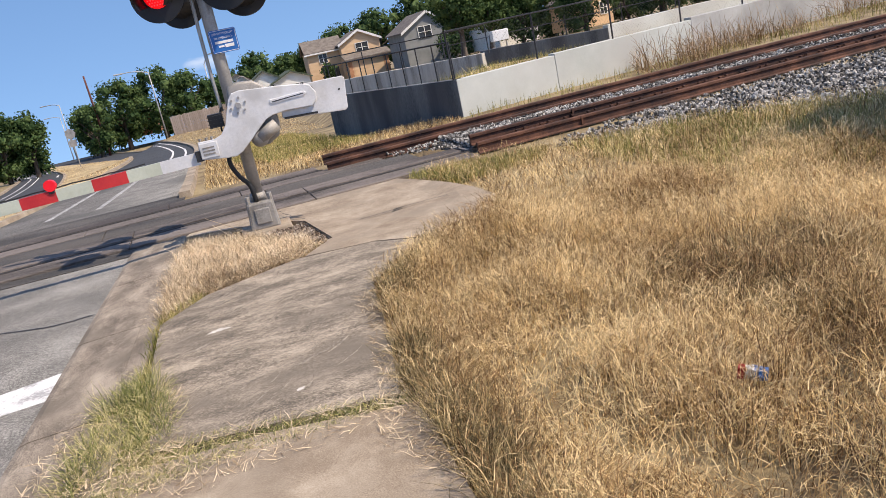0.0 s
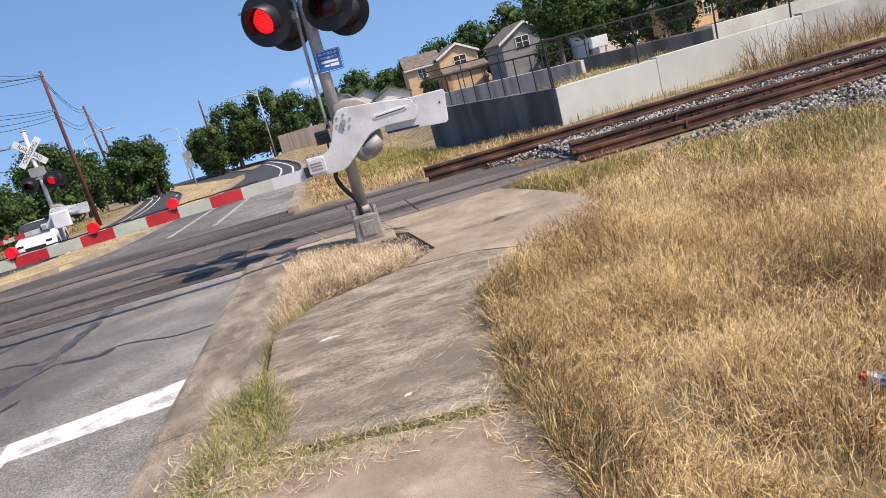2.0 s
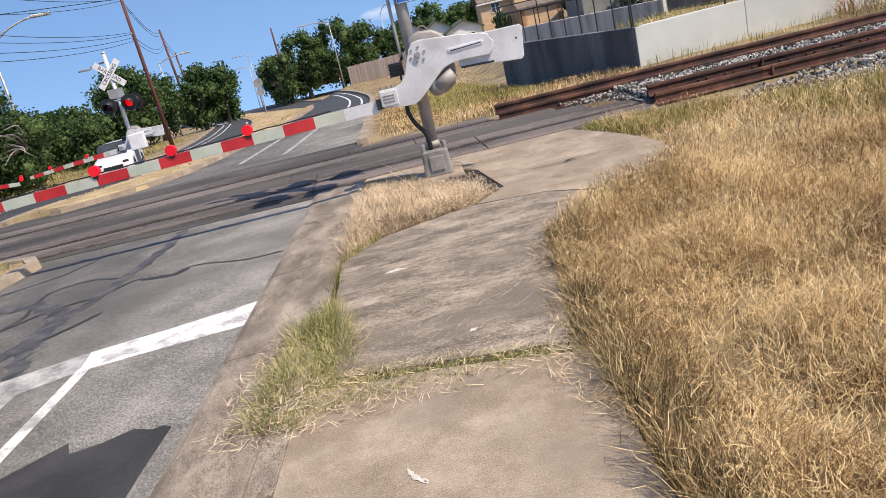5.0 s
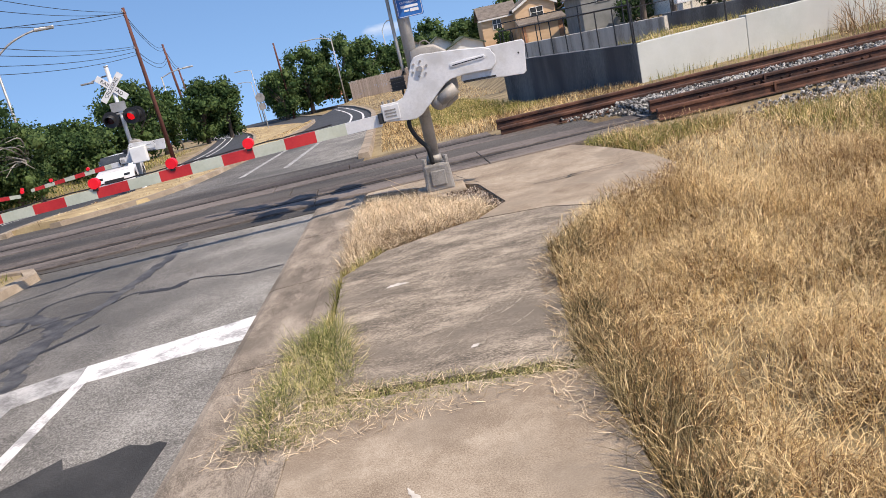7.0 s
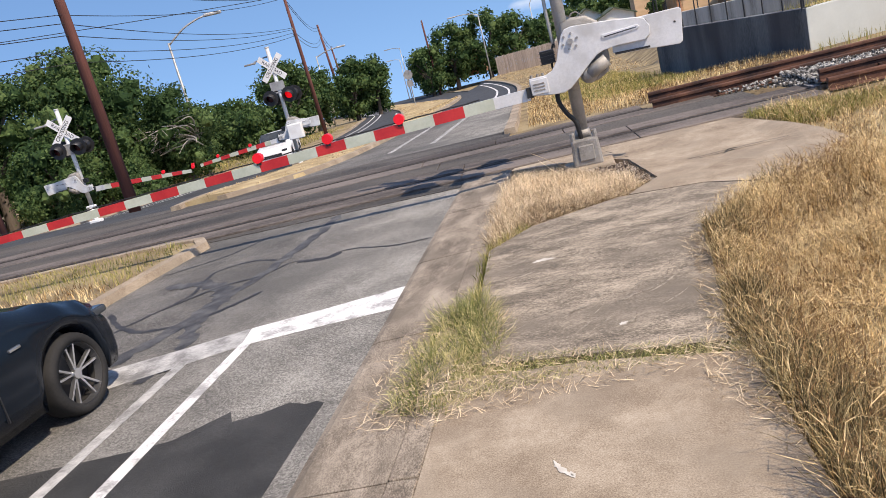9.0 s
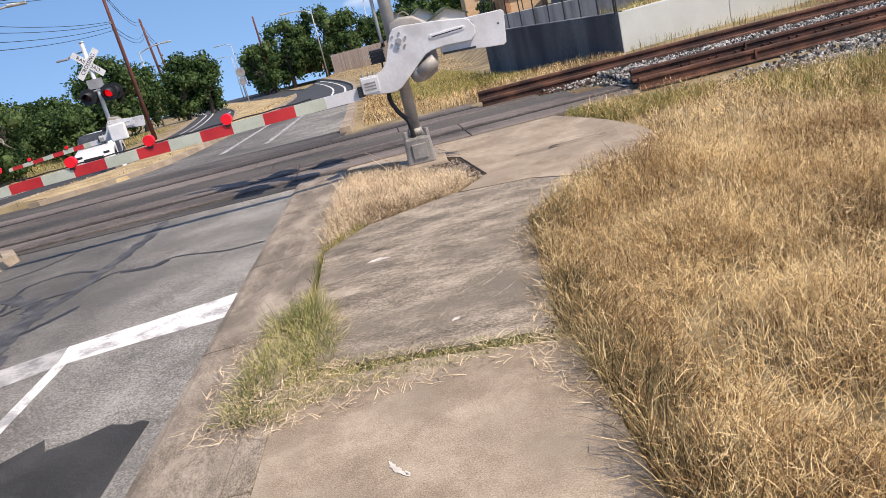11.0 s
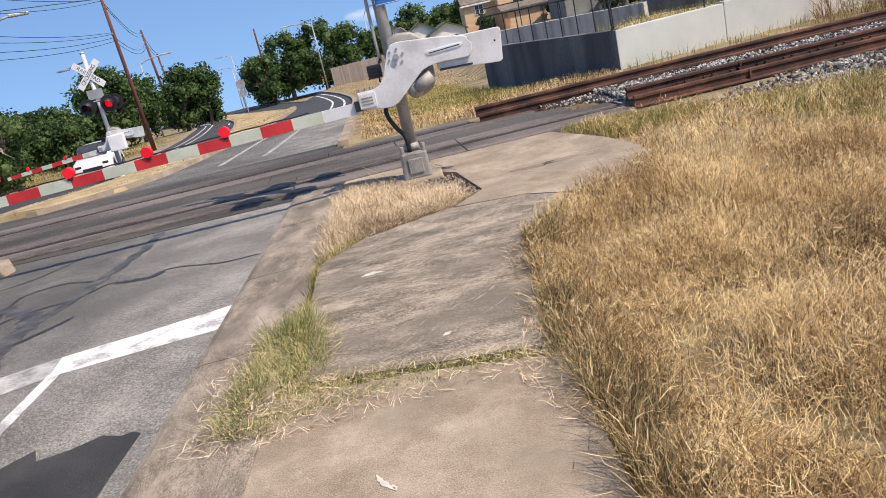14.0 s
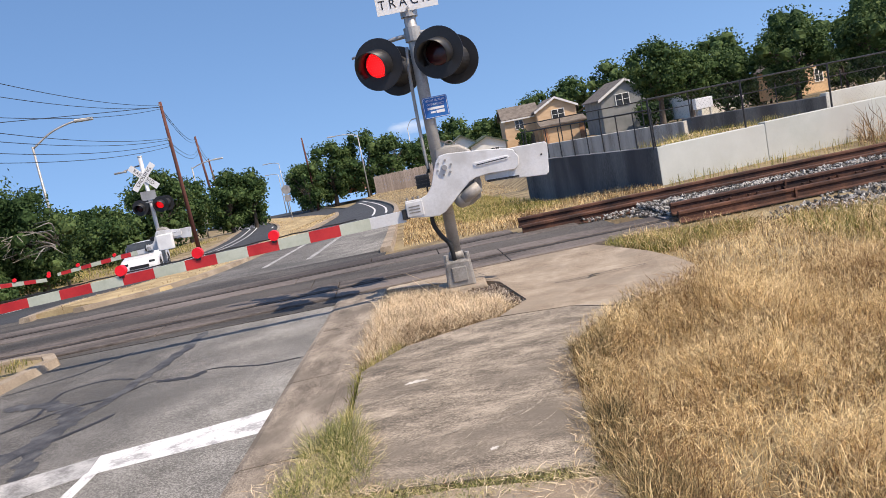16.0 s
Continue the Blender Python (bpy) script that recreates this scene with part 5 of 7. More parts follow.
# dark sedan waiting at the stop line; its nose points along +y, origin at the middle of the front axle on the road
car = thing("car", pose(-4.6, 4.38, -0.03, 0, 0, -1.5), "dark blue grey sedan with machined alloy wheels waiting at the line", "car")
rows_ = [(-3.9, 0.3, 0.75, 0.85, 0.75, 0.6), (-3.6, 0.22, 0.9, 1.08, 0.86, 0.62), (-3.0, 0.2, 0.93, 1.25, 0.9, 0.6), (-2.0, 0.2, 0.92, 1.43, 0.91, 0.6), (-1.2, 0.2, 0.91, 1.42, 0.91, 0.6), (-0.42, 0.2, 0.9, 1.04, 0.91, 0.72), (0.0, 0.2, 0.84, 0.95, 0.91, 0.76), (0.42, 0.18, 0.74, 0.86, 0.9, 0.76), (0.72, 0.17, 0.62, 0.76, 0.86, 0.74), (0.86, 0.2, 0.5, 0.62, 0.78, 0.68), (0.92, 0.24, 0.42, 0.48, 0.7, 0.6)]
rows_ = [(y * (0.7 if y > 0 else 1.0), zl, zb * 0.92, zt * 0.9, wb, wt) for y, zl, zb, zt, wb, wt in rows_]
body = car_body(car, 4.7, 1.82, rows_, M_CARPAINT, [(0.0, 0.29, 0.29), (-2.7, 0.29, 0.29)], 0.335)
for wy in (0.0, -2.7):
    for sx in (1, -1):
        wheel(car, sx * 0.8, wy, 0.292, 0.292, 0.215, sx, 5)
for wy in (0.0, -2.7):
    bm = bmesh.new()
    box(bm, -0.68, 0.68, wy - 0.36, wy + 0.36, 0.16, 0.66, 0.02)
    part("wheel_housing", bm, M_BLACK, car)
for sx in (1, -1):
    bm = bmesh.new()
    prism(bm, [(-2.7, 0.9), (-0.75, 0.89), (-1.45, 1.2), (-2.4, 1.2)], 0.0, 0.01, Matrix.Translation((sx * 0.8, 0, 0)) @ Matrix.Rotation(math.pi / 2, 4, "Z"))
    part("side_glass", bm, M_GLASS, car, "dark tinted side windows")
for sx in (1, -1):
    bm = bmesh.new()
    box(bm, 0.88, 1.06, -0.86, -0.7, 0.86, 0.99, 0.04)
    for v in bm.verts:
        v.co.x *= sx
    mir = part("mirror", bm, M_CARPAINT, car, "dark door mirror", True)
for sx in (1, -1):
    bm = bmesh.new()
    box(bm, 0.7, 0.872, 0.34, 0.53, 0.565, 0.625, 0.02)
    for v in bm.verts:
        v.co.x *= sx
    part("headlight", bm, M_GLASS, car, "narrow swept headlight")
bm = bmesh.new()
box(bm, 0.895, 0.914, -0.72, -0.712, 0.3, 0.8)
part("door_gap", bm, M_BLACK, car)
bm = bmesh.new()
box(bm, 0.89, 0.918, -0.52, -0.42, 0.68, 0.7, 0.005)
part("badge", bm, M_RIM, car, "small chrome side badge")
bm = bmesh.new()
box(bm, -0.7, 0.7, 0.42, 0.62, 0.17, 0.22, 0.02)
part("chin_spoiler", bm, M_BLACK, car)

wc = thing("car", pose(-13.75, 33.6, ground_z(-13.75, 33.6) - 0.03, 0, 0, 192) @ Matrix.Diagonal((0.9, 0.9, 0.82, 1)), "white estate car waiting at the far crossing gate", "car")
rows_w = [(-3.5, 0.3, 0.9, 1.2, 0.8, 0.62), (-3.2, 0.25, 0.98, 1.6, 0.9, 0.66), (-1.4, 0.22, 0.98, 1.66, 0.91, 0.66), (-0.95, 0.22, 0.98, 1.6, 0.91, 0.66), (-0.2, 0.22, 0.96, 1.02, 0.91, 0.78), (0.5, 0.22, 0.88, 0.94, 0.9, 0.78), (0.82, 0.25, 0.7, 0.8, 0.84, 0.72), (0.9, 0.3, 0.55, 0.62, 0.76, 0.68)]
car_body(wc, 4.4, 1.82, rows_w, M_CARWHITE, [(0.0, 0.34, 0.34), (-2.7, 0.34, 0.34)], 0.38)
for wy in (0.0, -2.7):
    for sx in (1, -1):
        wheel(wc, sx * 0.8, wy, 0.34, 0.34, 0.2, sx, 5)
bm = bmesh.new()
prism(bm, [(-0.93, 1.62), (-0.25, 1.12), (-0.2, 1.14), (-0.88, 1.68)], -0.66, 0.66, Matrix.Rotation(math.pi / 2, 4, "Z"))
part("windscreen", bm, M_GLASS, wc, "dark windscreen")
for sx in (1, -1):
    bm = bmesh.new()
    prism(bm, [(-2.9, 1.05), (-0.6, 1.05), (-1.05, 1.5), (-2.8, 1.5)], 0.0, 0.02, Matrix.Translation((sx * 0.81, 0, 0)) @ Matrix.Rotation(math.pi / 2, 4, "Z"))
    part("side_glass", bm, M_GLASS, wc, "dark side windows")
for sx in (-0.62, 0.62):
    bm = bmesh.new()
    box(bm, sx - 0.14, sx + 0.14, 0.76, 0.9, 0.66, 0.78, 0.03)
    part("headlight", bm, M_GLASS, wc)
bm = bmesh.new()
box(bm, -0.45, 0.45, 0.84, 0.93, 0.44, 0.6, 0.02)
part("grille", bm, M_BLACK, wc)

# ---- fences on the walls, yards ----
def post_fence(name, p0, p1, zbase, h, spacing, label, mesh=False, rails=(), r=0.022):
    p0, p1 = Vector((*p0, 0)), Vector((*p1, 0))
    d = p1 - p0
    f = thing(name, Matrix.Translation(p0) @ Matrix.Rotation(math.atan2(d.y, d.x), 4, "Z"), label, "fence", "yard fences")
    n = max(1, round(d.length / spacing))
    for i in range(n + 1):
        bm = bmesh.new()
        rod(bm, (d.length * i / n, 0.12, zbase - 0.05), (d.length * i / n, 0.12, zbase + h), r, n=8)
        part("post", bm, M_BLACK, f)
    for z in rails:
        bm = bmesh.new()
        rod(bm, (0, 0.12, zbase + z), (d.length, 0.12, zbase + z), 0.018, n=6)
        part("fence_rail", bm, M_BLACK, f)
    if mesh:
        bm = bmesh.new()
        step = 0.1
        k = -int(h / step) - 1
        while k * step < d.length:
            for s in (1, -1):
                x0 = k * step
                a, b = (x0, 0.0), (x0 + h, h)
                lo, hi = max(0.0, a[0]), min(d.length, b[0])
                if hi - lo > 0.02:
                    za, zb = lo - x0, hi - x0
                    if s < 0:
                        za, zb = h - za, h - zb
                    rod(bm, (lo, 0.1, zbase + za), (hi, 0.1, zbase + zb), 0.0009, n=3, caps=False)
            k += 1
        tagged(part("wire_mesh", bm, M_WIRE, f, "chain link wire mesh"), kind="stuff")
    return f


post_fence("chain_link_fence", (4.62, 16.27), (13.5, 18.5), 0.76, 1.05, 2.1, "black posted chain link fence on the concrete wall", True, (1.03,))
post_fence("chain_link_fence", (13.5, 18.5), (40, 25.2), 0.84, 1.05, 2.6, "black posted chain link fence on the concrete wall", False, (1.03,))
post_fence("iron_fence", (2.35, 21.6), (4.55, 16.45), 0.76, 0.82, 0.62, "low black iron railing on the shaded wall", False, (0.8,), r=0.015)
# first run takes the concrete with shade in its colour
wall_run("wall_channel", (8.2, 25.6), (10.9, 21.4), -0.2, 0.92, 0.25, M_WALL_SHADE, "concrete channel wall toned dark for shade behind the fence")
wall_run("wall_channel", (10.9, 21.4), (30, 25.5), -0.2, 1.0, 0.25, M_WALL, "pale concrete channel wall behind the fence")
wall_run("wall_channel", (3.4, 29.5), (8.0, 24.8), -0.2, 0.87, 0.25, M_WALL_STREAK, "pale streaked concrete channel wall in the yard")
post_fence("iron_fence", (3.4, 29.6), (8.2, 24.8), 0.87, 0.85, 1.6, "thin black railing along the channel", False, (0.88,), r=0.02)
post_fence("chain_link_fence", (9, 33), (42, 36), -0.1, 1.5, 3.0, "thin dark yard fence", False, (1.28,), r=0.025)
bm = bmesh.new()
slab(bm, [(4.75, 16.6), (11.5, 18.3), (32, 23.45), (32, 25.7), (11.0, 21.35), (8.35, 25.1), (4.6, 20.5)], -0.3, 0.42)
tagged(part("bank", bm, M_STRAW), "raised grassy bank behind the front wall", "bank", "", "structure")
ub = thing("utility_cabinet", pose(11.2, 32, 0.0), "white utility cabinet on short legs in the yard", "cabinet")
bm = bmesh.new()
box(bm, -0.36, 0.36, -0.2, 0.2, 0.95, 1.4, 0.02)
part("cabinet_body", bm, M_SIGN, ub)
for sx in (-0.28, 0.28):
    bm = bmesh.new()
    rod(bm, (sx, 0, 0), (sx, 0, 0.96), 0.04, n=8)
    part("leg", bm, M_GALV, ub)

# back of a road sign on the far median
rs = thing("road_sign", pose(-13.8, 68.5, ground_z(-13.8, 68.5) - dip(-13.8, 68.5)), "pale backs of two road signs on a steel post", "road sign")
bm = bmesh.new()
rod(bm, (0, 0, dip(-13.8, 68.5)), (0, 0, 2.5), 0.04, n=8)
part("sign_post", bm, M_GALV, rs)
bm = bmesh.new()
rod(bm, (0, -0.05, 2.1), (0, -0.03, 2.1), 0.42, n=8)
part("sign_plate", bm, M_GALV, rs)
bm = bmesh.new()
box(bm, -0.28, 0.28, -0.05, -0.03, 1.05, 1.6)
part("sign_plate", bm, M_GALV, rs)

# ---- islands ----
def island(outline, z, h, material, label, kerb_label):
    """A raised verge with a rounded concrete kerb round it."""
    pts = [Vector((*p, 0)) for p in outline]
    bm = bmesh.new()
    slab(bm, outline, -0.2, h - 0.03, z)
    tagged(part("verge", bm, material), label, "verge", "", "structure")
    bm = bmesh.new()
    n = len(pts)
    for i in range(n):
        a, b = pts[i], pts[(i + 1) % n]
        d = (b - a).normalized()
        nr = Vector((d.y, -d.x, 0))
        q = []
        for p in (a - d * 0.03, b + d * 0.03):
            for off, zz in ((0.16, -0.1), (0.13, h), (-0.02, h + 0.005), (-0.05, -0.1)):
                q.append(bm.verts.new((p.x + nr.x * off, p.y + nr.y * off, zz + z(p.x, p.y))))
        for k in range(3):
            bm.faces.new((q[k], q[k + 1], q[k + 5], q[k + 4]))
        bm.faces.new((q[0], q[1], q[2], q[3]))
        bm.faces.new((q[4], q[7], q[6], q[5]))
    bmesh.ops.recalc_face_normals(bm, faces=bm.faces[:])
    tagged(part("kerb", bm, M_CONC), kerb_label, "kerb", "", "structure")


MEDIAN_NEAR = [(-5.75, -12), (-5.72, 6.2), (-5.6, 7.6), (-5.45, 8.8), (-5.35, 9.35), (-5.55, 9.68), (-6.0, 9.8), (-9.2, 9.7), (-9.45, 9.3), (-9.45, -12)]
island(MEDIAN_NEAR[::1], lambda x, y: 0.0, 0.07, M_SOIL, "dry grassy median strip before the tracks", "worn concrete kerb round the median")


def strip_outline(l, r, y0, y1):
    a = [p for p in r if y0 <= p[1] <= y1]
    b = [p for p in l if y0 <= p[1] <= y1]
    return a + b[::-1]


MEDIAN_FAR = strip_outline(MED_L, MED_R, 14, 89)
bm = bmesh.new()
fine_l = [(v.x, v.y) for v in smooth_line([(*p, 0) for p in MED_L], 8)]
fine_r = [(v.x, v.y) for v in smooth_line([(*p, 0) for p in MED_R], 8)]


def edge_at(pts, y):
    for p, q in zip(pts, pts[1:]):
        if y <= q[1]:
            break
    return p[0] + (q[0] - p[0]) * (y - p[1]) / (q[1] - p[1])


rows = []
for i in range(100):
    y = 14.9 + (100 - 14.9) * i / 99
    l, r = edge_at(fine_l, y), edge_at(fine_r, y)
    rows.append([bm.verts.new((x, y, ground_z(min(x, -5), y) + dz)) for x, dz in ((l - 0.12, -0.1), (l - 0.08, 0.06), (l + (r - l) * 0.5, 0.11), (r + 0.08, 0.06), (r + 0.12, -0.1))])
for u, v in zip(rows, rows[1:]):
    for k in range(4):
        bm.faces.new((u[k], u[k + 1], v[k + 1], v[k]))
bm.faces.new(rows[0][::-1])
tagged(part("verge", bm, M_STRAW), "straw coloured median strip beyond the tracks", "verge", "", "structure")
for pts, off, lab in ((fine_r, 0.1, "low pale kerb of the far median"), (fine_l, -0.1, "low pale kerb of the far median"), ([(v.x, v.y) for v in smooth_line([(*p, 0) for p in KERB_FAR if p[1] > 13], 8)], 0.08, "pale concrete kerb along the far road"), ([(v.x, v.y) for v in smooth_line([(*p, 0) for p in WEST], 8)], -0.08, "pale concrete kerb along the far road")):
    bm = bmesh.new()
    prev = None
    for i in range(120):
        y = 14.6 + (110 - 14.6) * i / 119
        x = edge_at(pts, y)
        z = ground_z(min(x, -5), y)
        ring = [bm.verts.new((x + dx, y, z + dz)) for dx, dz in ((-0.13, -0.1), (-0.1, 0.075), (0.1, 0.075), (0.13, -0.1))]
        if prev:
            for k in range(3):
                bm.faces.new((prev[k], prev[k + 1], ring[k + 1], ring[k]))
        else:
            bm.faces.new(ring[::-1])
        prev = ring
    tagged(part("kerb", bm, M_CONC), lab, "kerb", "", "structure")

# ---- road paint, patches, cracks ----
def marking(name, outline, material, label, lift=0.004, base=ROAD_Z, follow=None):
    bm = bmesh.new()
    slab(bm, outline, base + lift - 0.003, base + lift, follow)
    return tagged(part(name, bm, material), label, "road marking", "road markings", "structure")


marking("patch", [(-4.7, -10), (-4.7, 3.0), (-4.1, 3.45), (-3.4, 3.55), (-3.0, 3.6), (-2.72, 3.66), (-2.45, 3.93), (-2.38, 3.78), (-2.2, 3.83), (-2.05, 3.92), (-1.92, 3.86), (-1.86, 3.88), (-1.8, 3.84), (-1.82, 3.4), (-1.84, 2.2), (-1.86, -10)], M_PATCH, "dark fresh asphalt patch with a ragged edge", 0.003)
marking("stop_line", [(-1.64, 5.32), (-1.62, 5.86), (-2.3, 5.66), (-2.96, 5.5), (-2.9, 5.12), (-2.2, 5.24)], M_PAINT, "bright white painted stop line with scrape marks", 0.005)
marking("stop_line", [(-2.9, 5.12), (-2.97, 5.5), (-3.5, 5.3), (-4.6, 4.95), (-5.4, 4.8), (-5.4, 4.35), (-4.4, 4.5), (-3.4, 4.88)], M_PAINT_OLD, "grey worn away painted stop line", 0.0045)
marking("lane_line", [(-3.03, -10), (-2.93, -10), (-2.82, 5.2), (-2.92, 5.16)], M_PAINT, "solid white painted lane line", 0.006)
marking("lane_line", [(-3.5, -10), (-3.39, -10), (-3.28, 5.0), (-3.38, 4.95)], M_PAINT_OLD, "worn grey white painted lane line", 0.006)
on_land = lambda x, y: ground_z(-5, y)
for k, (x0, y0, x1, y1) in enumerate(((-4.2, 16.5, -4.35, 24), (-3.2, 16.5, -3.35, 24))):
    marking("lane_line", [(x0 - 0.06, y0), (x0 + 0.06, y0), (x1 + 0.06, y1), (x1 - 0.06, y1)], M_PAINT_OLD, "worn white lane line beyond the crossing", 0.012, ROAD_Z, on_land)


def edge_paint(pts, off, y0, y1, w, n, label):
    bm = bmesh.new()
    prev = None
    for i in range(n + 1):
        y = y0 + (y1 - y0) * i / n
        x = edge_at(pts, y) + off
        z = ground_z(min(x, -5), y) + ROAD_Z + 0.016
        cur = [bm.verts.new((x - w / 2, y, z)), bm.verts.new((x + w / 2, y, z))]
        if prev:
            bm.faces.new((prev[0], prev[1], cur[1], cur[0]))
        prev = cur
    tagged(part("lane_line", bm, M_PAINT), label, "road marking", "road markings", "structure")


west_f = [(v.x, v.y) for v in smooth_line([(*p, 0) for p in WEST], 8)]
far_f = [(v.x, v.y) for v in smooth_line([(*p, 0) for p in KERB_FAR], 8)]
edge_paint(west_f, 0.9, 22, 110, 0.1, 60, "white edge line on the far road")
edge_paint(west_f, 1.5, 22, 110, 0.1, 60, "white edge line on the far road")
edge_paint(far_f, -0.5, 34, 62, 0.1, 30, "white edge line along the bend")
edge_paint(far_f, -1.1, 34, 62, 0.1, 30, "white edge line along the bend")
for y in (58, 68, 80):
    edge_paint(west_f, 3.0, y, y + 3.2, 0.14, 3, "short white lane dash")


def tar(pts, w, label, material):
    """A wandering dark streak on the road."""
    rnd = random.Random(len(pts) * 7 + int(abs(pts[0][0]) * 100))
    rank = rnd.random()
    L = smooth_line([(*p, 0) for p in pts], 8)
    bm = bmesh.new()
    prev = None
    for i, p in enumerate(L):
        d = (L[min(i + 1, len(L) - 1)] - L[max(0, i - 1)]).normalized()
        nrm = Vector((-d.y, d.x, 0))
        ww = w * rnd.uniform(0.75, 1.15) * (0.3 if i in (0, len(L) - 1) else 1)
        j = nrm * rnd.uniform(-0.2, 0.2) * w
        zt = ROAD_Z + 0.0025 + 0.002 * rank
        cur = [bm.verts.new((p + j + nrm * ww / 2).to_tuple()[:2] + (zt,)), bm.verts.new((p + j - nrm * ww / 2).to_tuple()[:2] + (zt,))]
        if prev:
            bm.faces.new((prev[0], prev[1], cur[1], cur[0]))
        prev = cur
    tagged(part("crack_seal", bm, material), label, "road crack", "road cracks", "structure")


M_TAR = ramp_mat("tar_seal", [(0.022, 0.023, 0.026), (0.05, 0.05, 0.053)], 6, 6, 0.7, 0.3, 60)
M_STAIN = ramp_mat("oil_stain", [(0.035, 0.036, 0.04), (0.065, 0.066, 0.07), (0.11, 0.11, 0.11)], 5, 8, 0.8, 0.4, 60)
tar([(-3.4, 9.7), (-3.4, 8.8), (-3.5, 7.8), (-3.6, 7.1), (-3.7, 6.6), (-3.7, 5.9), (-3.5, 5.3)], 0.16, "dark wandering oil streak down the lane", M_STAIN)
tar([(-4.9, 5.7), (-4.6, 6.4), (-4.3, 7.0), (-4.4, 7.8), (-4.0, 8.0), (-3.6, 7.8)], 0.05, "thin dark tar sealed crack", M_TAR)
tar([(-4.5, 6.6), (-4.0, 7.1), (-3.6, 7.2)], 0.05, "thin dark tar sealed crack", M_TAR)
tar([(-3.5, 7.3), (-3.3, 7.55), (-2.95, 7.4), (-2.7, 7.6), (-2.1, 7.35), (-1.7, 7.35)], 0.035, "thin dark crack across the lane", M_TAR)
tar([(-3.25, 7.5), (-3.05, 7.45), (-2.85, 7.4), (-2.75, 7.55)], 0.1, "dark tar blot on a crack", M_TAR)
tar([(-5.2, 6.9), (-4.7, 6.3), (-4.2, 6.0), (-3.7, 6.1), (-3.3, 6.6)], 0.07, "dark tar sealed crack", M_TAR)
tar([(-4.9, 7.6), (-4.2, 7.3), (-3.8, 6.7), (-3.9, 5.9), (-4.2, 5.2)], 0.2, "dark wandering oil streak down the lane", M_STAIN)
tar([(-3.3, 5.0), (-3.5, 4.88), (-3.6, 4.7)], 0.12, "short dark streak beside the lane line", M_TAR)
tar([(-5.3, 8.2), (-4.6, 8.6), (-4.2, 9.3)], 0.04, "thin dark crack across the lane", M_TAR)

# ---- crossing panels ----

def panel_row(off0, off1, x0, x1, n, material, label, top):
    for i in range(n):
        a, b = x0 + (x1 - x0) * i / n + 0.005, x0 + (x1 - x0) * (i + 1) / n - 0.005
        bm = bmesh.new()
        box(bm, a, b, off0, off1, -0.2, top, 0.012, TRACK)
        part("panel", bm, material, crossing)


crossing = thing("crossing_deck", Matrix.Identity(4), "brown weathered timber and concrete crossing deck panels", "crossing deck", "", "structure")
for off in (0.0, GAUGE):
    bm = bmesh.new()
    box(bm, -24, 3.1 if off == 0 else 1.2, off - 0.095, off + 0.115, -0.2, -0.012, 0, TRACK)
    part("flangeway", bm, M_RAIL_FLUSH, crossing, "dark grimy flangeway beside the rail")
panel_row(-0.62, -0.1, -24, 3.15, 11, M_TIMBER, "", 0.006)
panel_row(0.12, 0.6, -24, 3.15, 11, M_TIMBER, "", 0.008)
panel_row(0.62, 1.36, -24, 2.6, 11, M_ASPHALT, "", 0.004)
panel_row(1.38, GAUGE - 0.12, -24, 2.2, 11, M_TIMBER, "", 0.008)
panel_row(GAUGE + 0.1, GAUGE + 0.6, -24, 1.2, 10, M_TIMBER, "", 0.004)

# ---- track bed, ballast, spikes ----
bm = bmesh.new()
prism(bm, [(-1.3, -0.2), (3.6, -0.2), (3.5, 0.0), (2.7, 0.05), (-0.08, 0.05), (-0.16, -0.06), (-0.7, -0.1), (-1.25, -0.12)], -60, -5.2, TRACK @ Matrix.Rotation(math.pi / 2, 4, "Z"))
tagged(part("track_bed", bm, M_GRAVEL), "grey crushed stone track bed", "track bed", "", "structure")
bm = bmesh.new()
prism(bm, [(0.08, -0.2), (3.3, -0.2), (3.2, -0.04), (2.5, 0.01), (0.08, 0.01)], -5.19, -3.2, TRACK @ Matrix.Rotation(math.pi / 2, 4, "Z"))
tagged(part("track_bed", bm, M_GRAVEL), "grey crushed stone at the end of the deck", "track bed", "", "structure")


def scatter_mesh(name, V, F, material, label, category):
    me = bpy.data.meshes.new(name)
    me.from_pydata(V.tolist(), [], F.tolist())
    me.materials.append(material)
    return tagged(new(name, me), label, category, "", "stuff")


OCT = np.array([(1, 0, 0), (-1, 0, 0), (0, 1, 0), (0, -1, 0), (0, 0, 1), (0, 0, -1)], float)
OCF = np.array([(0, 2, 4), (2, 1, 4), (1, 3, 4), (3, 0, 4), (2, 0, 5), (1, 2, 5), (3, 1, 5), (0, 3, 5)])


def stones(name, P, size, material, label, seed):
    rng = np.random.default_rng(seed)
    n = len(P)
    ax = rng.normal(size=(n, 3, 3))
    q, _ = np.linalg.qr(ax)
    s = size * rng.uniform(0.5, 1.25, (n, 1, 1)) * rng.uniform(0.6, 1.2, (n, 6, 1))
    V = np.einsum("kj,nji->nki", OCT, q) * s + P[:, None, :]
    F = (OCF[None] + 6 * np.arange(n)[:, None, None]).reshape(-1, 3)
    return scatter_mesh(name, V.reshape(-1, 3), F, material, label, "stones")


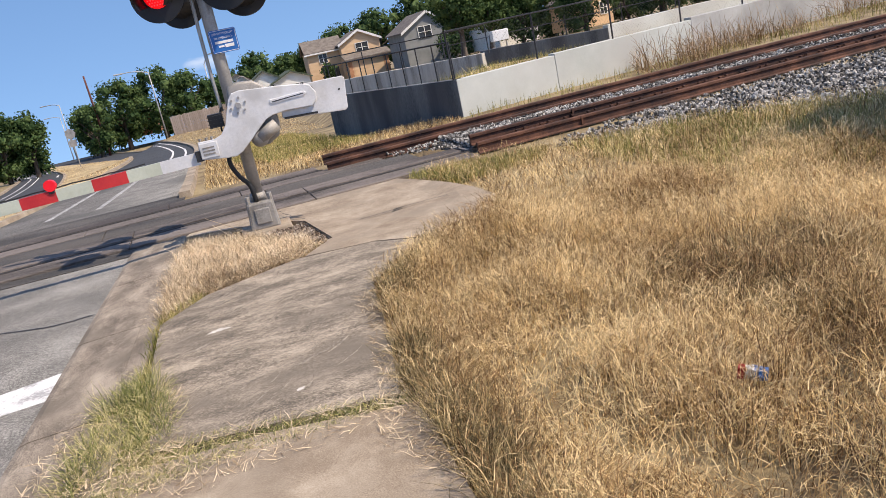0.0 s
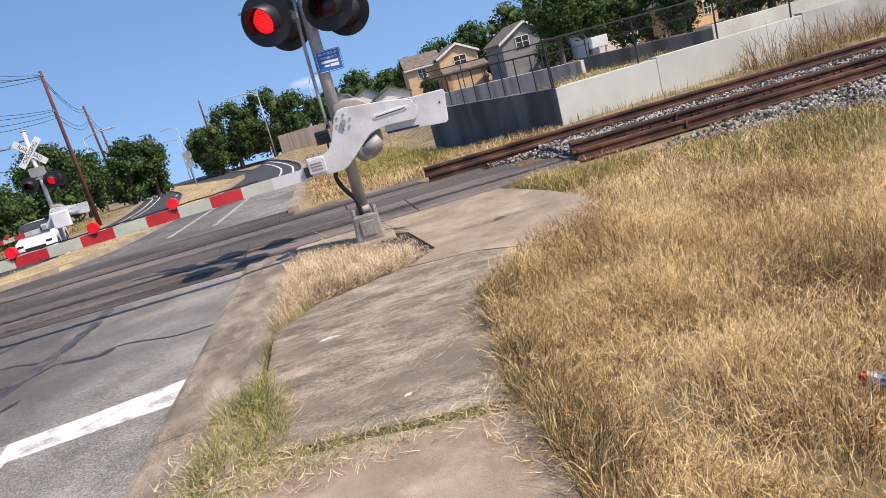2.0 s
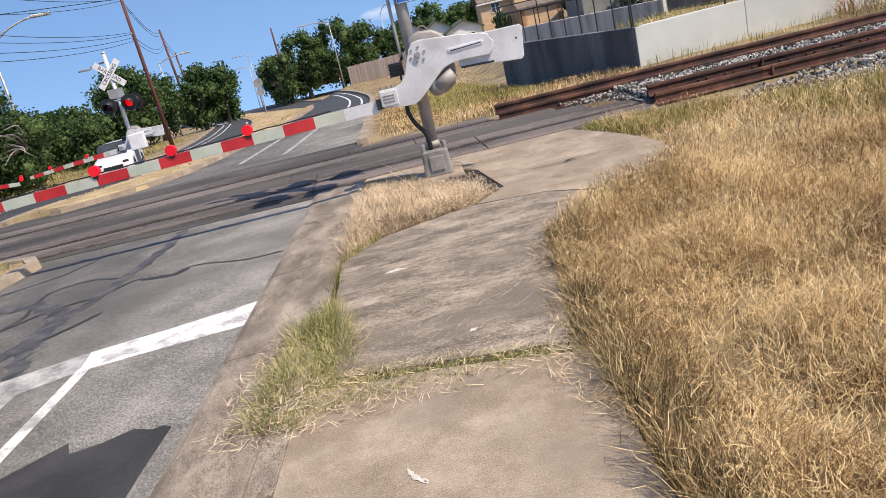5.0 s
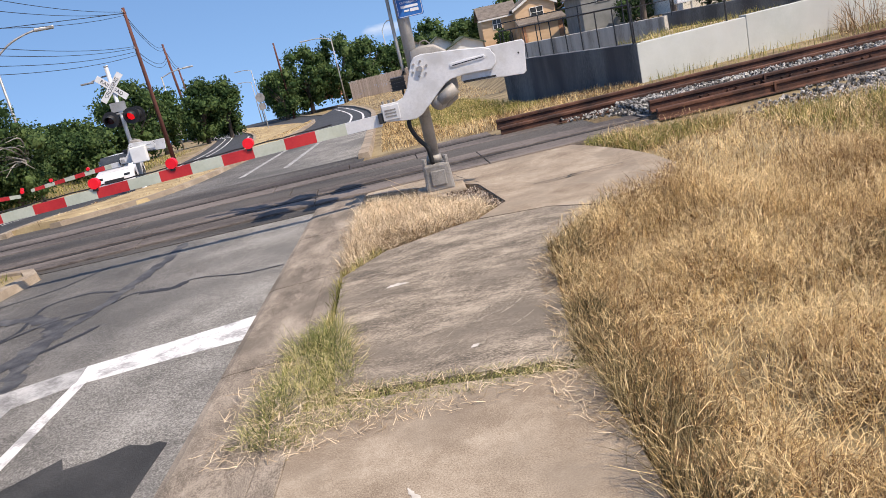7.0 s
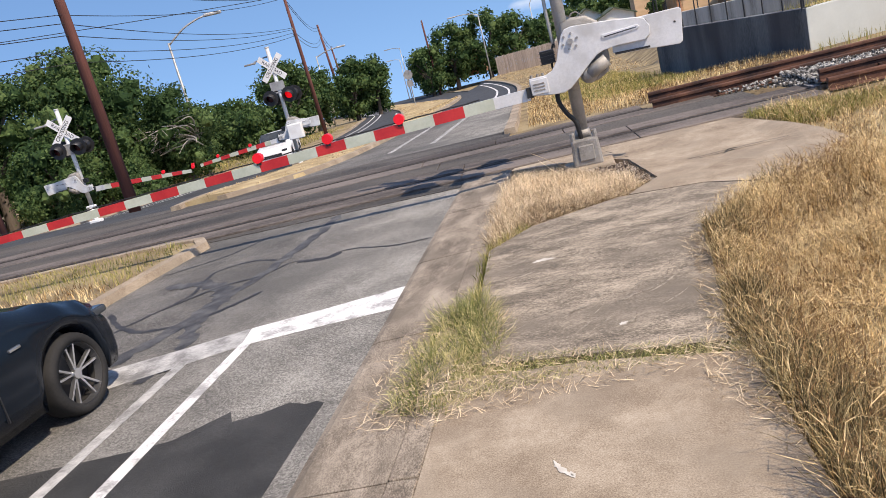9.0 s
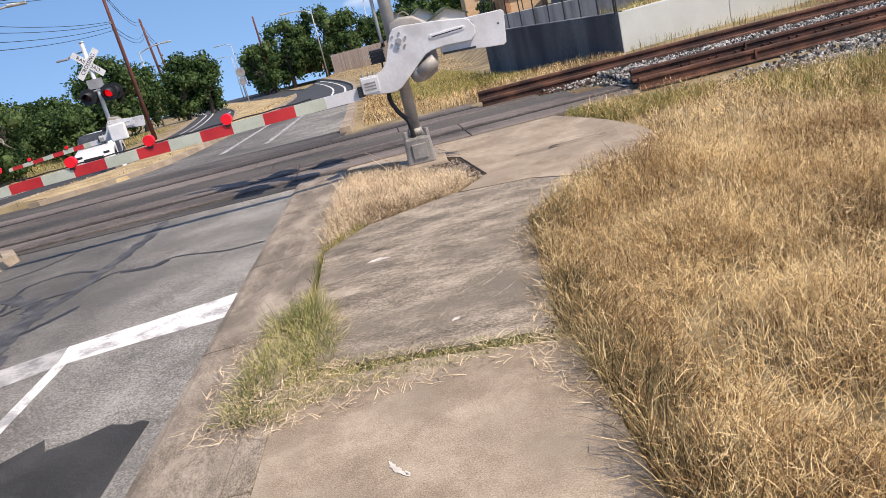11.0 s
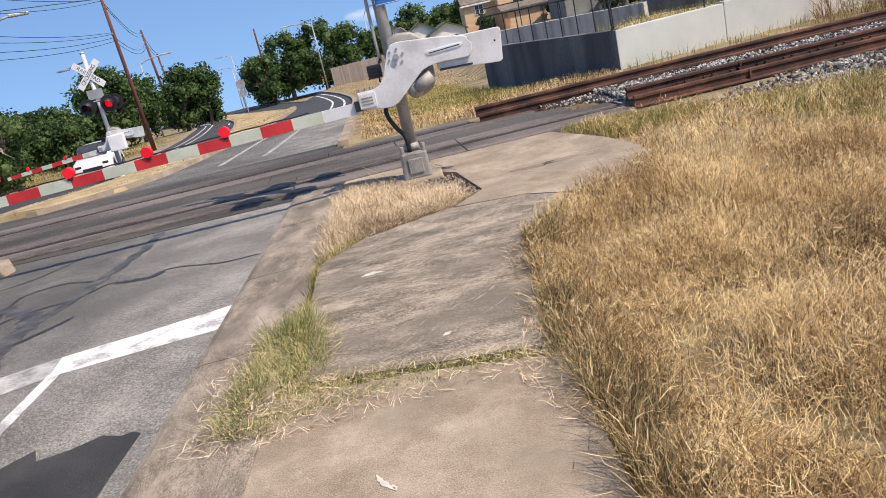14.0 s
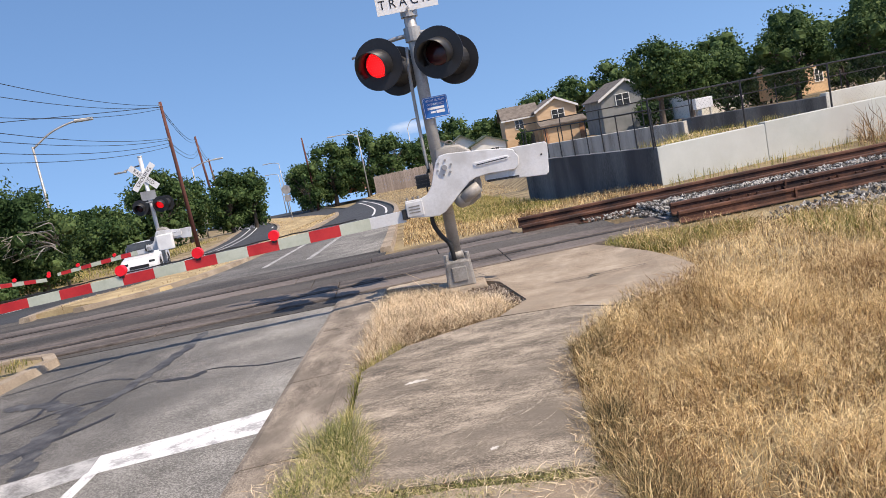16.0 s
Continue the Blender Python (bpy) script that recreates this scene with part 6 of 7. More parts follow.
rng = np.random.default_rng(5)
n = 34000
u = 3.3 + 22 * rng.random(n) ** 1.6
off = np.where(rng.random(n) < 0.5, rng.uniform(0.1, 1.8, n), np.where(rng.random(n) < 0.75, rng.uniform(-1.55, -0.36, n), rng.uniform(2.15, 3.4, n)))
z = np.interp(off, [-1.3, -0.7, -0.25, 0, 2.7, 3.5], [-0.1, -0.09, -0.06, 0.06, 0.06, 0.0]) + rng.uniform(-0.02, 0.04, n)
keep = off > np.where(u < 9, -0.1 - 1.1 * np.clip((u - 4.0) / 5.0, 0, 1), -1.3)
c, s = math.cos(TANG), math.sin(TANG)
P = np.stack([u * c - off * s, TA + u * s + off * c, z], 1)[keep]
stones("ballast", P, 0.032, M_STONE, "grey white crushed stone ballast between the rails", 6)
n = 1100
u = rng.uniform(0.9, 3.4, n)
off = rng.uniform(0.4, 1.9, n)
P = np.stack([u * c - off * s, TA + u * s + off * c, 0.02 + rng.uniform(0, 0.03, n)], 1)
P = P[(u > 3.3 - 0.9 * (off - 0.3)) & (u > 2.3)]
stones("ballast", P, 0.024, M_STONE, "scattered crushed stone at the end of the deck", 7)
SHOULDER = [(4.1, 9.95), (5.0, 9.5), (5.8, 9.3), (6.4, 8.8), (7.2, 7.8), (8.2, 6.9), (9.5, 6.0), (16, 5.0), (16, 11.0), (4.6, 10.35)]
bm = bmesh.new()
slab(bm, SHOULDER, -0.2, -0.035)
tagged(part("track_bed", bm, M_GRAVEL), "grey crushed stone shoulder beside the track", "track bed", "", "structure")
P = rng.uniform((4.1, 5.8, -0.04), (11, 10.6, 0.02), (12000, 3))
P = P[[inside(a, b, SHOULDER) for a, b in P[:, :2]]]
stones("ballast", P, 0.036, M_STONE, "grey white crushed stone on the track shoulder", 9)
GRAVEL_AREA = [(0.12, 8.95), (0.5, 8.95), (0.62, 8.4), (0.64, 7.66), (0.35, 7.9), (0.12, 8.4), (-0.5, 9.5)]
P = rng.uniform((-0.5, 7.6, 0), (0.7, 9.6, 0.03), (5000, 3))
P = P[[inside(a, b, GRAVEL_AREA) for a, b in P[:, :2]]]
stones("gravel", P + np.array((0, 0, -0.02)), 0.018, M_GRAVEL_BROWN, "brown gravel round the foot of the signal", 8)
spikes = thing("rail_spikes", Matrix.Identity(4), "small rusty spikes and bolts along the rail", "rail spikes", "", "stuff")
bm = bmesh.new()
for i in range(60):
    x = 4.0 + i * 0.42
    box(bm, x, x + 0.045, -0.085, -0.03, 0.12, 0.145, 0, TRACK)
    box(bm, x + 0.13, x + 0.17, -0.085, -0.03, 0.125, 0.15, 0, TRACK)
part("spike", bm, M_RUST, spikes)
for off0 in (0.0, -0.27):
    bm = bmesh.new()
    box(bm, 5.0, 5.03, off0 - 0.05, off0 + 0.02, 0.1 if off0 == 0 else -0.02, 0.235 if off0 == 0 else 0.135, 0, TRACK)
    part("joint_bar", bm, M_RUST, spikes)

# ---- grass ----
M_WEED = ramp_mat("yellowing_weeds", [(0.15, 0.17, 0.05), (0.4, 0.39, 0.14), (0.7, 0.6, 0.31)], 1.5, 3, 0.65, 0, 8, vary=1.0, island=True)
thin(M_WEED, 0.3)


def blades(name, P, h, bend, width, material, label, seed, clump=0.45, segs=2, curl=0.5, lie=0.0):
    """Thin curling blades, one joined mesh. P: roots; h: lengths; bend: how far they lie over; lie: the least tilt at the root."""
    rng = np.random.default_rng(seed)
    n = len(P)
    a = rng.uniform(0, 2 * np.pi, n)
    # neighbours lean alike
    field = np.array([noise.noise((x * 1.1, y * 1.1, seed)) + 0.5 * noise.noise((x * 3.1, y * 3.1, seed)) for x, y in P[:, :2]]) * 5.0
    a = np.where(rng.random(n) < clump, field + rng.normal(0, 0.7, n), a)
    th = lie + rng.uniform(0.0, 0.75, n) * bend
    w = (width * rng.uniform(0.6, 1.3, n))[:, None]
    tw = rng.uniform(-0.8, 0.8, n)
    p, V = P, []
    for k in range(segs):
        side = np.stack([-np.sin(a) * np.cos(tw), np.cos(a) * np.cos(tw), np.sin(tw)], 1) * w * (0.5 - 0.22 * k / segs)
        V += [p - side, p + side]
        d = np.stack([np.cos(a) * np.sin(th), np.sin(a) * np.sin(th), np.cos(th)], 1)
        p = p + d * (h / segs)[:, None]
        p[:, 2] = np.maximum(p[:, 2], P[:, 2] + 0.006 + 0.02 * (k + 1) / segs)
        th = th + rng.uniform(-0.15, 1.5, n) * bend / segs
        a = a + rng.normal(0, curl, n)
    V.append(p)
    c = 2 * segs + 1
    V = np.stack(V, 1)
    me = bpy.data.meshes.new(name)
    me.vertices.add(c * n)
    me.vertices.foreach_set("co", V.reshape(-1))
    base = c * np.arange(n)[:, None]
    rows = [base + np.array((2 * k, 2 * k + 1, 2 * k + 3, 2 * k + 2)) for k in range(segs - 1)] + [base + np.array((c - 3, c - 2, c - 1))]
    loops = np.concatenate(rows, 1).reshape(-1)
    per = 4 * (segs - 1) + 3
    me.loops.add(per * n)
    me.loops.foreach_set("vertex_index", loops.astype(np.int32))
    me.polygons.add(segs * n)
    me.polygons.foreach_set("loop_start", (per * np.arange(n)[:, None] + 4 * np.arange(segs)).reshape(-1).astype(np.int32))
    me.update(calc_edges=True)
    me.materials.append(material)
    return tagged(new(name, me), label, "grass", "", "stuff")


def roots(poly, n, seed, z=0.0, land=False):
    rng = np.random.default_rng(seed)
    q = np.array(poly)
    lo, hi = q.min(0), q.max(0)
    A = rng.uniform(lo, hi, (n, 2))
    ins = np.zeros(n, bool)
    for (x0, y0), (x1, y1) in zip(poly, poly[1:] + poly[:1]):
        if y0 != y1:
            ins ^= ((y0 > A[:, 1]) != (y1 > A[:, 1])) & (A[:, 0] < (x1 - x0) * (A[:, 1] - y0) / (y1 - y0) + x0)
    A = A[ins]
    zz = np.full(len(A), z) if not land else np.array([ground_z(x, y) for x, y in A]) + z
    return np.concatenate([A, zz[:, None]], 1)


def lush(P, lo, hi, seed, scale=0.9):
    rng = np.random.default_rng(seed)
    k = np.array([0.5 + 0.5 * noise.noise((x * scale, y * scale, 3.3)) for x, y in P[:, :2]])
    return lo + (hi - lo) * np.clip(k * 0.8 + rng.uniform(0, 0.4, len(P)), 0, 1.2)


EDGE = [(0.64, -1.0), (0.62, 0.5), (0.58, 3.45), (0.52, 3.68), (0.64, 4.6), (0.74, 5.7), (1.03, 6.25), (1.4, 6.72), (2.05, 7.08), (2.48, 7.75), (2.34, 9.2)]
NEAR_G = EDGE[:8] + [(5.2, 6.72), (5.2, -1.0)]
SOUTH_G = [(0.66, -8), (0.64, -1.0), (9.5, -1.0), (9.5, -8)]
MID_G = EDGE[7:] + [(2.16, 9.95), (2.3, 10.35), (3.4, 10.5), (4.3, 9.8), (5.0, 9.5), (5.8, 9.3), (6.4, 8.8), (7.2, 7.8), (8.2, 6.9), (9.5, 6.0), (9.5, -1.0), (5.2, -1.0), (5.2, 6.72)]
FAR_G = [(9.5, -8), (9.5, 6.0), (14, 5.0), (24, 4.0), (24, -8)]
def patchy(P, seed, amount=0.45, scale=1.7):
    """Leaves thinner hollows between the tufts."""
    rng = np.random.default_rng(seed)
    k = np.array([noise.noise((x * scale, y * scale, 7.7)) + 0.6 * noise.noise((x * scale * 3, y * scale * 3, 1.1)) for x, y in P[:, :2]])
    return P[rng.random(len(P)) < np.clip(1.0 - amount * (0.5 - k * 1.6), 0.15, 1.0)]


def tufts(P):
    """Mounds and hollows: a factor on the height."""
    k = np.array([0.95 * noise.noise((x * 1.2, y * 1.2, 5.1)) + 0.65 * noise.noise((x * 3.3, y * 3.3, 2.7)) for x, y in P[:, :2]])
    return np.clip(1.08 + k, 0.35, 1.75)


P = patchy(roots(NEAR_G, 165000, 11, -0.05), 14, 0.6)
blades("dry_grass", P, lush(P, 0.09, 0.25, 12) * tufts(P), 1.45, 0.0038, M_DRY, "tall matted straw coloured dry grass beside the sidewalk", 13, 0.4, 3, 0.75)
P = patchy(roots(SOUTH_G, 30000, 20, -0.05), 24, 0.6)
blades("dry_grass", P, lush(P, 0.1, 0.28, 19) * tufts(P), 1.3, 0.012, M_DRY, "matted straw coloured dry grass along the sidewalk", 18)
P = patchy(roots(MID_G, 78000, 21, -0.05), 24, 0.6)
short = np.where(P[:, 1] > 8.2, 0.62, 1.0)
blades("dry_grass", P, lush(P, 0.1, 0.27, 22) * tufts(P) * short, 1.5, 0.0058, M_DRY, "matted straw coloured dry grass towards the tracks", 23, 0.5, 3, 0.7)
P = patchy(roots(NEAR_G, 190000, 15, 0.0), 16, 0.8)
P[:, 2] += np.random.default_rng(17).uniform(0.0, 0.18, len(P)) * tufts(P)
blades("straw_mat", P, lush(P, 0.05, 0.15, 18), 1.1, 0.0032, M_STRAW_TOP, "tangled pale straw lying over the dry grass", 19, 0.3, 2, 0.7, 0.5)
P = patchy(roots(MID_G, 52000, 25, 0.0), 26, 0.7)
P[:, 2] += np.random.default_rng(27).uniform(0.02, 0.17, len(P)) * tufts(P) * np.where(P[:, 1] > 8.2, 0.55, 1.0)
blades("straw_mat", P, lush(P, 0.07, 0.19, 28), 1.0, 0.0045, M_STRAW_TOP, "tangled pale straw lying over the dry grass", 29, 0.4, 2, 0.5, 0.5)
P = roots(FAR_G, 24000, 31, -0.05)
blades("dry_grass", P, lush(P, 0.12, 0.28, 32), 1.0, 0.018, M_DRY, "dry grass verge beside the railway", 33)
P = roots([(2.4, 9.0), (2.16, 10.0), (2.0, 10.3), (2.6, 10.45), (4.0, 9.9), (3.6, 9.2)], 5000, 35, -0.04)
blades("green_grass", P, lush(P, 0.08, 0.2, 36), 1.3, 0.006, M_GREEN, "greener grass at the end of the apron", 37)
P = roots([(4.2, 5.4), (4.0, 9.4), (5.6, 9.2), (6.3, 8.7), (7.2, 7.7), (8.5, 6.4), (8, 4)], 15000, 38, -0.04)
blades("green_grass", P, lush(P, 0.12, 0.27, 39), 1.1, 0.009, M_GREEN, "patchy green grass among the dry stalks", 40)
P = roots([(-1.3, 3.5), (-1.02, 3.3), (-0.7, 3.5), (-0.72, 4.0), (-0.84, 4.7), (-0.98, 5.3), (-1.08, 4.9), (-1.24, 4.4)], 9000, 41, -0.03)
blades("green_grass", P, lush(P, 0.07, 0.22, 42) * tufts(P), 1.3, 0.0042, M_WEED, "clump of yellow green weeds at the kerb", 43, 0.3, 3, 0.8, 0.25)
P = roots([(-1.15, 3.42), (-0.3, 3.52), (0.55, 3.52), (0.6, 3.64), (0.1, 3.78), (-0.85, 3.95)], 9000, 44, 0.01)
blades("green_grass", P, lush(P, 0.025, 0.08, 45), 1.2, 0.0042, M_WEED, "short weeds growing in the sidewalk joint", 46, 0.2, 2, 0.8, 0.45)
P = roots([(-1.02, 4.9), (-0.93, 5.0), (-0.96, 6.2), (-0.6, 6.8), (-0.75, 6.9), (-1.04, 6.4)], 2600, 47, -0.03)
blades("green_grass", P, lush(P, 0.05, 0.16, 48), 1.1, 0.006, M_GREEN, "low weeds along the slab edge", 49, 0.3)
P = roots([(-1.03, 6.3), (-0.62, 6.85), (0.15, 7.3), (0.5, 7.6), (0.3, 8.1), (0.05, 8.5), (-0.25, 9.0), (-0.9, 9.3), (-1.03, 9.0)], 30000, 51, -0.04)
blades("dry_grass", P, lush(P, 0.1, 0.26, 52), 1.35, 0.0042, M_DRY_PALE, "pale dry grass tuft round the signal foot", 53, 0.4, 3, 0.8, 0.25)
P = roots([(p[0] - 0.1, p[1] - 0.1) for p in MEDIAN_NEAR[1:]] + [(-5.8, -2)], 26000, 61, 0.03)
P = P[(P[:, 1] > 3) & (P[:, 0] < -5.6)]
g = np.array([noise.noise((x * 0.6, y * 0.6, 9)) for x, y in P[:, :2]]) > 0.05
blades("dry_grass", P[~g], lush(P[~g], 0.05, 0.14, 62), 1.0, 0.009, M_DRY, "short dry grass on the median", 63)
blades("green_grass", P[g], lush(P[g], 0.06, 0.16, 64), 0.9, 0.009, M_GREEN, "green grass patches on the median", 65)
P = roots(MEDIAN_FAR, 50000, 66, 0.07, True)
P[:, 2] = np.array([ground_z(min(x, -5), y) for x, y in P[:, :2]]) + 0.06
blades("dry_grass", P, lush(P, 0.03, 0.09, 67), 1.1, 0.012, M_DRY, "dry straw grass on the far median", 68)
P = roots([(-1.0, 15.2), (1.6, 14.3), (4.4, 15.2), (4.5, 16.2), (2.2, 21.4), (1.2, 34), (-1.4, 34), (-1.5, 26)], 46000, 71, -0.06, True)
blades("dry_grass", P, lush(P, 0.06, 0.19, 72), 1.1, 0.008, M_DRY, "tall straw grass in the corner beyond the tracks", 73)
P = roots([(0.6, 17.5), (2.9, 17.8), (2.3, 21.6), (1.6, 30), (-0.6, 30), (-0.6, 21)], 12000, 74, -0.06, True)
blades("green_grass", P, lush(P, 0.1, 0.26, 75), 0.9, 0.012, M_GREEN, "rank green grass by the shaded wall", 76)
P = roots([(4.3, 15.0), (30, 18.5), (30, 22), (4.7, 16.25)], 9000, 77, -0.05)
blades("green_grass", P, lush(P, 0.08, 0.3, 78), 0.7, 0.012, M_GREEN, "weeds along the foot of the wall", 79)
P = roots([(8.6, 15.6), (11.6, 16.4), (22, 19.4), (22, 20.3), (9.4, 17.3)], 16000, 81, -0.05)
P = patchy(P, 80, 1.7, 0.9)
blades("dry_reeds", P[:5500], lush(P[:5500], 0.2, 1.0, 82) * tufts(P[:5500]), 1.3, 0.014, M_REED, "tall dead brown weeds bushing up against the wall", 83, 0.2, 3, 0.7)
P = roots([(4.8, 16.7), (11.5, 18.45), (31, 23.4), (31, 25.3), (11.0, 21.2), (8.3, 24.9), (4.7, 20.4)], 18000, 93, 0.4)
blades("green_grass", P, lush(P, 0.1, 0.36, 94), 0.8, 0.012, M_GREEN, "yellow green grass on the bank behind the wall", 95)
P = roots([(4.9, 16.7), (12, 18.6), (32, 24), (32, 60), (14, 60), (4.4, 30), (3, 22)], 20000, 84, -0.06, True)
blades("green_grass", P, lush(P, 0.1, 0.3, 85), 0.8, 0.03, M_GREEN, "rough grass in the yards behind the walls", 86)
P = roots([(-12.5, 16.2), (-9.3, 22), (-18, 24), (-24, 16), (-34, 14), (-34, 26), (-20, 34), (-16.6, 44), (-17.5, 58), (-24, 60), (-40, 30), (-40, 13)], 32000, 87, -0.06, True)
P = P[P[:, 0] < np.array([edge_at(west_f, y) for y in P[:, 1]]) - 0.3]
blades("green_grass", P, lush(P, 0.1, 0.35, 88), 0.8, 0.025, M_GREEN, "rough green undergrowth below the oaks", 89)
P = roots([(-1.6, 34), (3, 30), (4, 60), (-4, 78), (-9, 82), (-3.6, 52)], 26000, 90, -0.06, True)
blades("dry_grass", P, lush(P, 0.04, 0.1, 91), 1.0, 0.014, M_DRY, "dry verge below the wooden fence", 92)

# fallen straw lying over the joint, the gutter and the slab edges
for poly, n, sd in (([(-1.3, 3.45), (-0.9, 3.25), (0.6, 3.42), (0.62, 3.62), (-0.3, 3.85), (-0.95, 3.95)], 1300, 101), ([(-1.5, 3.3), (-1.0, 3.2), (-0.62, 3.6), (-0.7, 4.6), (-1.0, 5.2), (-1.42, 4.4)], 1300, 104), ([(0.3, 3.2), (0.6, 2.6), (0.62, 3.6), (0.74, 5.6), (0.56, 5.5), (0.45, 4.0)], 2200, 107), ([(-0.5, 6.85), (0.3, 7.25), (0.6, 7.6), (0.45, 7.7), (-0.6, 7.0)], 1200, 110)):
    P = roots(poly, n, sd, 0.032)
    blades("straw_litter", P, lush(P, 0.03, 0.12, sd + 1), 0.25, 0.0035, M_DRY_PALE, "fallen dry straw scattered over the concrete", sd + 2, 0.1, 2, 0.4, 1.36)

# grey green fringe hanging over the edge of the slabs, and dull grass standing in for two shadow patches
P = roots(EDGE[1:8] + [(x + 0.26, y) for x, y in EDGE[1:8]][::-1], 26000, 121, -0.03)
blades("grass_fringe", P, lush(P, 0.12, 0.3, 122) * tufts(P), 1.15, 0.0034, M_EDGE, "grey green dead grass along the sidewalk edge", 123, 0.3, 3, 0.6)
for poly, n, sd in (([(2.15, 4.0), (2.5, 4.55), (3.7, 4.35), (3.5, 3.2), (2.8, 2.75), (2.35, 3.3)], 9000, 124), ([(4.6, 5.0), (5.5, 4.7), (7.8, 6.0), (7.2, 7.0), (5.6, 6.75)], 14000, 128)):
    P = patchy(roots(poly, n, sd, -0.03), sd + 1, 0.7)
    blades("dead_grass", P, lush(P, 0.12, 0.3, sd + 2), 1.3, 0.005, M_EDGE, "dull grey brown grass put in for a shadow on the verge", sd + 3)

# long lone stalks
bm = bmesh.new()
for p, q in (((-0.15, 9.0, 0), (-0.62, 8.8, 0.36)), ((-0.3, 8.7, 0), (-0.55, 8.6, 0.3))):
    pipe(bm, [p, q], 0.004, 4, 0.002)
tagged(part("dry_stalk", bm, M_DRY_PALE), "long pale dry stalk leaning by the signal foot", "grass", "", "stuff")

# crushed can lying in the grass
can = thing("crushed_can", pose(1.93, 2.64, 0.1, 12, 78, 160), "crushed blue white and red drink can in dry grass", "can")
for name, z0, z1, mat_ in (("can_body", -0.06, 0.0, M_BLUE), ("can_band", 0.0, 0.035, M_SIGN), ("can_top", 0.035, 0.065, M_RED)):
    bm = bmesh.new()
    rnd = random.Random(3)
    rings = []
    for i in range(5):
        zz = z0 + (z1 - z0) * i / 4
        rings.append([bm.verts.new(((0.034 + 0.01 * noise.noise((k * 0.7, zz * 30, 1))) * math.cos(2 * math.pi * k / 14), (0.022 + 0.01 * noise.noise((k * 0.9, zz * 30, 5))) * math.sin(2 * math.pi * k / 14), zz)) for k in range(14)])
    for u, v in zip(rings, rings[1:]):
        for k in range(14):
            bm.faces.new((u[k], u[(k + 1) % 14], v[(k + 1) % 14], v[k]))
    bm.faces.new(rings[0][::-1])
    bm.faces.new(rings[-1])
    part(name, bm, mat_, can)

# pale paint scuffs on the slabs
def scuff(pts, w):
    L = smooth_line([(*p, 0) for p in pts], 5)
    bm = bmesh.new()
    prev = None
    rnd = random.Random(9)
    for i, p in enumerate(L):
        d = (L[min(i + 1, len(L) - 1)] - L[max(0, i - 1)]).normalized()
        nrm = Vector((-d.y, d.x, 0)) * w * rnd.uniform(0.5, 1.2) * math.sin(math.pi * (i + 0.5) / len(L))
        cur = [bm.verts.new((p.x + nrm.x, p.y + nrm.y, 0.0335)), bm.verts.new((p.x - nrm.x, p.y - nrm.y, 0.0335))]
        if prev:
            bm.faces.new((prev[0], prev[1], cur[1], cur[0]))
        prev = cur
    tagged(part("paint_spot", bm, M_SCUFF), "small pale paint splash on the sidewalk slab", "paint spot", "paint spots", "structure")


scuff([(-0.4, 2.76), (-0.37, 2.69), (-0.31, 2.61)], 0.016)
scuff([(-0.33, 2.66), (-0.31, 2.62)], 0.01)
scuff([(-0.02, 4.08), (0.0, 4.1), (0.03, 4.12)], 0.022)
scuff([(-0.58, 5.6), (-0.5, 5.63), (-0.4, 5.62)], 0.04)

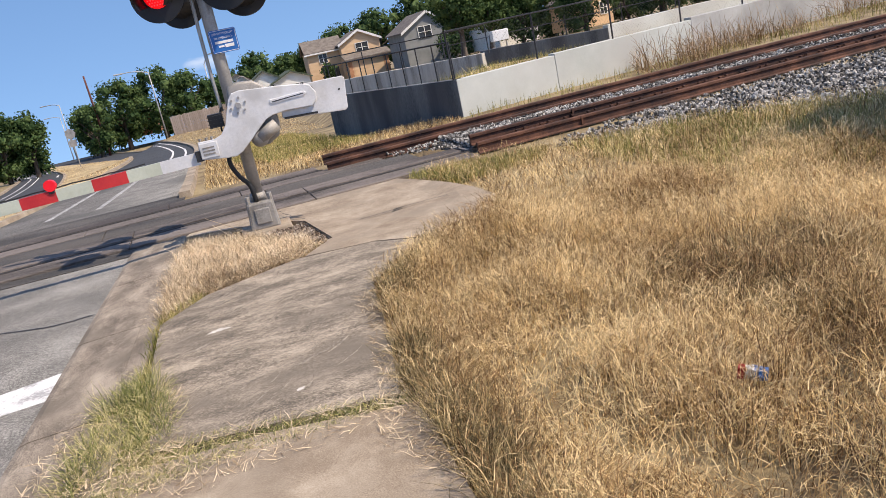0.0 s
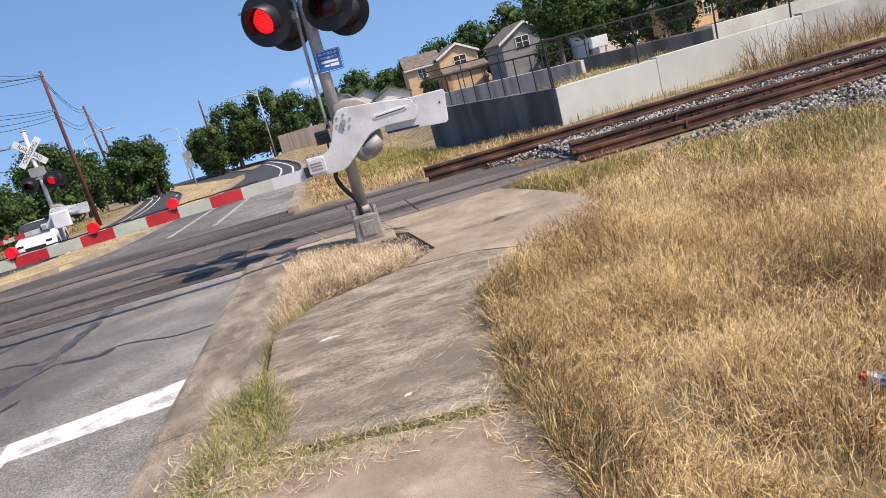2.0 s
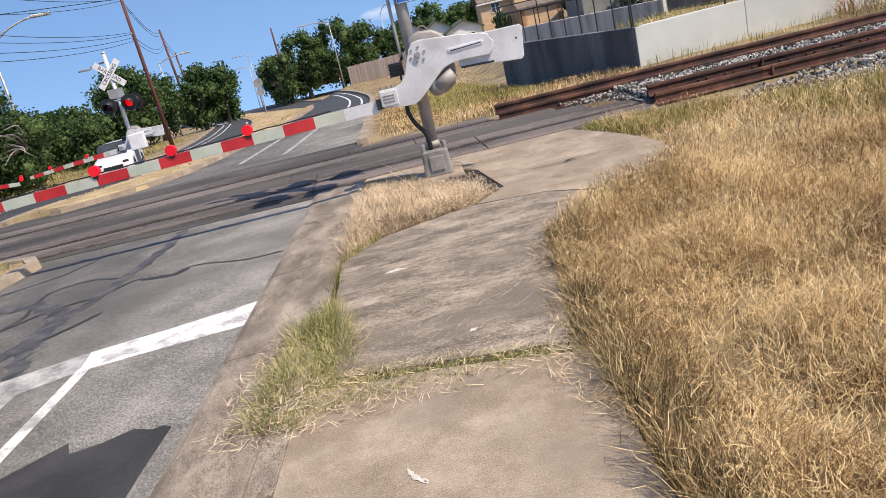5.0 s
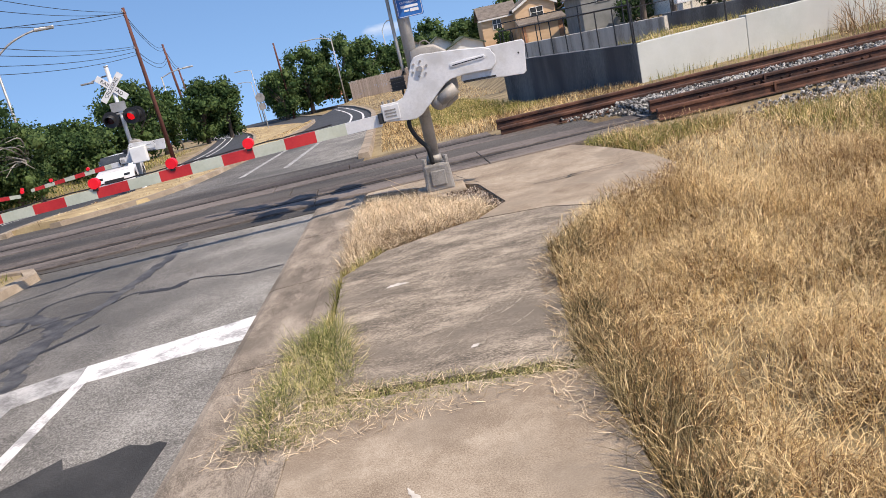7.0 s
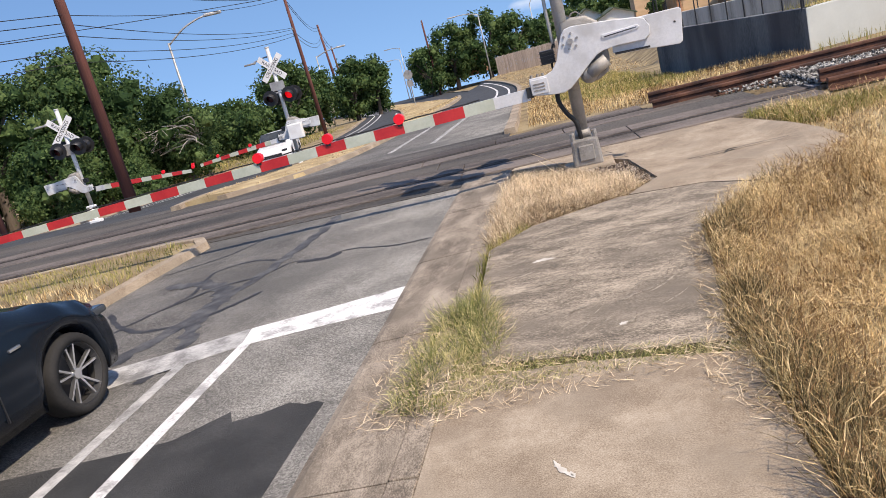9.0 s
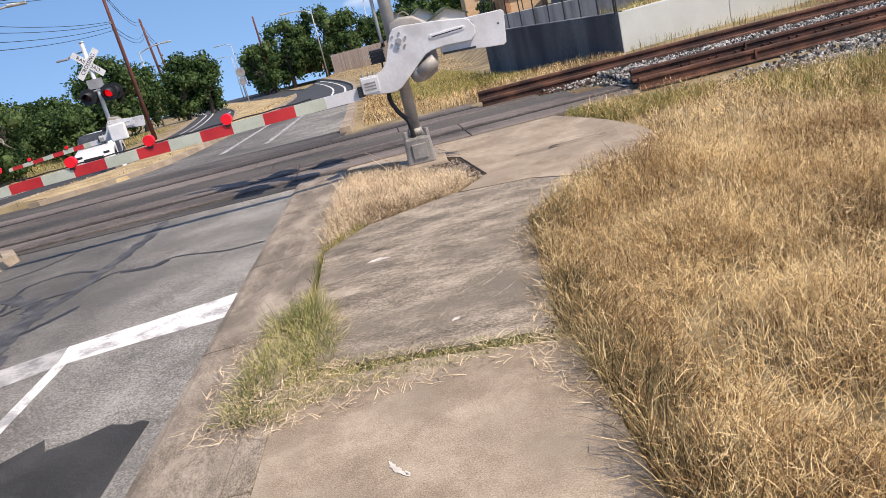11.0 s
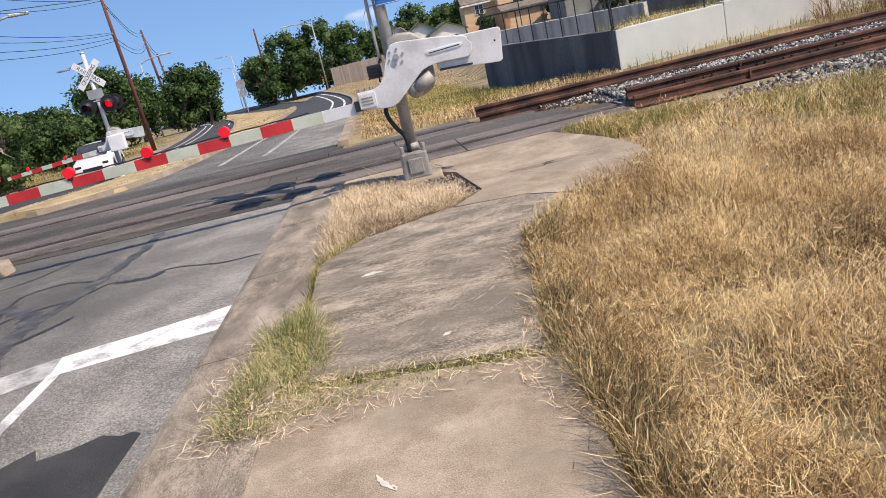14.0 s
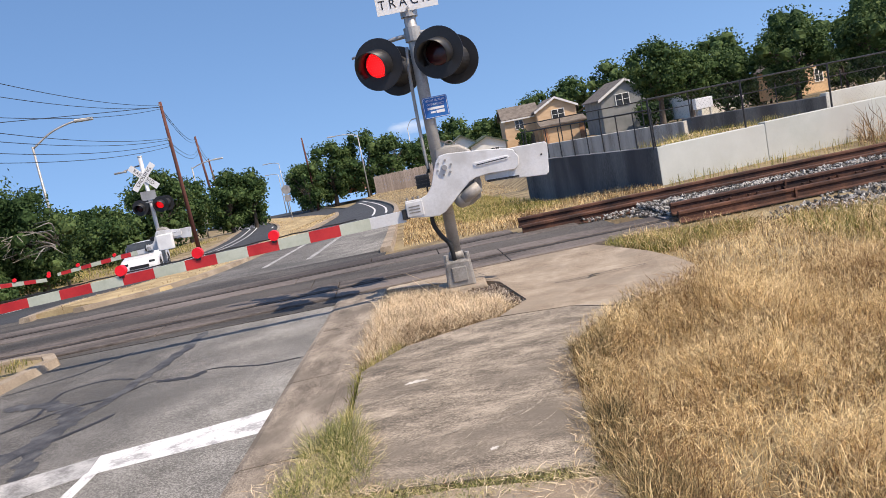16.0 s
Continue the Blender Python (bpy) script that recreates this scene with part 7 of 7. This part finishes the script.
M_SCRAPE = ramp_mat("scraped_concrete", [(0.1, 0.084, 0.064), (0.24, 0.205, 0.16), (0.38, 0.325, 0.255)], 14, 8, 0.9, 0.03, 90, grain=2.2)
rnd = random.Random(21)
for i in range(64):
    x, y = rnd.uniform(-0.9, 0.5), rnd.uniform(3.95, 6.7)
    if not inside(x, y, SLAB_B) or (x > 0.1 and rnd.random() < 0.6):
        continue
    a, ln = radians(rnd.uniform(6, 30) + 26 * max(0.0, (5.0 - y))), rnd.uniform(0.08, 0.42)
    w = rnd.uniform(0.004, 0.017)
    bm = bmesh.new()
    prev = None
    for k in range(7):
        t = k / 6
        px, py = x + math.cos(a + 0.2 * t) * ln * t, y + math.sin(a + 0.2 * t) * ln * t
        ww = w * math.sin(math.pi * min(0.96, max(0.04, t)))
        cur = [bm.verts.new((px - 0.3 * ww, py + ww, 0.0325)), bm.verts.new((px + 0.3 * ww, py - ww, 0.0325))]
        if prev:
            bm.faces.new((prev[0], prev[1], cur[1], cur[0]))
        prev = cur
    tagged(part("scrape_mark", bm, M_SCRAPE), "pale curved scrape mark on the stained slab", "scrape mark", "scrape marks", "structure")


def slab_crack(pts, w=0.006):
    L = smooth_line([(*p, 0) for p in pts], 4)
    bm = bmesh.new()
    prev = None
    rnd = random.Random(int(pts[0][0] * 1000))
    for i, p in enumerate(L):
        j = rnd.uniform(-0.012, 0.012)
        cur = [bm.verts.new((p.x + j, p.y + w + j, 0.033)), bm.verts.new((p.x + j, p.y - w + j, 0.033))]
        if prev:
            bm.faces.new((prev[0], prev[1], cur[1], cur[0]))
        prev = cur
    tagged(part("slab_crack", bm, M_CRACK), "thin dark crack in the concrete", "crack", "slab cracks", "structure")


M_CRACK = ramp_mat("crack_dirt", [(0.05, 0.04, 0.03), (0.11, 0.09, 0.07)], 8, 5, 0.95, 0.1, 40)
slab_crack([(0.05, 10.4), (0.18, 10.0), (0.3, 9.5), (0.45, 9.0)], 0.02)
slab_crack([(1.0, 8.2), (1.4, 8.25), (1.8, 8.3), (2.05, 8.3)], 0.008)
slab_crack([(1.4, 8.23), (1.46, 8.27), (1.52, 8.26)], 0.025)
slab_crack([(0.05, 3.9), (0.12, 4.6), (0.1, 5.2)], 0.004)
slab_crack([(0.3, 4.4), (0.36, 4.9), (0.5, 5.4)], 0.004)

# unseen shade tree beside the verge, outside the walk, added to cast its shadow
tree(9.1, 4.4, 5.4, 1.7, 311, 0.2, 3500, base=-0.1, low=0.45)
